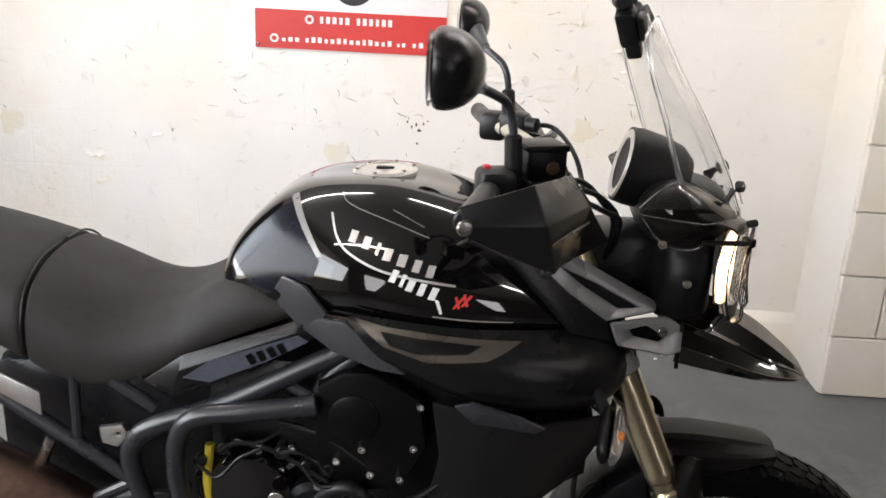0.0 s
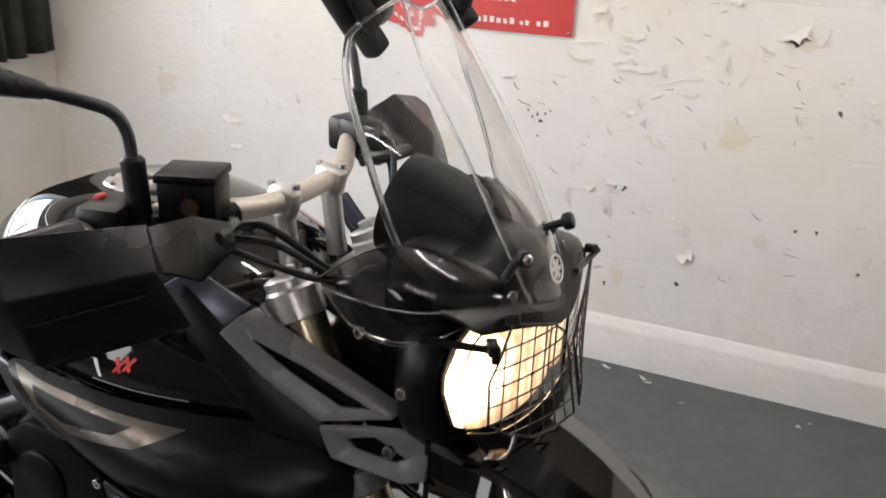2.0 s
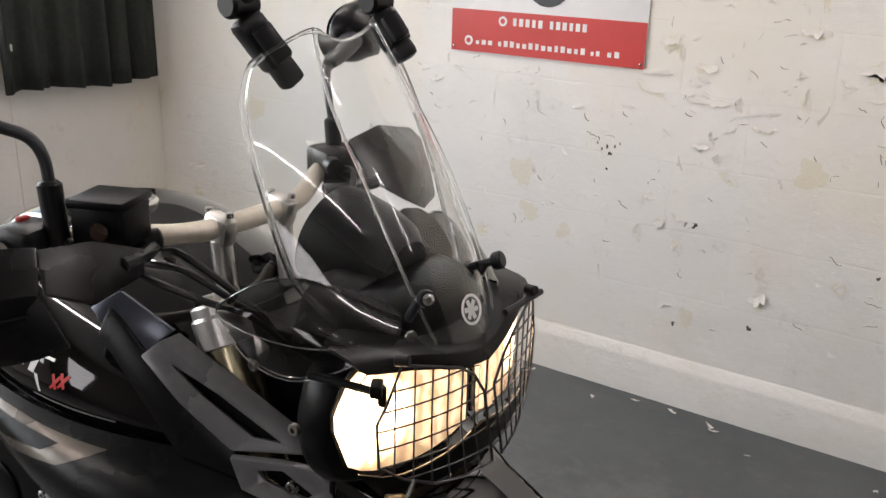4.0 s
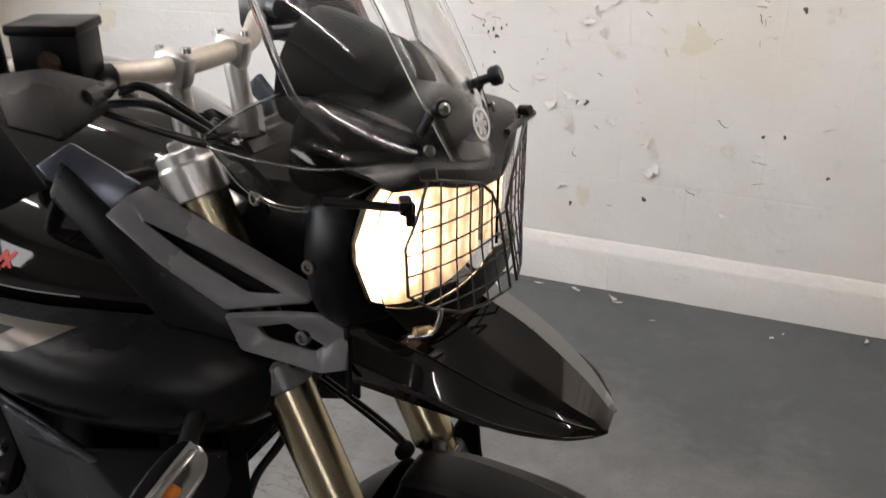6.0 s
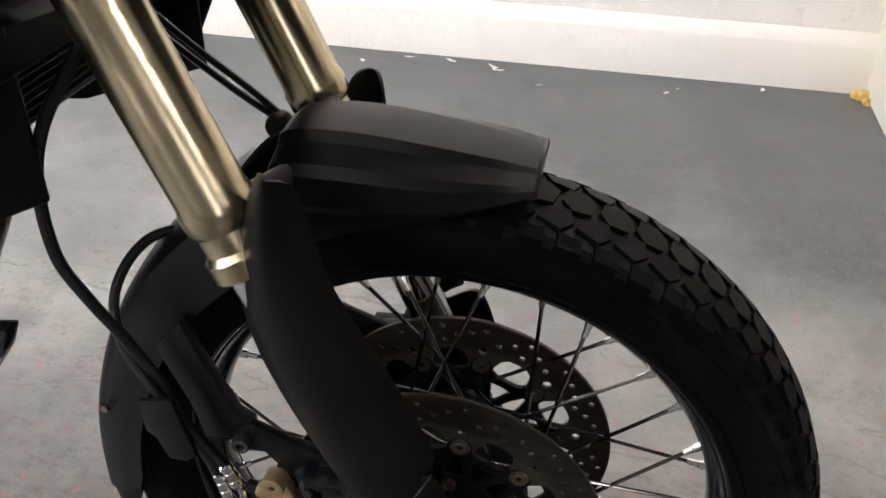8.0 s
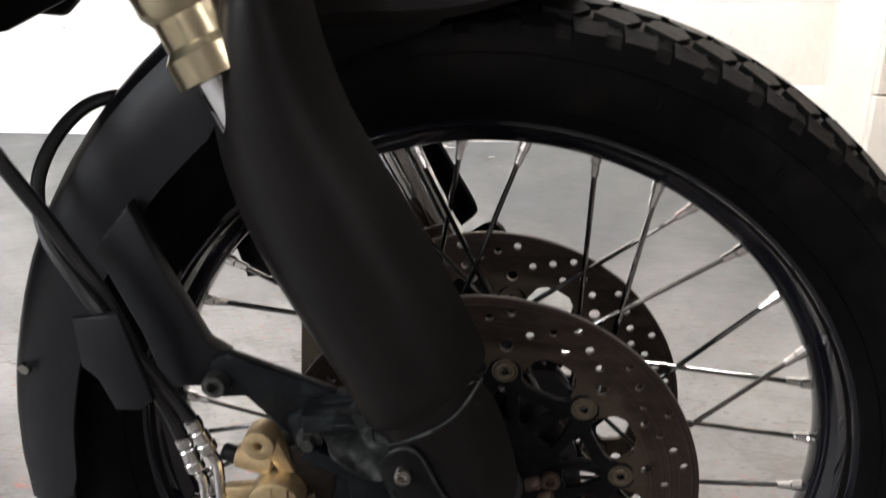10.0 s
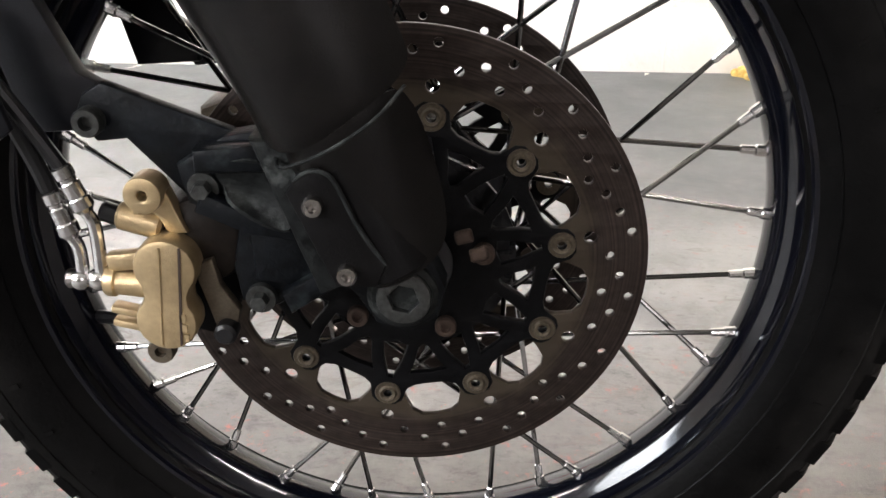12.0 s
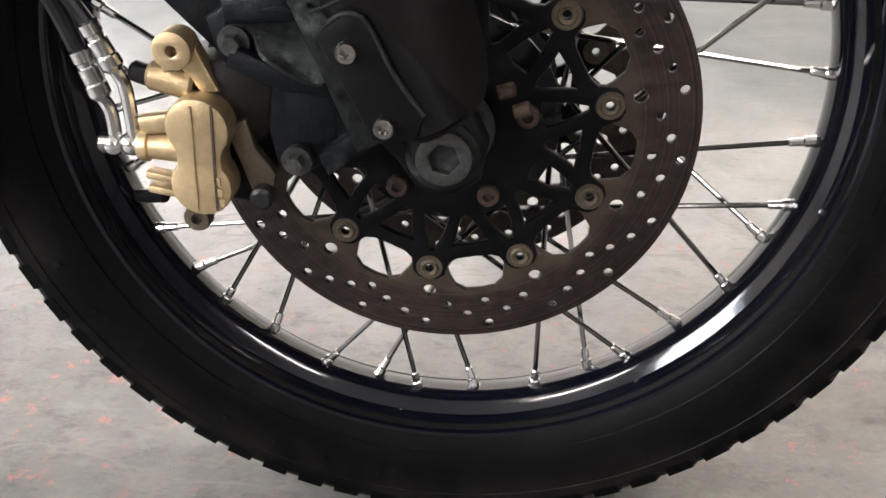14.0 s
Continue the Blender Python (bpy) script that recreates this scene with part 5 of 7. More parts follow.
def lens_outline(s):
    corners = ((0.008, 1.028), (0.045, 1.017), (0.087, 1.010), (0.120, 1.009), (0.151, 1.022), (0.160, 1.060), (0.157, 1.100), (0.135, 1.135), (0.107, 1.131), (0.060, 1.112), (0.017, 1.100), (0.008, 1.098))
    return [(s * p.x, p.y) for p in curve_points([(y, z, 0) for y, z in corners], 4)]


def bowed(outline, dx, thick):
    """A plate over an outline in (y, z), bent round the nose of the bike."""
    ys = [p[0] for p in outline]
    lo, hi = min(ys), max(ys)
    rows = []
    for i in range(15):
        y = lo + (hi - lo) * (0.002 + 0.996 * i / 14)
        zs = []
        for (y0, z0), (y1, z1) in zip(outline, outline[1:] + outline[:1]):
            if (y0 - y) * (y1 - y) <= 0 and y0 != y1:
                zs.append(z0 + (z1 - z0) * (y - y0) / (y1 - y0))
        z0, z1 = min(zs), max(zs)
        rows.append([(lamp_x(y) + dx, y, z0 + (z1 - z0) * j / 8) for j in range(9)])
    return sheet(rows, thick, 0)


house = [(-0.21, [(0, 1.12), (0.08, 1.12), (0.130, 1.10), (0.150, 1.05), (0.135, 0.985), (0.10, 0.955), (0, 0.95)]),
         (-0.150, [(0, 1.13), (0.08, 1.13), (0.145, 1.118), (0.163, 1.055), (0.152, 0.985), (0.10, 0.968), (0, 0.965)]),
         (-0.113, [(0, 1.10, -0.08), (0.06, 1.11, -0.085), (0.135, 1.132, -0.108), (0.164, 1.06, -0.118), (0.150, 0.990, -0.112), (0.09, 0.974, -0.085), (0, 0.974, -0.07)])]
part("headlamp_housing", sym_loft(house, 2), matte_black, bike, "black headlamp housing")
for s in (-1, 1):
    lens = part("headlamp", bowed(lens_outline(s), 0.0, 0.003), lens_clear, bike, "lit clear headlamp lens glowing warm")
    lens.visible_shadow = False
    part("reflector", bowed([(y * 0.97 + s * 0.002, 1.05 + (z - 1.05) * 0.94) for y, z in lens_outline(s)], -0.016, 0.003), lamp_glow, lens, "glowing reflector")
    # added plate that stops the reflector's glow leaking out behind
    part("lamp_back", bowed([(y * 0.985, 1.06 + (z - 1.06) * 0.98) for y, z in lens_outline(s)], -0.021, 0.003), matte_black, lens)
both("lamp_mount", join(rod((-0.150, -0.160, 1.118), (-0.078, -0.150, 1.119), 0.0042, 10, 0.001), moved(box(0.012, 0.020, 0.014, (0, 0, 0), 0.003), pose(-0.078, -0.146, 1.120, 0, 0, 30)), moved(box(0.009, 0.008, 0.024, (0, 0, 0), 0.003), pose(-0.076, -0.140, 1.110, 12, 0, 30))), matte_black, bike)
chin = [(0.0, 1.026), (0.045, 1.015), (0.087, 1.008), (0.120, 1.007), (0.151, 1.020), (0.142, 0.986), (0.0, 0.986)]
part("lamp_chin", bowed([(-y, z) for y, z in chin[1:-1]][::-1] + chin[:-1], 0.004, 0.004), matte_black, bike)
brow = ((-0.150, 1.126, 1.146), (-0.105, 1.127, 1.150), (-0.05, 1.109, 1.133), (0, 1.096, 1.120), (0.05, 1.109, 1.133), (0.105, 1.127, 1.150), (0.150, 1.126, 1.146))
part("lamp_brow", sheet([[(lamp_x(y) + 0.005, y, z0) for y, z0, z1 in brow], [(lamp_x(y) + 0.003, y, z1 - 0.006) for y, z0, z1 in brow], [(lamp_x(y) - 0.008 - 0.10 * abs(y), y, z1) for y, z0, z1 in brow], [(-0.15, y, 1.150) for y, z0, z1 in brow]], 0.004, 1), satin_black, bike, "black lip over the headlamps")
# black cowl that closes the nose behind the screen
part("nose_cowl", sym_loft([(-0.235, [(0, 1.175), (0.07, 1.170), (0.125, 1.155), (0.140, 1.125), (0.135, 1.09), (0, 1.08)]),
                            (-0.160, [(0, 1.185), (0.06, 1.182), (0.108, 1.168), (0.130, 1.130), (0.130, 1.10), (0, 1.09)]),
                            (-0.115, [(0, 1.182), (0.045, 1.182), (0.082, 1.168), (0.105, 1.140), (0.110, 1.12), (0, 1.10)]),
                            (-0.084, [(0, 1.168), (0.028, 1.168), (0.052, 1.158), (0.070, 1.138), (0.074, 1.125), (0, 1.11)])], 2), matte_black, bike, "black nose cowl behind the screen")


# wire guard over the lamps
def guard_x(y):
    return -0.038 - (2.05 if y < 0 else 1.10) * y * y


def wire(pts, r):
    return tube([(guard_x(y) + 0.016 * max(0.0, 1 - abs(y) / 0.11) * max(0.0, 1.05 - z) / 0.06, y, z) for y, z in pts], r, 6, 1, False)


def inside(outline, axis, at):
    """The stretch of an outline in (y, z) that a line at a fixed y (axis 0) or z (axis 1) crosses."""
    out = []
    for p, q in zip(outline, outline[1:] + outline[:1]):
        if (p[axis] - at) * (q[axis] - at) <= 0 and p[axis] != q[axis]:
            out.append(p[1 - axis] + (q[1 - axis] - p[1 - axis]) * (at - p[axis]) / (q[axis] - p[axis]))
    return min(out), max(out)


# two six-sided baskets that meet in a valley over the nose
basket = [(0.010, 1.070), (0.030, 1.098), (0.052, 1.114), (0.120, 1.137), (0.133, 1.100), (0.143, 1.078), (0.141, 1.030), (0.116, 1.008), (0.083, 0.992), (0.050, 0.989), (0.010, 0.990)]
guard = None
for s in (-1, 1):
    ring = [(s * y, z) for y, z in basket]
    ob = part("lamp_guard" if guard is None else "guard_frame", wire(ring + ring[:1], 0.0017), tube_black, guard or bike, "black wire mesh headlamp guard" if guard is None else "")
    guard = guard or ob
    for k in range(6):
        y = 0.0285 + 0.0195 * k
        z0, z1 = inside(basket, 0, y)
        part("guard_wire", wire([(s * y, z0 + (z1 - z0) * j / 4) for j in range(5)], 0.0010), tube_black, guard)
    for k in range(6):
        z = 1.008 + 0.0205 * k
        y0, y1 = inside(basket, 1, z)
        part("guard_wire", wire([(s * (y0 + (y1 - y0) * j / 6), z) for j in range(7)], 0.0010), tube_black, guard)
for z in (1.066, 1.046, 1.026, 1.006):
    part("guard_link", wire([(-0.010, z), (0.010, z)], 0.0012), tube_black, guard)
for s in (-1, 1):
    part("guard_foot", tube([(-0.061, s * 0.106, 1.006), (-0.061, s * 0.112, 0.994), (-0.066, s * 0.120, 0.984), (-0.085, s * 0.13, 0.982)], 0.003, 8), bolt_steel, guard)
    part("guard_bolt", rod((-0.068, s * 0.114, 0.984), (-0.078, s * 0.130, 0.988), 0.005, 12, 0.001), caliper_gold, guard, "brass guard bolt")
    part("guard_knob", rod((guard_x(s * 0.120) + 0.006, s * 0.116, 1.142), (guard_x(s * 0.120) - 0.008, s * 0.120, 1.140), 0.006, 12, 0.001), hose_rubber, guard)
part("guard_bar", rod((-0.056, 0.06, 1.132), (-0.051, 0.136, 1.134), 0.004, 8), tube_black, guard)

# screen
cols = (-1, -0.78, -0.5, -0.25, 0, 0.25, 0.5, 0.78, 1)
rows = []
for z, w, xc, xs, dz in ((1.118, 0.112, -0.053, -0.152, (0.030, 0.026, 0.015, 0.005, 0.0)), (1.160, 0.128, -0.066, -0.168, (0.016, 0.010, 0.004, 0, 0)), (1.205, 0.139, -0.086, -0.190, (0, 0, 0, 0, 0)), (1.285, 0.143, -0.133, -0.220, (0, 0, 0, 0, 0)),
                         (1.355, 0.136, -0.183, -0.248, (0, 0.0, 0, 0, 0)), (1.395, 0.118, -0.213, -0.258, (0, 0.004, 0.006, 0, 0)), (1.420, 0.100, -0.233, -0.256, (-0.012, 0.0, 0.012, 0.002, -0.002))):
    row = []
    for c in cols:
        k = abs(c)
        i = (4, 3, 2, 1, 0)[(0, 0.25, 0.5, 0.78, 1).index(k)]
        bulge = k ** 2.2
        crease = 0.004 if k == 0.5 else 0
        row.append((xc + (xs - xc) * bulge + crease, c * w, z + dz[i]))
    rows.append(row)
screen = part("windscreen", sheet(rows, 0.0035, 2), screen_clear, bike, "tall clear acrylic windscreen", 40)
screen.visible_shadow = False
for c in (0, 2, 6, 8):
    part("screen_bead", tube([Vector(r[c]) + Vector((0.001, 0, 0)) for r in rows], 0.0038 if c in (0, 8) else 0.0018, 8, 6), edge_clear, screen, "bright polished screen edge").visible_shadow = False
part("screen_bead", tube([Vector(p) for p in rows[-1]], 0.0022, 8, 4), edge_clear, screen).visible_shadow = False
part("screen_knob", along(join(lathe([(0.009, 0.0), (0.0105, 0.003), (0.0105, 0.010), (0.008, 0.012)], 16), lathe([(0.005, -0.03), (0.005, 0)], 10)), (-0.078, 0.066, 1.186), (-0.02, 0.075, 1.21)), hose_rubber, screen, "black screen fixing knob")
part("screen_grommet", along(join(lathe([(0.0085, -0.008), (0.0095, -0.004), (0.0085, 0.002)], 16)), (-0.077, -0.066, 1.185), (-0.02, -0.110, 1.20)), hose_rubber, screen)
part("screen_screw", along(lathe([(0.0062, 0.0), (0.0062, 0.002), (0.003, 0.004)], 14), (-0.0755, -0.067, 1.1856), (-0.02, -0.110, 1.20)), chrome, screen, "bright screen screw")
both("screen_screw", along(lathe([(0.004, 0.0), (0.0065, 0.001), (0.006, 0.003), (0.003, 0.0035)], 14), (-0.083, -0.085, 1.150), (-0.02, -0.12, 1.16)), chrome, screen)
at, to = Vector((-0.0605, -0.007, 1.158)), Vector((0.5, -0.05, 1.35))
part("round_sticker", along(lathe([(0.0135, 0.0), (0.0135, 0.0006), (0.0165, 0.0006), (0.0165, 0.0)], 32, closed=True), at, to), decal_white, screen, "round white ring sticker")
for k in range(3):
    part("sticker_mark", moved(along(box(0.005, 0.0005, 0.022), (0, 0, 0), (to - at)), Matrix.Translation(at) @ Matrix.Rotation(k * math.pi / 3, 4, to - at)), decal_white, screen)
# clamps of a wind deflector on the screen's top edge
for s in (-1, 1):
    a, b = (Vector((-0.290, -0.090, 1.442)), Vector((-0.262, -0.050, 1.374))) if s < 0 else (Vector((-0.256, 0.088, 1.440)), Vector((-0.222, 0.098, 1.390)))
    d = b - a
    cl = part("screen_clamp", along(box(0.030, d.length * 0.72, 0.032, (0, d.length * 0.36, 0), 0.007), a, b), hose_rubber, bike, "black plastic screen clamp")
    part("clamp_claw", along(box(0.024, d.length * 0.34, 0.026, (0.002, d.length * 0.83, 0), 0.006), a, b), hose_rubber, cl)
    part("clamp_pad", along(box(0.012, d.length * 0.5, 0.022, (0.020, d.length * 0.40, 0), 0.004), a, b), hose_rubber, cl)
    part("clamp_joint", moved(lathe([(0.011, -0.019), (0.014, -0.015), (0.014, 0.015), (0.011, 0.019)], 18), Matrix.Translation(a + Vector((-0.004, 0, 0.012)))), hose_rubber, cl)
    part("clamp_arm", moved(box(0.024, 0.024, 0.050, (0, 0, 0), 0.007), pose(a.x + 0.004, a.y, 1.478, 0, 15, 0)), hose_rubber, cl)
deflector = part("wind_deflector", sheet([[(-0.255, -0.14, 1.475), (-0.245, 0, 1.478), (-0.255, 0.14, 1.475)], [(-0.285, -0.15, 1.53), (-0.275, 0, 1.54), (-0.285, 0.15, 1.53)], [(-0.31, -0.14, 1.58), (-0.30, 0, 1.59), (-0.31, 0.14, 1.58)]], 0.003, 2), screen_clear, bike, "small clear wind deflector")
deflector.visible_shadow = False

# smoked side deflectors over the lamp housing
rows = [[(-0.252, -0.180, 1.172), (-0.251, -0.184, 1.168), (-0.249, -0.184, 1.163), (-0.244, -0.181, 1.155)],
        [(-0.226, -0.164, 1.192), (-0.222, -0.184, 1.182), (-0.220, -0.187, 1.160), (-0.222, -0.178, 1.128)],
        [(-0.196, -0.146, 1.206), (-0.188, -0.174, 1.190), (-0.184, -0.184, 1.156), (-0.196, -0.172, 1.112)],
        [(-0.166, -0.118, 1.200), (-0.154, -0.150, 1.186), (-0.150, -0.168, 1.150), (-0.166, -0.164, 1.108)],
        [(-0.138, -0.090, 1.182), (-0.122, -0.118, 1.172), (-0.116, -0.142, 1.148), (-0.130, -0.154, 1.122)],
        [(-0.112, -0.062, 1.166), (-0.094, -0.082, 1.158), (-0.086, -0.100, 1.147), (-0.094, -0.122, 1.140)]]
for ob in both("side_deflector", sheet(rows, 0.003, 2), screen_smoke, bike, "smoked plastic side deflector"):
    ob.visible_shadow = False
for s in (-1, 1):
    for line in ([r[0] for r in rows[:3]], [r[-1] for r in rows], [r[2] for r in rows[:5]]):
        part("deflector_edge", tube([(x, -s * y - 0.001 * -s, z) for x, y, z in line], 0.0007, 6), edge_clear, bike).visible_shadow = False
both("bolt", moved(hex_bolt(0.007, 0.006), pose(-0.209, -0.172, 1.117, 0, 0, -20)), bolt_steel, bike)

# instruments
dash = part("instrument_hood", sym_loft([(-0.235, [(0, 1.180), (0.06, 1.178), (0.108, 1.165), (0.118, 1.14), (0.110, 1.10), (0, 1.10)]),
                                         (-0.180, [(0, 1.205), (0.06, 1.200), (0.105, 1.180), (0.120, 1.145), (0.115, 1.08), (0, 1.09)]),
                                         (-0.135, [(0, 1.175), (0.045, 1.172), (0.085, 1.155), (0.100, 1.13), (0.105, 1.08), (0, 1.08)])], 2), dash_grey, bike, "black instrument hood")
dial_a, dial_b = Vector((-0.250, 0.0, 1.196)), Vector((-0.150, 0.0, 1.172))
part("dial_pod", along(lathe([(0.057, -0.005), (0.0615, -0.005), (0.0635, 0.012), (0.062, 0.045), (0.055, 0.080), (0.040, 0.100)], 40), dial_a, dial_b), dash_grey, dash, "round black rev counter pod")
part("dial_rim", along(lathe([(0.041, 0.000), (0.044, -0.007), (0.055, -0.008), (0.0575, -0.004), (0.050, 0.006)], 40, closed=True), dial_a, dial_b), decal_silver, dash, "silver dial rim")
part("dial_face", along(lathe([(0.051, 0.001), (0.051, 0.003)], 36), dial_a, dial_b), dash_grey, dash)
part("dial_bracket", sheet([[(-0.225, 0.06, 1.215), (-0.20, 0.10, 1.225)], [(-0.185, 0.06, 1.20), (-0.165, 0.105, 1.195)], [(-0.16, 0.06, 1.16), (-0.14, 0.10, 1.15)]], 0.02, 1), dash_grey, dash)
both("screen_bracket", tube([(-0.13, -0.060, 1.08), (-0.115, -0.064, 1.13), (-0.088, -0.064, 1.180)], 0.005, 10), tube_black, bike)
# ---- the motorcycle: tank, seat, side panels, engine ----
from mathutils.bvhtree import BVHTree

T = [(-0.905, [(0, 1.008), (0.05, 1.004), (0.085, 0.985), (0.105, 0.96), (0.110, 0.93), (0.08, 0.90)]),
     (-0.850, [(0, 1.080), (0.06, 1.074), (0.105, 1.045), (0.130, 1.00), (0.138, 0.95), (0.10, 0.91)]),
     (-0.780, [(0, 1.140), (0.07, 1.134), (0.125, 1.10), (0.160, 1.045), (0.172, 0.985), (0.13, 0.94)]),
     (-0.700, [(0, 1.176), (0.08, 1.168), (0.145, 1.130), (0.188, 1.065), (0.203, 0.995), (0.16, 0.95)]),
     (-0.610, [(0, 1.182), (0.085, 1.173), (0.155, 1.135), (0.206, 1.055), (0.222, 0.990), (0.17, 0.94)]),
     (-0.520, [(0, 1.160), (0.085, 1.152), (0.155, 1.115), (0.205, 1.045), (0.222, 0.980), (0.17, 0.93)]),
     (-0.430, [(0, 1.120), (0.08, 1.115), (0.140, 1.085), (0.185, 1.030), (0.205, 0.975), (0.15, 0.93)]),
     (-0.340, [(0, 1.070), (0.07, 1.065), (0.120, 1.045), (0.155, 1.005), (0.168, 0.965), (0.12, 0.93)]),
     (-0.290, [(0, 1.03), (0.05, 1.028), (0.09, 1.015), (0.125, 0.985), (0.135, 0.955), (0.09, 0.93)])]
T = [(x, [(w * 1.015, 0.95 + (z - 0.95) * 1.045 - ((0.028 if w == 0 else 0.012 if w < 0.1 else 0) if -0.75 < x < -0.45 else -0.008 if x < -0.75 and 0 < w < 0.1 else 0)) for w, z in half]) for x, half in T]
bm = sym_loft(T, 3)
tank_tree = BVHTree.FromBMesh(bm)
tank = part("fuel_tank", bm, gloss_black, bike, "gloss black fuel tank with silver lettering", 50)


def onto(x, z, tree, s=-1, lift=0.0007):
    """The place on a body's flank beside (x, z)."""
    hit, nrm, _, _ = tree.ray_cast(Vector((x, s * 1.0, z)), Vector((0, -s, 0)))
    if hit is None:
        hit, nrm, _, _ = tree.find_nearest(Vector((x, s * 0.2, z)))
    if nrm.y * s < 0:
        nrm = -nrm
    return hit + nrm * lift


def decal(name, pts, tree, material, parent, s=-1, cuts=3, lift=0.0007):
    """A flat decal over an outline in (x, z), laid on a body's flank."""
    bm = plate(pts, [], 0.0002)
    bmesh.ops.delete(bm, geom=[f for f in bm.faces if f.normal.y > -0.5], context="FACES")
    bmesh.ops.triangulate(bm, faces=bm.faces)
    for _ in range(cuts):
        long = [e for e in bm.edges if e.calc_length() > 0.008]
        if long:
            bmesh.ops.subdivide_edges(bm, edges=long, cuts=1)
            bmesh.ops.triangulate(bm, faces=bm.faces)
    for v in bm.verts:
        v.co = onto(v.co.x, v.co.z, tree, s, lift)
    return part(name, bm, material, parent)


def stripe(name, pts, w, tree, material, parent, s=-1):
    """A narrow pinstripe along a line in (x, z)."""
    line = curve_points([(x, 0, z) for x, z in pts], 8)
    bm = bmesh.new()
    prev = None
    for i, p in enumerate(line):
        d = (line[min(i + 1, len(line) - 1)] - line[max(i - 1, 0)]).normalized()
        nrm = Vector((-d.z, 0, d.x)) * w / 2
        pair = [bm.verts.new(onto((p + k * nrm).x, (p + k * nrm).z, tree, s)) for k in (-1, 1)]
        if prev:
            bm.faces.new((prev[0], prev[1], pair[1], pair[0]))
        prev = pair
    return part(name, bm, material, parent)


for s in (-1, 1):
    stripe("pinstripe", [(-0.692, 1.150), (-0.677, 1.139), (-0.615, 1.123), (-0.552, 1.103)], 0.0015, tank_tree, decal_grey, tank, s)
    stripe("pinstripe", [(-0.610, 1.136), (-0.594, 1.130), (-0.560, 1.116)], 0.0015, tank_tree, decal_grey, tank, s)
    stripe("pinstripe", [(-0.703, 1.126), (-0.691, 1.097), (-0.672, 1.078), (-0.629, 1.060), (-0.583, 1.051), (-0.509, 1.041)], 0.0034, tank_tree, decal_silver, tank, s)
    stripe("pinstripe", [(-0.54, 0.996), (-0.48, 0.990), (-0.42, 0.986)], 0.002, tank_tree, decal_silver, tank, s)
    decal("knee_panel", [(-0.868, 1.028), (-0.832, 1.076), (-0.792, 1.116), (-0.772, 1.126), (-0.716, 1.060), (-0.724, 1.036), (-0.789, 0.998), (-0.832, 1.002)], tank_tree, knee_black, tank, s, 4)
    decal("flank_flash", [(-0.778, 1.132), (-0.766, 1.138), (-0.711, 1.066), (-0.722, 1.064)], tank_tree, decal_grey, tank, s)
    # the maker's lettering as plain slanted bars
    for k, w in enumerate((0.011, 0.011, 0.005, 0.012, 0.013, 0.011, 0.011)):
        x, z = (-0.668, -0.647, -0.6265, -0.615, -0.5935, -0.570, -0.5495)[k], 1.1085 - 0.0066 * k
        decal("lettering_bar", [(x, z), (x + w, z - 0.0015), (x + w - 0.005, z - 0.0175), (x - 0.005, z - 0.016)], tank_tree, decal_silver, tank, s, 2)
    for k, w in enumerate((0.009, 0.005, 0.010, 0.009, 0.010)):
        x, z = (-0.601, -0.5855, -0.576, -0.559, -0.542)[k], 1.0615 - 0.0055 * k
        decal("lettering_bar", [(x, z), (x + w, z - 0.002), (x + w - 0.007, z - 0.019), (x - 0.007, z - 0.017)], tank_tree, decal_white, tank, s, 2)
    decal("lettering_tail", [(-0.538, 1.022), (-0.532, 1.021), (-0.526, 1.001), (-0.530, 1.000)], tank_tree, decal_white, tank, s, 2)
    for dx, dz in ((0.0, 0.0), (0.012, 0.003)):
        decal("red_mark", [(-0.509 + dx, 1.026 + dz), (-0.505 + dx, 1.027 + dz), (-0.500 + dx, 1.010 + dz), (-0.504 + dx, 1.008 + dz)], tank_tree, decal_red, tank, s, 2)
        decal("red_mark", [(-0.498 + dx, 1.026 + dz), (-0.494 + dx, 1.024 + dz), (-0.509 + dx, 1.008 + dz), (-0.512 + dx, 1.010 + dz)], tank_tree, decal_red, tank, s, 2)

# filler cap
cap_z = tank_tree.ray_cast(Vector((-0.640, 0, 2)), Vector((0, 0, -1)))[0].z - 0.002
cap_n = Vector((-0.06, 0, 1)).normalized()
cap = part("filler_cap", along(lathe([(0.052, -0.008), (0.054, 0.002), (0.050, 0.006), (0.044, 0.006), (0.042, 0.004), (0.020, 0.0035), (0.018, 0.005), (0.0, 0.005)], 40), (-0.640, 0, cap_z), Vector((-0.640, 0, cap_z)) + cap_n), raw_alu, bike, "brushed metal filler cap")
for k in range(6):
    a = radians(60 * k + 15)
    part("bolt", moved(lathe([(0.0015, 0.003), (0.0035, 0.003), (0.004, 0.0)], 10, "z"), pose(-0.640 + 0.047 * math.cos(a), 0.047 * math.sin(a), cap_z + 0.006 + 0.003 * math.cos(a))), bolt_steel, cap)
part("key_flap", moved(box(0.030, 0.014, 0.006, (0, 0, 0), 0.002), pose(-0.640, 0.0, cap_z + 0.005)), matte_black, cap)

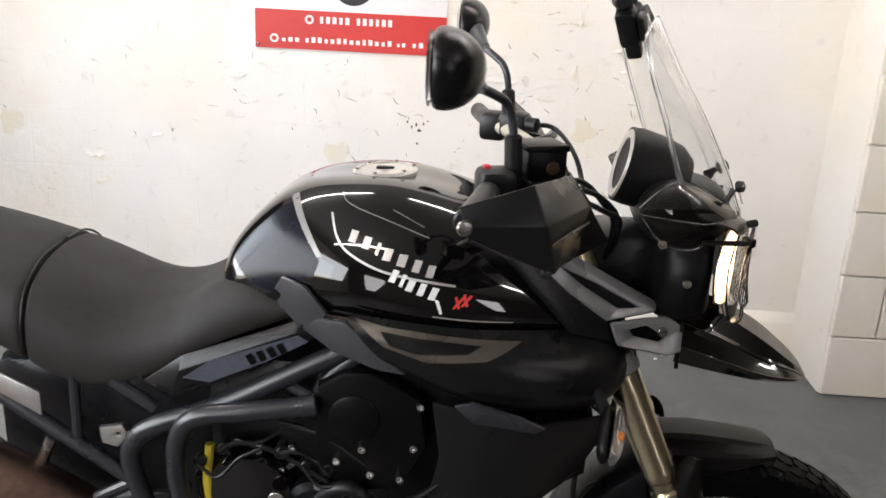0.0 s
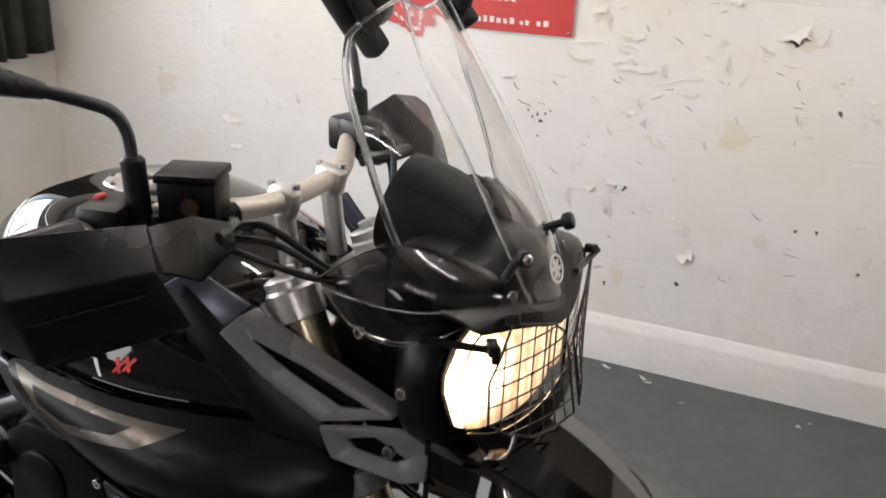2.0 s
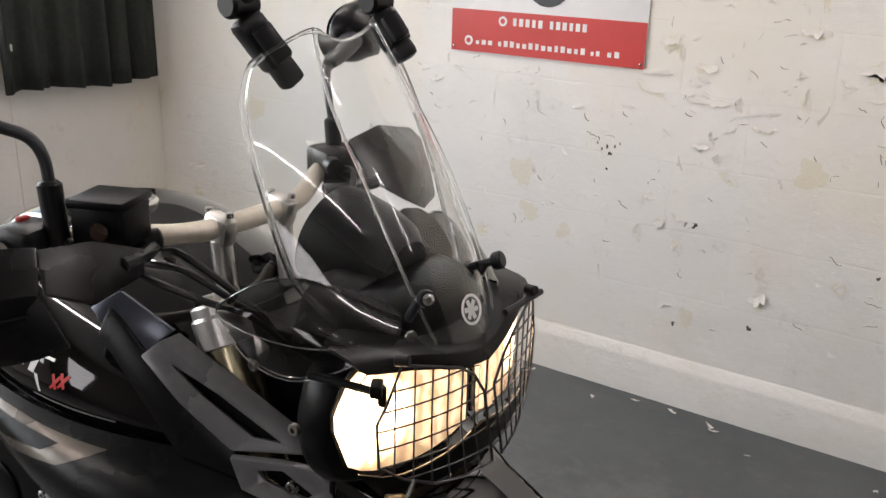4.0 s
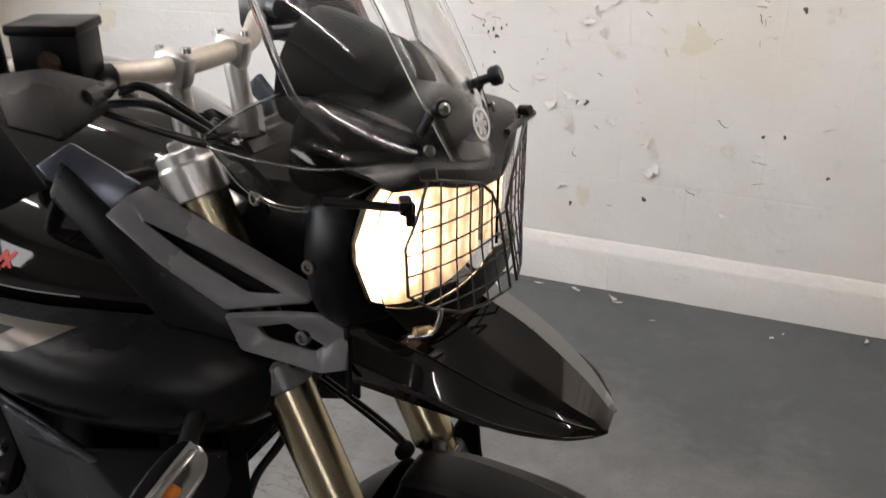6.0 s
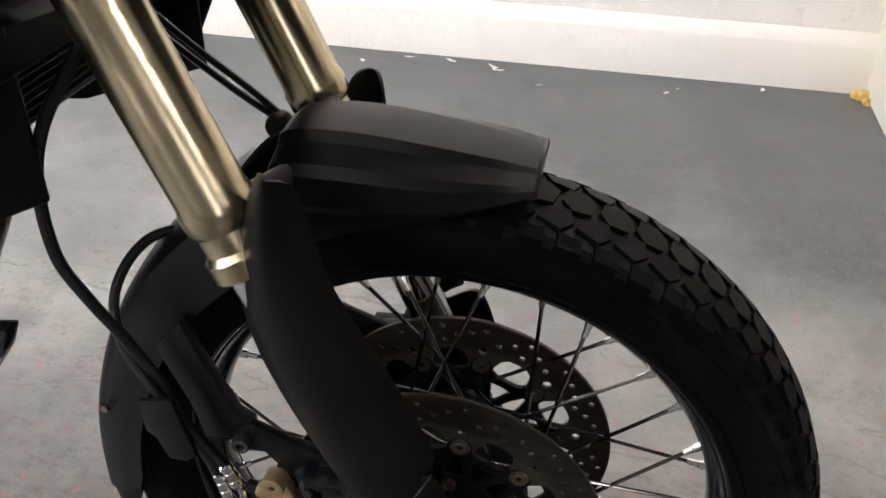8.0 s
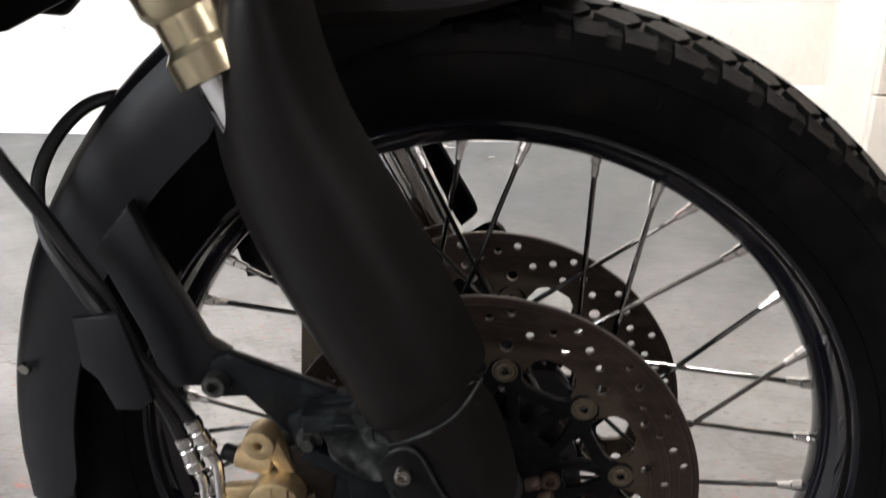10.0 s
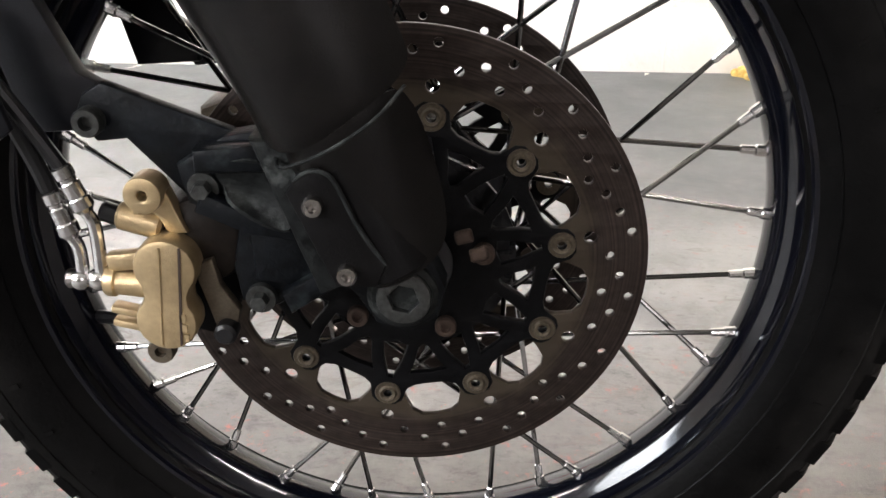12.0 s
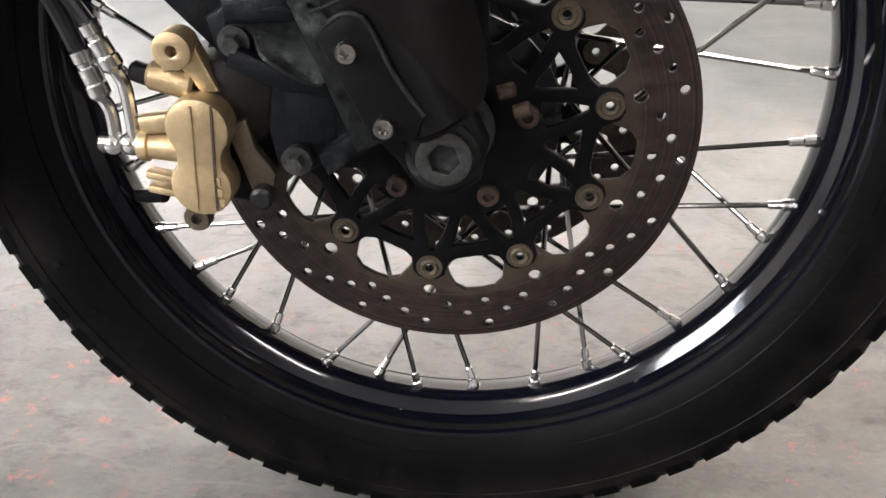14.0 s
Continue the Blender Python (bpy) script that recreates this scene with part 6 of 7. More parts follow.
# seat
S = [(-0.755, [(0, 0.95), (0.06, 0.955), (0.12, 0.980), (0.160, 0.985), (0.170, 0.972), (0.165, 0.962)]),
     (-0.830, [(0, 0.985), (0.06, 0.99), (0.120, 1.008), (0.158, 1.003), (0.174, 0.968), (0.170, 0.930)]),
     (-0.900, [(0, 0.988), (0.06, 0.991), (0.112, 0.994), (0.150, 0.976), (0.172, 0.935), (0.170, 0.900)]),
     (-0.950, [(0, 0.945), (0.07, 0.945), (0.126, 0.942), (0.160, 0.918), (0.173, 0.890), (0.170, 0.865)]),
     (-1.020, [(0, 0.930), (0.08, 0.929), (0.140, 0.918), (0.168, 0.888), (0.174, 0.856), (0.170, 0.832)]),
     (-1.080, [(0, 0.950), (0.08, 0.947), (0.142, 0.930), (0.169, 0.886), (0.174, 0.845), (0.168, 0.815)]),
     (-1.140, [(0, 0.984), (0.08, 0.980), (0.142, 0.956), (0.167, 0.902), (0.172, 0.856), (0.166, 0.824)]),
     (-1.195, [(0, 1.006), (0.08, 1.000), (0.140, 0.970), (0.165, 0.924), (0.168, 0.880), (0.160, 0.850)])]
bm = sym_loft(S, 2, True)
seat = part("seat", bm, vinyl, bike, "black vinyl rider's seat", 60)
P2 = [(-1.197, [(0, 1.008), (0.08, 1.002), (0.139, 0.971), (0.164, 0.924), (0.167, 0.880), (0.159, 0.852)]),
      (-1.30, [(0, 1.036), (0.08, 1.030), (0.132, 1.002), (0.152, 0.965), (0.155, 0.92), (0.145, 0.895)]),
      (-1.42, [(0, 1.060), (0.07, 1.054), (0.118, 1.035), (0.135, 0.995), (0.138, 0.96), (0.13, 0.935)]),
      (-1.50, [(0, 1.060), (0.05, 1.055), (0.09, 1.035), (0.105, 1.00), (0.105, 0.975), (0.09, 0.960)])]
part("pillion_seat", sym_loft(P2, 2, True), vinyl, bike, "black vinyl pillion seat", 60)

both("seat_piping", tube([(-1.196, -0.010, 1.0060), (-1.196, -0.08, 1.0005), (-1.196, -0.139, 0.9700), (-1.196, -0.1645, 0.9240), (-1.196, -0.1675, 0.8800)], 0.0022, 8), hose_rubber, bike)

# side panel under the seat
both("side_panel", facets([(-1.000, -0.176, 0.838), (-0.930, -0.184, 0.892), (-0.740, -0.184, 0.966), (-0.700, -0.186, 0.950), (-0.820, -0.190, 0.872), (-0.950, -0.186, 0.815),
                           (-0.935, -0.194, 0.868), (-0.750, -0.194, 0.945), (-0.728, -0.194, 0.934), (-0.825, -0.196, 0.882), (-0.945, -0.194, 0.835)],
                          [(0, 1, 6, 10), (1, 2, 7, 6), (2, 3, 8, 7), (3, 4, 9, 8), (4, 5, 10, 9), (5, 0, 10), (6, 7, 8, 9, 10)], 0.006), satin_black, bike)
both("panel_badge", facets([(-0.928, -0.1965, 0.858), (-0.884, -0.1965, 0.890), (-0.745, -0.1965, 0.943), (-0.728, -0.1965, 0.934), (-0.792, -0.1980, 0.897), (-0.885, -0.1975, 0.854)], [(0, 1, 2, 3, 4, 5)], 0.0008, 0.0), slate, bike, "slate grey badge panel")
for k in range(4):
    part("badge_bar", moved(box(0.010, 0.001, 0.018, (0, 0, 0)), pose(-0.818 + 0.016 * k, -0.1985, 0.899 + 0.007 * k, 0, -30, 0)), matte_black, bike)
# trim between seat and tank
both("tank_trim", facets([(-0.802, -0.150, 0.985), (-0.775, -0.178, 1.030), (-0.735, -0.196, 1.022), (-0.700, -0.205, 0.985), (-0.715, -0.200, 0.955), (-0.750, -0.186, 0.958)], [(0, 1, 2, 5), (2, 3, 4, 5)], 0.008, 0.003), trim_grey, bike)
both("teardrop_panel", facets([(-0.742, -0.188, 0.952), (-0.715, -0.205, 0.975), (-0.672, -0.222, 0.980), (-0.640, -0.232, 0.960), (-0.575, -0.232, 0.905), (-0.620, -0.222, 0.905), (-0.690, -0.208, 0.925)],
                              [(0, 1, 2, 6), (2, 3, 4, 5, 6)], 0.008, 0.003), trim_grey, bike, "graphite grey teardrop side panel")

# matt shrouds beside the radiator
rows = [[(-0.672, -0.215, 0.995), (-0.660, -0.232, 0.985), (-0.640, -0.238, 0.955), (-0.600, -0.232, 0.918), (-0.565, -0.205, 0.895)],
        [(-0.600, -0.222, 0.990), (-0.590, -0.242, 0.972), (-0.570, -0.250, 0.940), (-0.535, -0.244, 0.895), (-0.515, -0.205, 0.865)],
        [(-0.520, -0.222, 0.982), (-0.510, -0.250, 0.960), (-0.495, -0.260, 0.925), (-0.470, -0.252, 0.878), (-0.455, -0.205, 0.848)],
        [(-0.430, -0.208, 0.978), (-0.420, -0.246, 0.955), (-0.405, -0.260, 0.918), (-0.390, -0.250, 0.868), (-0.380, -0.195, 0.838)],
        [(-0.340, -0.172, 0.972), (-0.325, -0.215, 0.948), (-0.315, -0.230, 0.912), (-0.305, -0.220, 0.862), (-0.310, -0.170, 0.830)],
        [(-0.275, -0.130, 0.960), (-0.250, -0.165, 0.938), (-0.240, -0.180, 0.905), (-0.240, -0.172, 0.862), (-0.262, -0.130, 0.832)],
        [(-0.245, -0.070, 0.950), (-0.226, -0.095, 0.928), (-0.220, -0.110, 0.900), (-0.226, -0.105, 0.862), (-0.250, -0.070, 0.838)]]
bm = sheet(rows, 0.005, 2)
shroud_tree = BVHTree.FromBMesh(bm)
shroud, shroud_l = both("radiator_shroud", bm, satin_black, bike, "matt black bulged radiator shroud")
for s, ob in ((-1, shroud), (1, shroud_l)):
    if s < 0:
        decal("shroud_inlay", [(-0.655, 0.990), (-0.610, 0.982), (-0.50, 0.972), (-0.405, 0.966), (-0.455, 0.945), (-0.545, 0.938), (-0.610, 0.955)], shroud_tree, silver_panel, ob, s, 4)
        decal("shroud_slot", [(-0.615, 0.976), (-0.560, 0.970), (-0.465, 0.963), (-0.485, 0.953), (-0.560, 0.949), (-0.600, 0.958)], shroud_tree, matte_black, ob, s, 3, 0.0016)
both("air_scoop", facets([(-0.500, -0.240, 0.868), (-0.470, -0.258, 0.885), (-0.400, -0.262, 0.868), (-0.362, -0.258, 0.850), (-0.380, -0.250, 0.838), (-0.470, -0.246, 0.845)], [(0, 1, 2, 5), (2, 3, 4, 5)], 0.006, 0.002), tube_black, bike, "satin black scoop edge")
both("lower_shroud", facets([(-0.535, -0.225, 0.860), (-0.400, -0.245, 0.838), (-0.258, -0.195, 0.842), (-0.268, -0.182, 0.790), (-0.380, -0.225, 0.770), (-0.520, -0.220, 0.765), (-0.540, -0.200, 0.650), (-0.400, -0.200, 0.640), (-0.300, -0.172, 0.720)],
                            [(0, 1, 4, 5), (1, 2, 3, 4), (5, 4, 7, 6), (4, 3, 8, 7)], 0.008, 0.004), satin_black, bike, "matt black lower fairing panel")
both("inner_fairing", facets([(-0.600, -0.165, 0.900), (-0.450, -0.185, 0.905), (-0.280, -0.135, 0.900), (-0.280, -0.135, 0.700), (-0.450, -0.180, 0.630), (-0.600, -0.165, 0.620)], [(0, 1, 4, 5), (1, 2, 3, 4)], 0.006, 0.002), matte_black, bike)
part("radiator", box(0.05, 0.34, 0.20, (-0.345, 0, 0.83), 0.006), engine_black, bike)
part("radiator_core", moved(plate([(-0.15, -0.09), (0.15, -0.09), (0.15, 0.09), (-0.15, 0.09)], [], 0.006, 0.001), pose(-0.316, 0, 0.83, 0, 0, 90)), dull_black, bike)
for k in range(9):
    part("fin", box(0.003, 0.29, 0.0012, (-0.3115, 0, 0.744 + 0.0062 * k)), engine_black, bike)
part("radiator_cowl", moved(box(0.012, 0.32, 0.16, (0, 0, 0), 0.005), pose(-0.300, 0, 0.875, 0, -14, 0)), matte_black, bike)
part("belly_pan", box(0.24, 0.26, 0.05, (-0.74, 0, 0.40), 0.015), engine_black, bike)
for y in (-0.10, 0.0, 0.10):
    part("header_pipe", tube([(-0.56, y, 0.80), (-0.52, y, 0.74), (-0.51, y, 0.66), (-0.53, y * 0.8, 0.56), (-0.58, y * 0.6, 0.46), (-0.66, y * 0.4, 0.42)], 0.021, 14), exhaust, bike, "dark exhaust header pipe")
part("coolant_hose", tube([(-0.345, -0.115, 0.80), (-0.338, -0.118, 0.74), (-0.345, -0.12, 0.70), (-0.370, -0.12, 0.65), (-0.41, -0.11, 0.60), (-0.50, -0.10, 0.58)], 0.024, 14), hose_rubber, bike, "black coolant hose")
part("bash_plate", facets([(-0.352, -0.135, 0.568), (-0.360, -0.140, 0.545), (-0.415, -0.145, 0.470), (-0.560, -0.145, 0.42), (-0.560, -0.145, 0.47), (-0.420, -0.140, 0.56)], [(0, 1, 2, 3, 4, 5)], 0.020, 0.004), engine_black, bike)
part("frame_lug", moved(plate([(-1.075, 0.745), (-1.040, 0.752), (-1.032, 0.738), (-1.050, 0.716), (-1.072, 0.722)], [circle(0.006, 14, -1.046, 0.738)], 0.012, 0.003), pose(0, -0.172, 0)), raw_alu, bike, "pale alloy frame lug")
part("airbox", box(0.42, 0.22, 0.26, (-1.08, 0, 0.70), 0.03), engine_black, bike)

# indicators: clear lenses facing forwards at the fairing's sides
for s in (-1, 1):
    a, b = Vector((-0.262, s * 0.228, 0.872)), Vector((-0.278, s * 0.312, 0.832))
    d = (b - a).normalized()
    out = Vector((0.95, s * 0.15, 0.0))
    out = (out - d * out.dot(d)).normalized()
    up = d.cross(out)
    up = up if up.z > 0 else -up
    size = (b - a).length

    def shell(stations):
        """Half-round sections along the lens: (along, outwards from, outwards to, half height)."""
        rings = []
        for u, o0, o1, hh in stations:
            c = a + d * size * u
            rings.append([c + up * hh * math.cos(t) + out * (o0 + (o1 - o0) * (0.5 + 0.5 * math.sin(t))) for t in [2 * math.pi * k / 12 for k in range(12)]])
        return loft(rings, 1)

    ind = part("indicator", shell([(0.0, -0.012, 0.0, 0.010), (0.1, -0.018, 0.001, 0.022), (0.5, -0.020, 0.001, 0.025), (0.9, -0.018, 0.001, 0.022), (1.0, -0.012, 0.0, 0.012)]), matte_black, bike, "indicator with a long clear lens")
    lens = part("indicator_lens", shell([(0.0, 0.0, 0.006, 0.009), (0.08, 0.0, 0.018, 0.020), (0.5, 0.0, 0.024, 0.023), (0.92, 0.0, 0.018, 0.020), (1.0, 0.0, 0.006, 0.011)]), lens_milky, ind, "clear indicator lens")
    lens.visible_shadow = False
    part("indicator_bowl", shell([(0.03, 0.0005, 0.003, 0.008), (0.1, 0.0005, 0.004, 0.0185), (0.5, 0.0005, 0.005, 0.0215), (0.9, 0.0005, 0.004, 0.0185), (0.97, 0.0005, 0.003, 0.010)]), reflector_silver, ind, "bright reflector bowl")
    part("indicator_bulb", rod(a + d * size * 0.45 + out * 0.006, a + d * size * 0.60 + out * 0.006, 0.005, 14, 0.002), amber, ind, "amber bulb")
    part("indicator_reflector", facets([a + d * size * 0.05 + up * 0.020 + out * 0.003, a + d * size * 0.95 + up * 0.020 + out * 0.003, a + d * size * 0.95 + up * 0.012 + out * 0.010, a + d * size * 0.05 + up * 0.012 + out * 0.010], [(0, 1, 2, 3)], 0.001, 0), reflector_silver, ind, "bright reflector strip")
    part("indicator_stem", rod(a - d * 0.03 - out * 0.03, a + d * size * 0.12 - out * 0.010, 0.010, 12), hose_rubber, ind)

# grey wings beside the headlamp
wing = [(-0.362, -0.138, 1.096), (-0.371, -0.159, 1.091), (-0.386, -0.176, 1.074), (-0.335, -0.170, 1.030), (-0.274, -0.153, 0.982), (-0.196, -0.124, 0.992), (-0.190, -0.104, 1.000),
        (-0.352, -0.161, 1.067), (-0.298, -0.146, 1.041), (-0.222, -0.128, 0.9985), (-0.256, -0.136, 0.998), (-0.314, -0.152, 1.036)]
both("wing_upper", facets(wing, [(0, 1, 5, 6), (1, 2, 7), (1, 7, 8, 9, 5), (2, 3, 11, 7), (3, 4, 10, 11), (4, 5, 9, 10)], 0.010, 0.0022), wing_grey, bike, "graphite grey upper wing of the fairing")
both("wing_slot", facets([(-0.362, -0.150, 1.070), (-0.298, -0.137, 1.046), (-0.212, -0.118, 0.999), (-0.256, -0.130, 0.990), (-0.320, -0.146, 1.026)], [(0, 1, 2, 3, 4)], 0.002, 0), matte_black, bike)
wing = [(-0.272, -0.153, 0.980), (-0.215, -0.134, 0.985), (-0.175, -0.122, 0.985), (-0.152, -0.114, 0.966), (-0.152, -0.124, 0.926), (-0.176, -0.135, 0.922), (-0.256, -0.154, 0.942),
        (-0.243, -0.140, 0.968), (-0.213, -0.130, 0.9745), (-0.178, -0.119, 0.948), (-0.188, -0.123, 0.939), (-0.234, -0.138, 0.953)]
both("wing_lower", facets(wing, [(0, 1, 8, 7), (1, 2, 3, 9, 8), (3, 4, 5, 10, 9), (5, 6, 11, 10), (6, 0, 7, 11)], 0.010, 0.0022), wing_grey, bike, "graphite grey lower wing of the fairing")
both("wing_slot", facets([(-0.250, -0.132, 0.966), (-0.210, -0.120, 0.978), (-0.170, -0.108, 0.946), (-0.186, -0.114, 0.932), (-0.240, -0.130, 0.948)], [(0, 1, 2, 3, 4)], 0.002, 0), matte_black, bike)
both("wing_tail", facets([(-0.455, -0.185, 1.118), (-0.424, -0.166, 1.140), (-0.366, -0.142, 1.098), (-0.388, -0.168, 1.072), (-0.440, -0.186, 1.106)], [(0, 1, 2, 3, 4)], 0.010, 0.003), slate, bike, "slate grey tail of the fairing wing")
both("wing_web", facets([(-0.440, -0.190, 1.090), (-0.432, -0.176, 1.125), (-0.385, -0.172, 1.080), (-0.335, -0.165, 1.030), (-0.272, -0.148, 0.985), (-0.258, -0.150, 0.945), (-0.330, -0.180, 0.968)], [(0, 1, 2, 3, 4, 5, 6)], 0.010, 0.004), satin_black, bike)
both("bolt", moved(hex_bolt(0.0075, 0.006), pose(-0.187, -0.147, 0.968)), bolt_steel, bike)
both("bolt", moved(hex_bolt(0.0065, 0.006), pose(-0.165, -0.164, 1.055)), bolt_steel, bike)
part("nose_frame", box(0.16, 0.13, 0.13, (-0.26, 0, 1.03), 0.02), engine_black, bike)

# engine and frame
part("engine_block", moved(box(0.36, 0.30, 0.40, (0, 0, 0), 0.03), pose(-0.73, 0, 0.68, 0, 0, 0)), engine_black, bike, "black three-cylinder engine")
cyl = box(0.26, 0.34, 0.16, (0, 0, 0), 0.02)
part("cylinder_head", moved(cyl, pose(-0.56, 0, 0.86, 0, 20, 0)), engine_black, bike)
both("cover", moved(plate([(-0.705, 0.862), (-0.672, 0.884), (-0.632, 0.886), (-0.560, 0.848), (-0.548, 0.772), (-0.585, 0.700), (-0.665, 0.690), (-0.712, 0.740)], [], 0.03, 0.008), pose(0, -0.195, 0)), matte_black, bike, "black ribbed engine side cover")
both("cover_disc", moved(lathe([(0.035, -0.006), (0.040, -0.003), (0.040, 0.0)], 32), pose(-0.655, -0.210, 0.815)), matte_black, bike)
for x, z in ((-0.641, 0.764), (-0.681, 0.740), (-0.627, 0.720), (-0.560, 0.772), (-0.552, 0.845), (-0.751, 0.760), (-0.711, 0.692), (-0.58, 0.715)):
    part("bolt", moved(hex_bolt(0.0065, 0.007), pose(x, -0.211, z)), chrome, bike)
part("clutch_cover", moved(lathe([(0.085, 0), (0.085, -0.02), (0.075, -0.032), (0.03, -0.038)], 40), pose(-0.83, -0.165, 0.645)), gloss_black, bike, "round black clutch cover")
part("cover_rim", moved(lathe([(0.095, 0), (0.095, -0.008), (0.088, -0.012)], 40), pose(-0.83, -0.163, 0.645)), dull_black, bike)
for k in range(9):
    a = radians(40 * k)
    part("bolt", moved(hex_bolt(0.006, 0.007), pose(-0.83 + 0.09 * math.cos(a), -0.172, 0.645 + 0.09 * math.sin(a))), bolt_steel, bike)
part("water_pump", moved(lathe([(0.040, 0), (0.040, -0.025), (0.030, -0.035), (0.012, -0.038)], 32), pose(-0.72, -0.185, 0.655)), dull_black, bike)
part("pump_hose", tube([(-0.72, -0.21, 0.66), (-0.66, -0.225, 0.70), (-0.60, -0.22, 0.655), (-0.52, -0.19, 0.66), (-0.42, -0.15, 0.64)], 0.013, 12), hose_rubber, bike)
both("frame_rail", tube([(-0.52, -0.150, 0.975), (-0.684, -0.182, 0.911), (-0.86, -0.188, 0.815), (-0.975, -0.190, 0.768), (-1.015, -0.190, 0.735), (-1.022, -0.188, 0.69), (-1.00, -0.185, 0.60)], 0.0165, 14), tube_black, bike, "satin black frame tube")
both("engine_bar", tube([(-0.735, -0.215, 0.832), (-0.82, -0.225, 0.822), (-0.895, -0.225, 0.808), (-0.928, -0.225, 0.772), (-0.935, -0.222, 0.70), (-0.925, -0.21, 0.60)], 0.0155, 14), tube_black, bike, "black engine crash bar")
both("bar_end", rod((-0.738, -0.216, 0.832), (-0.712, -0.212, 0.836), 0.0175, 16, 0.003), tube_black, bike)
both("frame_brace", tube([(-0.63, -0.175, 0.925), (-0.665, -0.180, 0.900), (-0.700, -0.180, 0.865), (-0.715, -0.178, 0.835)], 0.0145, 12), tube_black, bike)
both("frame_brace", rod((-0.79, -0.182, 0.868), (-0.715, -0.190, 0.832), 0.010, 10), tube_black, bike)
both("subframe", rod((-0.985, -0.165, 0.785), (-1.055, -0.165, 0.83), 0.011, 10), tube_black, bike)
both("subframe", rod((-1.025, -0.170, 0.648), (-1.50, -0.150, 0.95), 0.0135, 12), tube_black, bike)
both("subframe", rod((-1.12, -0.165, 0.72), (-1.12, -0.16, 0.85), 0.009, 10), tube_black, bike)
both("foot_hanger", rod((-1.16, -0.172, 0.72), (-1.25, -0.175, 0.52), 0.010, 10), bolt_steel, bike)
both("foot_hanger", rod((-1.03, -0.172, 0.645), (-1.22, -0.175, 0.54), 0.011, 10), tube_black, bike)
part("side_plate", facets([(-1.241, -0.176, 0.799), (-1.237, -0.176, 0.834), (-1.171, -0.178, 0.804), (-1.171, -0.178, 0.762)], [(0, 1, 2, 3)], 0.004, 0.001), raw_alu, bike)
part("silencer", tube([(-1.05, -0.16, 0.50), (-1.20, -0.19, 0.62), (-1.45, -0.21, 0.74), (-1.62, -0.215, 0.80)], 0.058, 24), exhaust, bike, "heat-tinted steel silencer")
part("tail", sym_loft([(-1.15, [(0, 0.88), (0.13, 0.87), (0.14, 0.80), (0, 0.78)]), (-1.45, [(0, 0.97), (0.11, 0.96), (0.11, 0.92), (0, 0.90)]), (-1.66, [(0, 1.02), (0.06, 1.01), (0.06, 0.99), (0, 0.98)])], 2), matte_black, bike)
part("sump_hose", tube([(-0.89, -0.19, 0.74), (-0.895, -0.195, 0.68), (-0.89, -0.19, 0.60)], 0.008, 8), mat("yellow_lead", (0.55, 0.45, 0.03), 0.5, 0, 0.1, 50), bike, "yellow lead")
for pts in ([(-0.78, -0.19, 0.79), (-0.70, -0.205, 0.775), (-0.62, -0.205, 0.72)], [(-0.85, -0.19, 0.75), (-0.78, -0.2, 0.74), (-0.70, -0.21, 0.70), (-0.66, -0.21, 0.66)], [(-0.50, -0.20, 0.72), (-0.56, -0.215, 0.68), (-0.64, -0.215, 0.665)]):
    part("wiring", tube(pts, 0.005, 8), hose_rubber, bike)
# plugs, leads and clips on the engine's side
for x, z, r in ((-0.772, 0.742, 0.011), (-0.735, 0.722, 0.009), (-0.700, 0.716, 0.010), (-0.868, 0.742, 0.010), (-0.905, 0.715, 0.009)):
    part("plug", join(rod((x, -0.182, z), (x + 0.006, -0.214, z + 0.004), r, 14, 0.002), rod((x, -0.20, z), (x + 0.003, -0.203, z + 0.001), r * 1.25, 14)), hose_rubber, bike)
for pts in ([(-0.772, -0.212, 0.746), (-0.745, -0.226, 0.758), (-0.715, -0.224, 0.745), (-0.690, -0.222, 0.716)], [(-0.735, -0.214, 0.724), (-0.705, -0.226, 0.70), (-0.665, -0.226, 0.705), (-0.62, -0.222, 0.69)], [(-0.905, -0.214, 0.717), (-0.87, -0.222, 0.70), (-0.835, -0.218, 0.735), (-0.80, -0.214, 0.752)], [(-0.868, -0.214, 0.744), (-0.84, -0.224, 0.765), (-0.80, -0.224, 0.77), (-0.765, -0.216, 0.79)]):
    part("wiring", tube(pts, 0.0032, 8), hose_rubber, bike)
for x, z in ((-0.724, 0.687), (-0.775, 0.70), (-0.81, 0.735), (-0.845, 0.715), (-0.655, 0.682), (-0.93, 0.66)):
    part("bolt", moved(hex_bolt(0.0055, 0.007), pose(x, -0.186, z)), chrome, bike)
for x, z, r in ((-0.72, 0.655, 0.020), (-0.775, 0.668, 0.013)):
    part("hose_clip", moved(lathe([(r, -0.004), (r + 0.001, -0.003), (r + 0.001, 0.003), (r, 0.004)], 20), pose(x, -0.224, z)), chrome, bike)
# rear wheel behind, and the stand that holds the bike up
RX = Vector((-1.57, 0, 0.318))
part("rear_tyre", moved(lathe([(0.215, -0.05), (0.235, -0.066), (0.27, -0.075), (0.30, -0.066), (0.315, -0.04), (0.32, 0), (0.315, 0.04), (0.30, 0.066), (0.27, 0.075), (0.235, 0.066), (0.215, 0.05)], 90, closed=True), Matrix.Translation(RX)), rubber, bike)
part("rear_rim", moved(lathe([(0.20, -0.045), (0.222, -0.055), (0.226, -0.050), (0.21, 0.0), (0.226, 0.050), (0.222, 0.055), (0.20, 0.045), (0.195, 0)], 90, closed=True), Matrix.Translation(RX)), rim_black, bike)
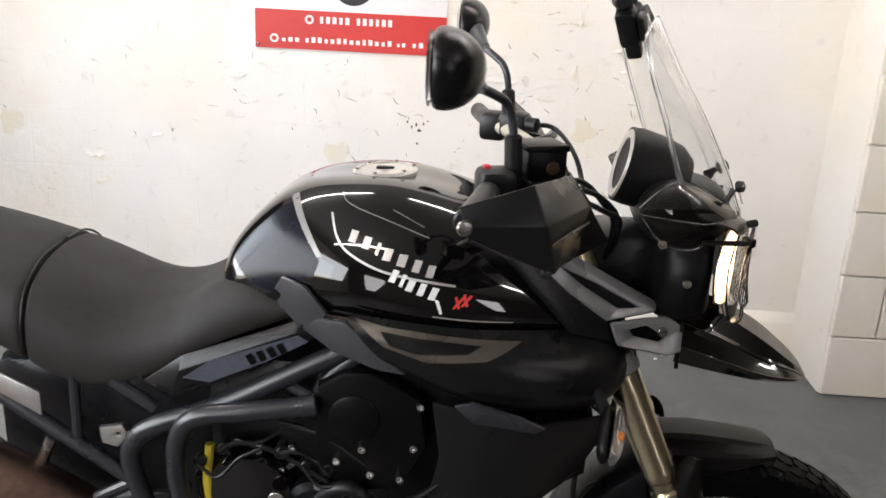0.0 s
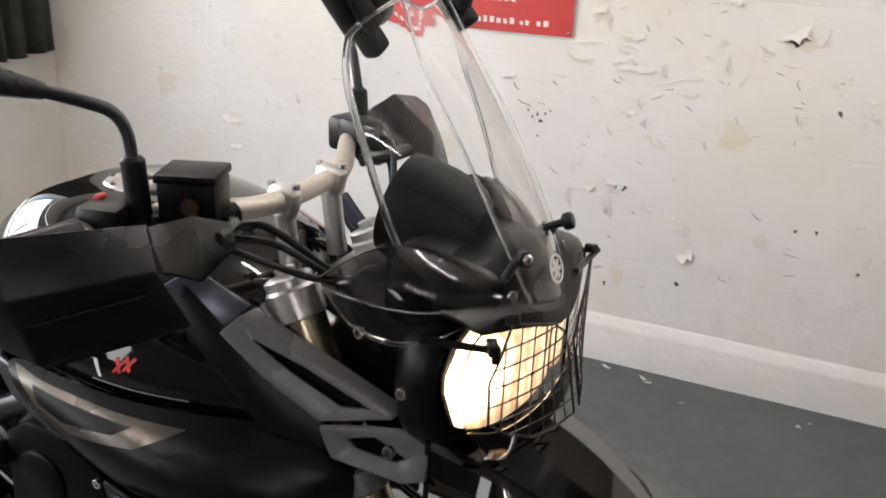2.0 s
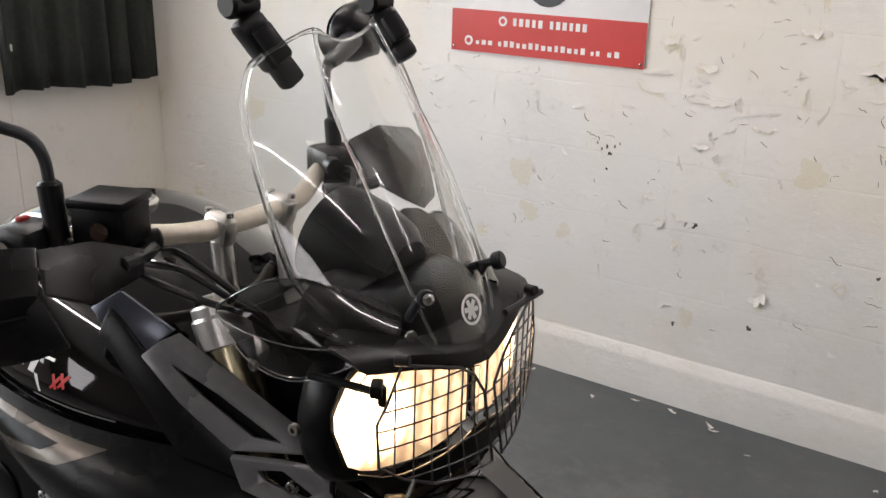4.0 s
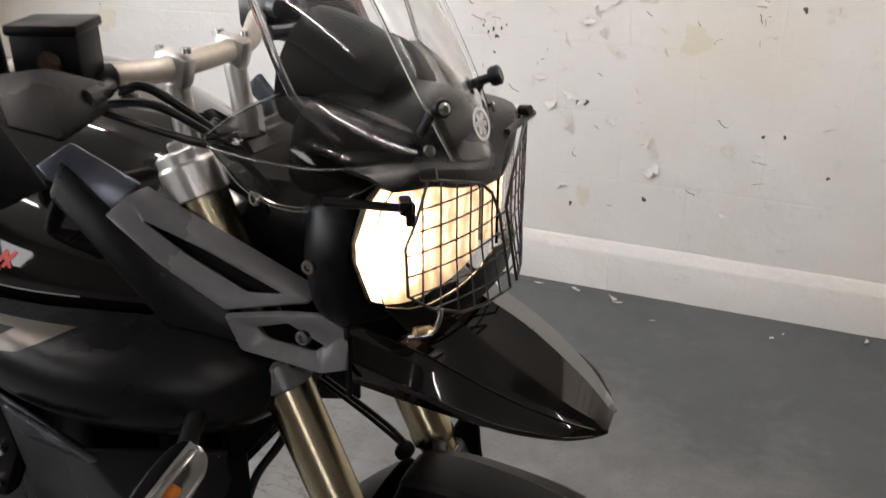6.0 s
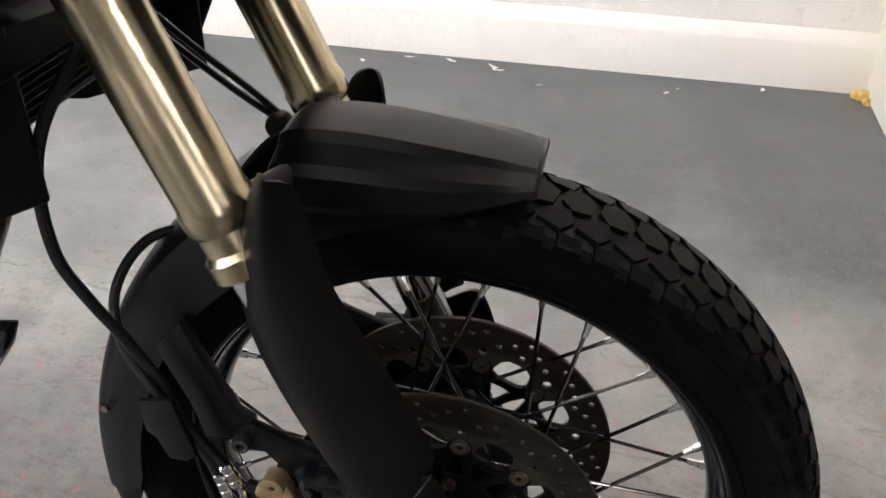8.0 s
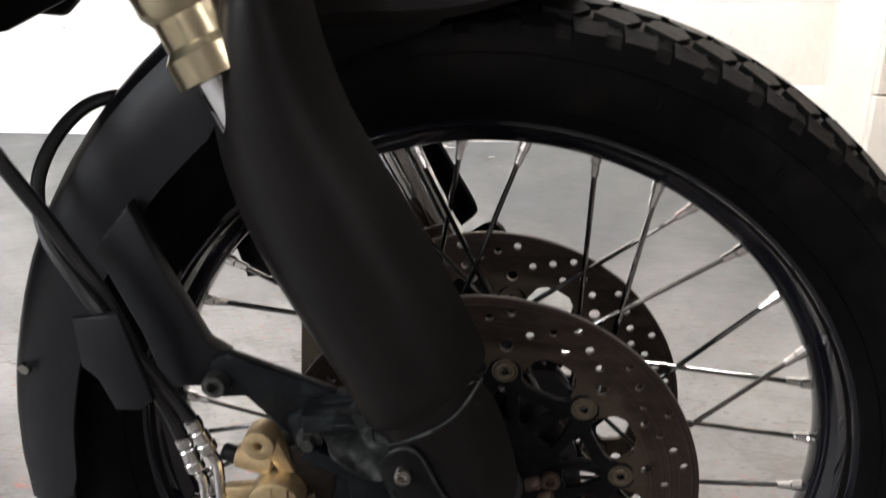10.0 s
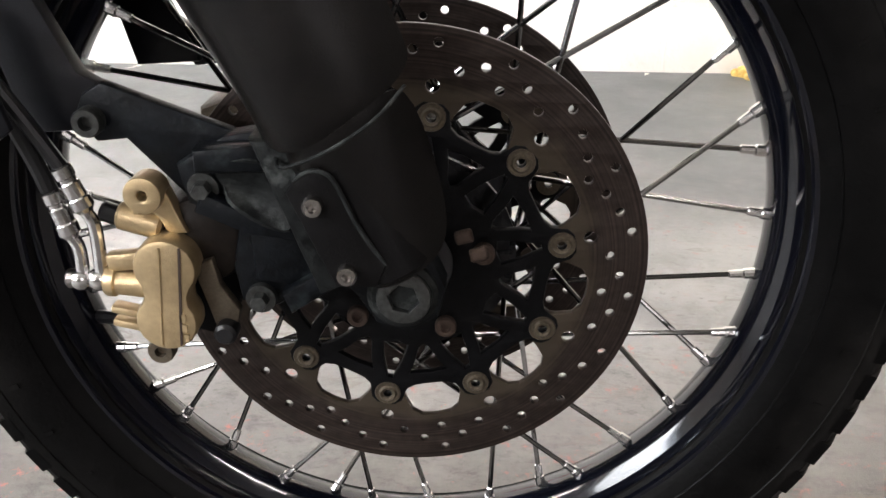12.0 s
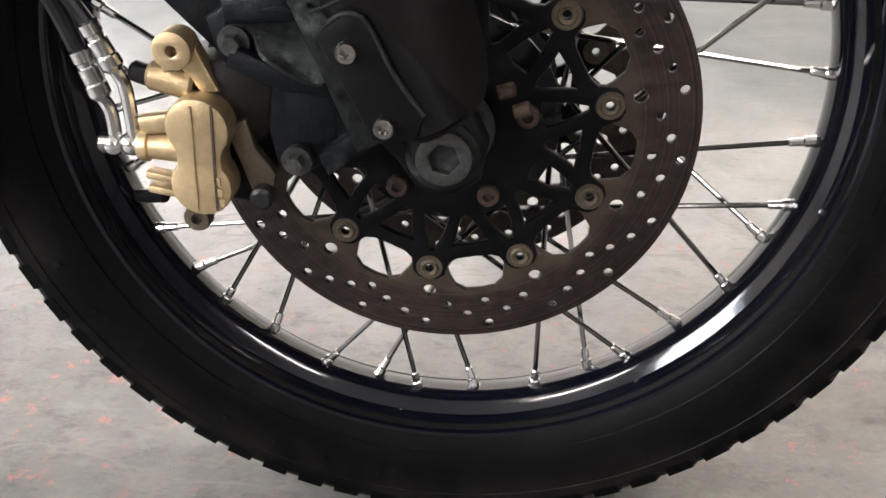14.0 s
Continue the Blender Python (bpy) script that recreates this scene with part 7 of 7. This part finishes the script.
part("rear_hub", moved(lathe([(0.03, -0.09), (0.05, -0.05), (0.05, 0.05), (0.03, 0.09)], 32), Matrix.Translation(RX)), engine_black, bike)
for k in range(16):
    a = radians(22.5 * k)
    part("rear_spoke", rod(RX + Vector((0.05 * math.cos(a + 1), 0.04 * (-1) ** k, 0.05 * math.sin(a + 1))), RX + Vector((0.2 * math.cos(a), 0, 0.2 * math.sin(a))), 0.003, 8), chrome, bike)
both("swingarm", rod((-0.98, -0.11, 0.46), (-1.60, -0.12, 0.318), 0.028, 16, 0.006), engine_black, bike)
both("centre_stand", rod((-0.96, -0.10, 0.45), (-1.02, -0.17, 0.012), 0.014, 12), tube_black, bike)

# ---- the motorcycle: handlebar and controls ----
part("handlebar", tube([(-0.497, -0.412, 1.203), (-0.470, -0.27, 1.204), (-0.435, -0.185, 1.206), (-0.395, -0.105, 1.196), (-0.382, -0.05, 1.194), (-0.382, 0.05, 1.194), (-0.395, 0.105, 1.196), (-0.435, 0.185, 1.206), (-0.470, 0.27, 1.204), (-0.497, 0.412, 1.203)], 0.0128, 16), bar_alu, bike, "bead-blasted aluminium handlebar")
both("riser", join(rod((-0.372, -0.052, 1.095), (-0.382, -0.052, 1.178), 0.013, 18), moved(box(0.040, 0.024, 0.036, (0, 0, 0), 0.008), pose(-0.382, -0.052, 1.192, 0, 15, 0))), raw_alu, bike, "aluminium bar riser clamp")
for dx in (-0.017, 0.017):
    both("bolt", moved(lathe([(0.002, 0.006), (0.005, 0.006), (0.0055, 0.0)], 12, "z"), pose(-0.382 + dx, -0.052, 1.209)), chrome, bike)
both("grip", rod((-0.470, -0.272, 1.204), (-0.496, -0.418, 1.203), 0.0165, 18, 0.003), hose_rubber, bike)
hg = [(-0.505, -0.430, 1.226), (-0.494, -0.440, 1.204), (-0.492, -0.432, 1.182), (-0.418, -0.408, 1.252), (-0.400, -0.420, 1.205), (-0.385, -0.408, 1.142),
      (-0.364, -0.292, 1.240), (-0.338, -0.312, 1.205), (-0.308, -0.306, 1.156), (-0.365, -0.355, 1.150), (-0.350, -0.315, 1.135), (-0.398, -0.385, 1.127)]
part("hand_guard", facets(hg, [(0, 3, 4, 1), (1, 4, 5, 2), (3, 6, 7, 4), (4, 7, 9, 5), (7, 8, 10, 9), (9, 10, 11, 5)], 0.005, 0.004), satin_black, bike, "matt black faceted plastic hand guard")
far = [(-0.440, 0.262, 1.240), (-0.438, 0.330, 1.252), (-0.446, 0.430, 1.232), (-0.436, 0.462, 1.212), (-0.395, 0.425, 1.170), (-0.372, 0.404, 1.134), (-0.352, 0.340, 1.132), (-0.345, 0.280, 1.160), (-0.385, 0.236, 1.196), (-0.372, 0.340, 1.196), (-0.415, 0.300, 1.226)]
part("hand_guard", facets(far, [(0, 1, 10), (1, 2, 3, 4, 9), (1, 9, 10), (4, 5, 6, 9), (6, 7, 9), (7, 8, 10, 9), (8, 0, 10)], 0.005, 0.004), satin_black, bike, "matt black faceted plastic hand guard")
part("guard_step", tube([(-0.489, -0.4335, 1.186), (-0.440, -0.4200, 1.163), (-0.408, -0.4110, 1.162), (-0.392, -0.4075, 1.178), (-0.340, -0.325, 1.186)], 0.0022, 8, 1, False), satin_black, bike)
part("guard_flap", facets([(-0.362, -0.294, 1.238), (-0.360, -0.235, 1.232), (-0.357, -0.178, 1.208), (-0.344, -0.190, 1.186), (-0.328, -0.262, 1.180), (-0.334, -0.308, 1.204)], [(0, 1, 4, 5), (1, 2, 3, 4)], 0.005, 0.003), satin_black, bike)
both("guard_bolt", along(lathe([(0.006, 0.0), (0.010, 0.0), (0.0105, 0.003), (0.008, 0.005), (0.003, 0.0055)], 20), (-0.497, -0.438, 1.203), (-0.46, -0.56, 1.21)), bolt_steel, bike, "steel bar-end bolt")
both("guard_arm", tube([(-0.352, -0.212, 1.200), (-0.362, -0.180, 1.198), (-0.388, -0.140, 1.196)], 0.009, 10), tube_black, bike)
# front brake reservoir, master cylinder, levers, switchgear
res = part("brake_reservoir", moved(box(0.060, 0.058, 0.046, (0, 0, 0), 0.005), pose(-0.400, -0.184, 1.231, 0, 0, 22)), matte_black, bike, "square black brake fluid reservoir")
part("reservoir_lid", moved(box(0.064, 0.062, 0.010, (0, 0, 0), 0.003), pose(-0.400, -0.184, 1.2555, 0, 0, 22)), matte_black, res)
part("sight_glass", moved(lathe([(0.009, -0.003), (0.010, 0)], 20), pose(-0.3825, -0.2125, 1.229, 0, 0, 22)), brown_shell, res)
part("master_cylinder", rod((-0.385, -0.135, 1.200), (-0.425, -0.225, 1.203), 0.014, 14, 0.003), matte_black, bike)
part("banjo_bolt", rod((-0.372, -0.142, 1.190), (-0.368, -0.132, 1.180), 0.007, 10, 0.001), bolt_steel, bike)
both("lever", tube([(-0.395, -0.225, 1.198), (-0.405, -0.27, 1.195), (-0.43, -0.34, 1.190), (-0.455, -0.41, 1.188)], (0.008, 0.005), 10), tube_black, bike)
both("switchgear", moved(box(0.05, 0.055, 0.052, (0, 0, 0), 0.010), pose(-0.462, -0.240, 1.205, 0, 0, 14)), hose_rubber, bike)
part("switch", moved(box(0.009, 0.014, 0.006, (0, 0, 0), 0.002), pose(-0.474, -0.238, 1.232, 0, 0, 14)), decal_red, bike, "red switch")
part("clutch_perch", join(moved(box(0.05, 0.05, 0.045, (0, 0, 0), 0.010), pose(-0.425, 0.205, 1.216, 0, 0, -20)), moved(lathe([(0.008, -0.012), (0.013, -0.010), (0.013, 0.010), (0.008, 0.012)], 18), pose(-0.395, 0.170, 1.222, 0, 0, 60))), hose_rubber, bike)
part("clutch_bracket", facets([(-0.450, 0.190, 1.236), (-0.440, 0.262, 1.240), (-0.395, 0.240, 1.200), (-0.385, 0.205, 1.180), (-0.410, 0.180, 1.190)], [(0, 1, 2, 3, 4)], 0.016, 0.005), hose_rubber, bike)
# mirrors
for s in (-1, 1):
    part("mirror_stem", join(tube([(-0.440, s * 0.224, 1.270), (-0.445, s * 0.224, 1.300), (-0.454, s * 0.232, 1.320), (-0.470, s * 0.252, 1.332), (-0.492, s * 0.285, 1.346), (-0.505, s * 0.33, 1.362)], (0.0062, 0.0070), 12), tube([(-0.488, s * 0.280, 1.344), (-0.512, s * 0.355, 1.370)], (0.0085, 0.019), 14, 4)), tube_black, bike)
    part("mirror_base", rod((-0.436, s * 0.224, 1.205), (-0.441, s * 0.224, 1.276), 0.0125, 14, 0.004), hose_rubber, bike)
    ring = []
    for x, k in ((-0.545, 0.93), (-0.535, 1.0), (-0.515, 0.97), (-0.495, 0.72), (-0.482, 0.30)):
        ring.append([(x, s * (0.406 + 0.080 * k * math.copysign(abs(math.cos(t)) ** 0.8, math.cos(t))), 1.380 + 0.049 * k * math.copysign(abs(math.sin(t)) ** 0.8, math.sin(t)) + 0.008 * math.cos(t)) for t in [2 * math.pi * j / 16 for j in range(16)]])
    mir = part("mirror", moved(loft(ring, 2), Matrix()), satin_black, bike, "black oval mirror")
    bm = bmesh.new()
    bm.faces.new([bm.verts.new((-0.5462, s * (0.406 + 0.072 * math.copysign(abs(math.cos(t)) ** 0.8, math.cos(t))), 1.380 + 0.043 * math.copysign(abs(math.sin(t)) ** 0.8, math.sin(t)) + 0.007 * math.cos(t))) for t in [2 * math.pi * j / 24 for j in range(24)]])
    part("mirror_glass", bm, mat("mirror_silver", (0.9, 0.9, 0.9), 0.02, 1.0, 0.0, 5), mir, "mirror glass")
# cables and hoses from the bar to the headstock
for pts, r in (([(-0.372, -0.142, 1.190), (-0.334, -0.150, 1.198), (-0.295, -0.122, 1.160), (-0.272, -0.095, 1.120), (-0.275, -0.055, 1.04)], 0.0045), ([(-0.38, -0.16, 1.18), (-0.324, -0.160, 1.186), (-0.286, -0.138, 1.160), (-0.268, -0.105, 1.125), (-0.268, -0.06, 1.06)], 0.0042),
               ([(-0.40, -0.19, 1.19), (-0.340, -0.188, 1.180), (-0.296, -0.156, 1.156), (-0.268, -0.122, 1.135), (-0.262, -0.07, 1.08)], 0.0042), ([(-0.42, 0.19, 1.21), (-0.36, 0.17, 1.22), (-0.318, 0.10, 1.18), (-0.30, 0.05, 1.10), (-0.30, 0.02, 1.02)], 0.0045),
               ([(-0.43, 0.20, 1.20), (-0.37, 0.18, 1.195), (-0.33, 0.12, 1.15), (-0.31, 0.07, 1.05)], 0.004)):
    part("cable", tube(pts, r, 8), hose_rubber, bike)
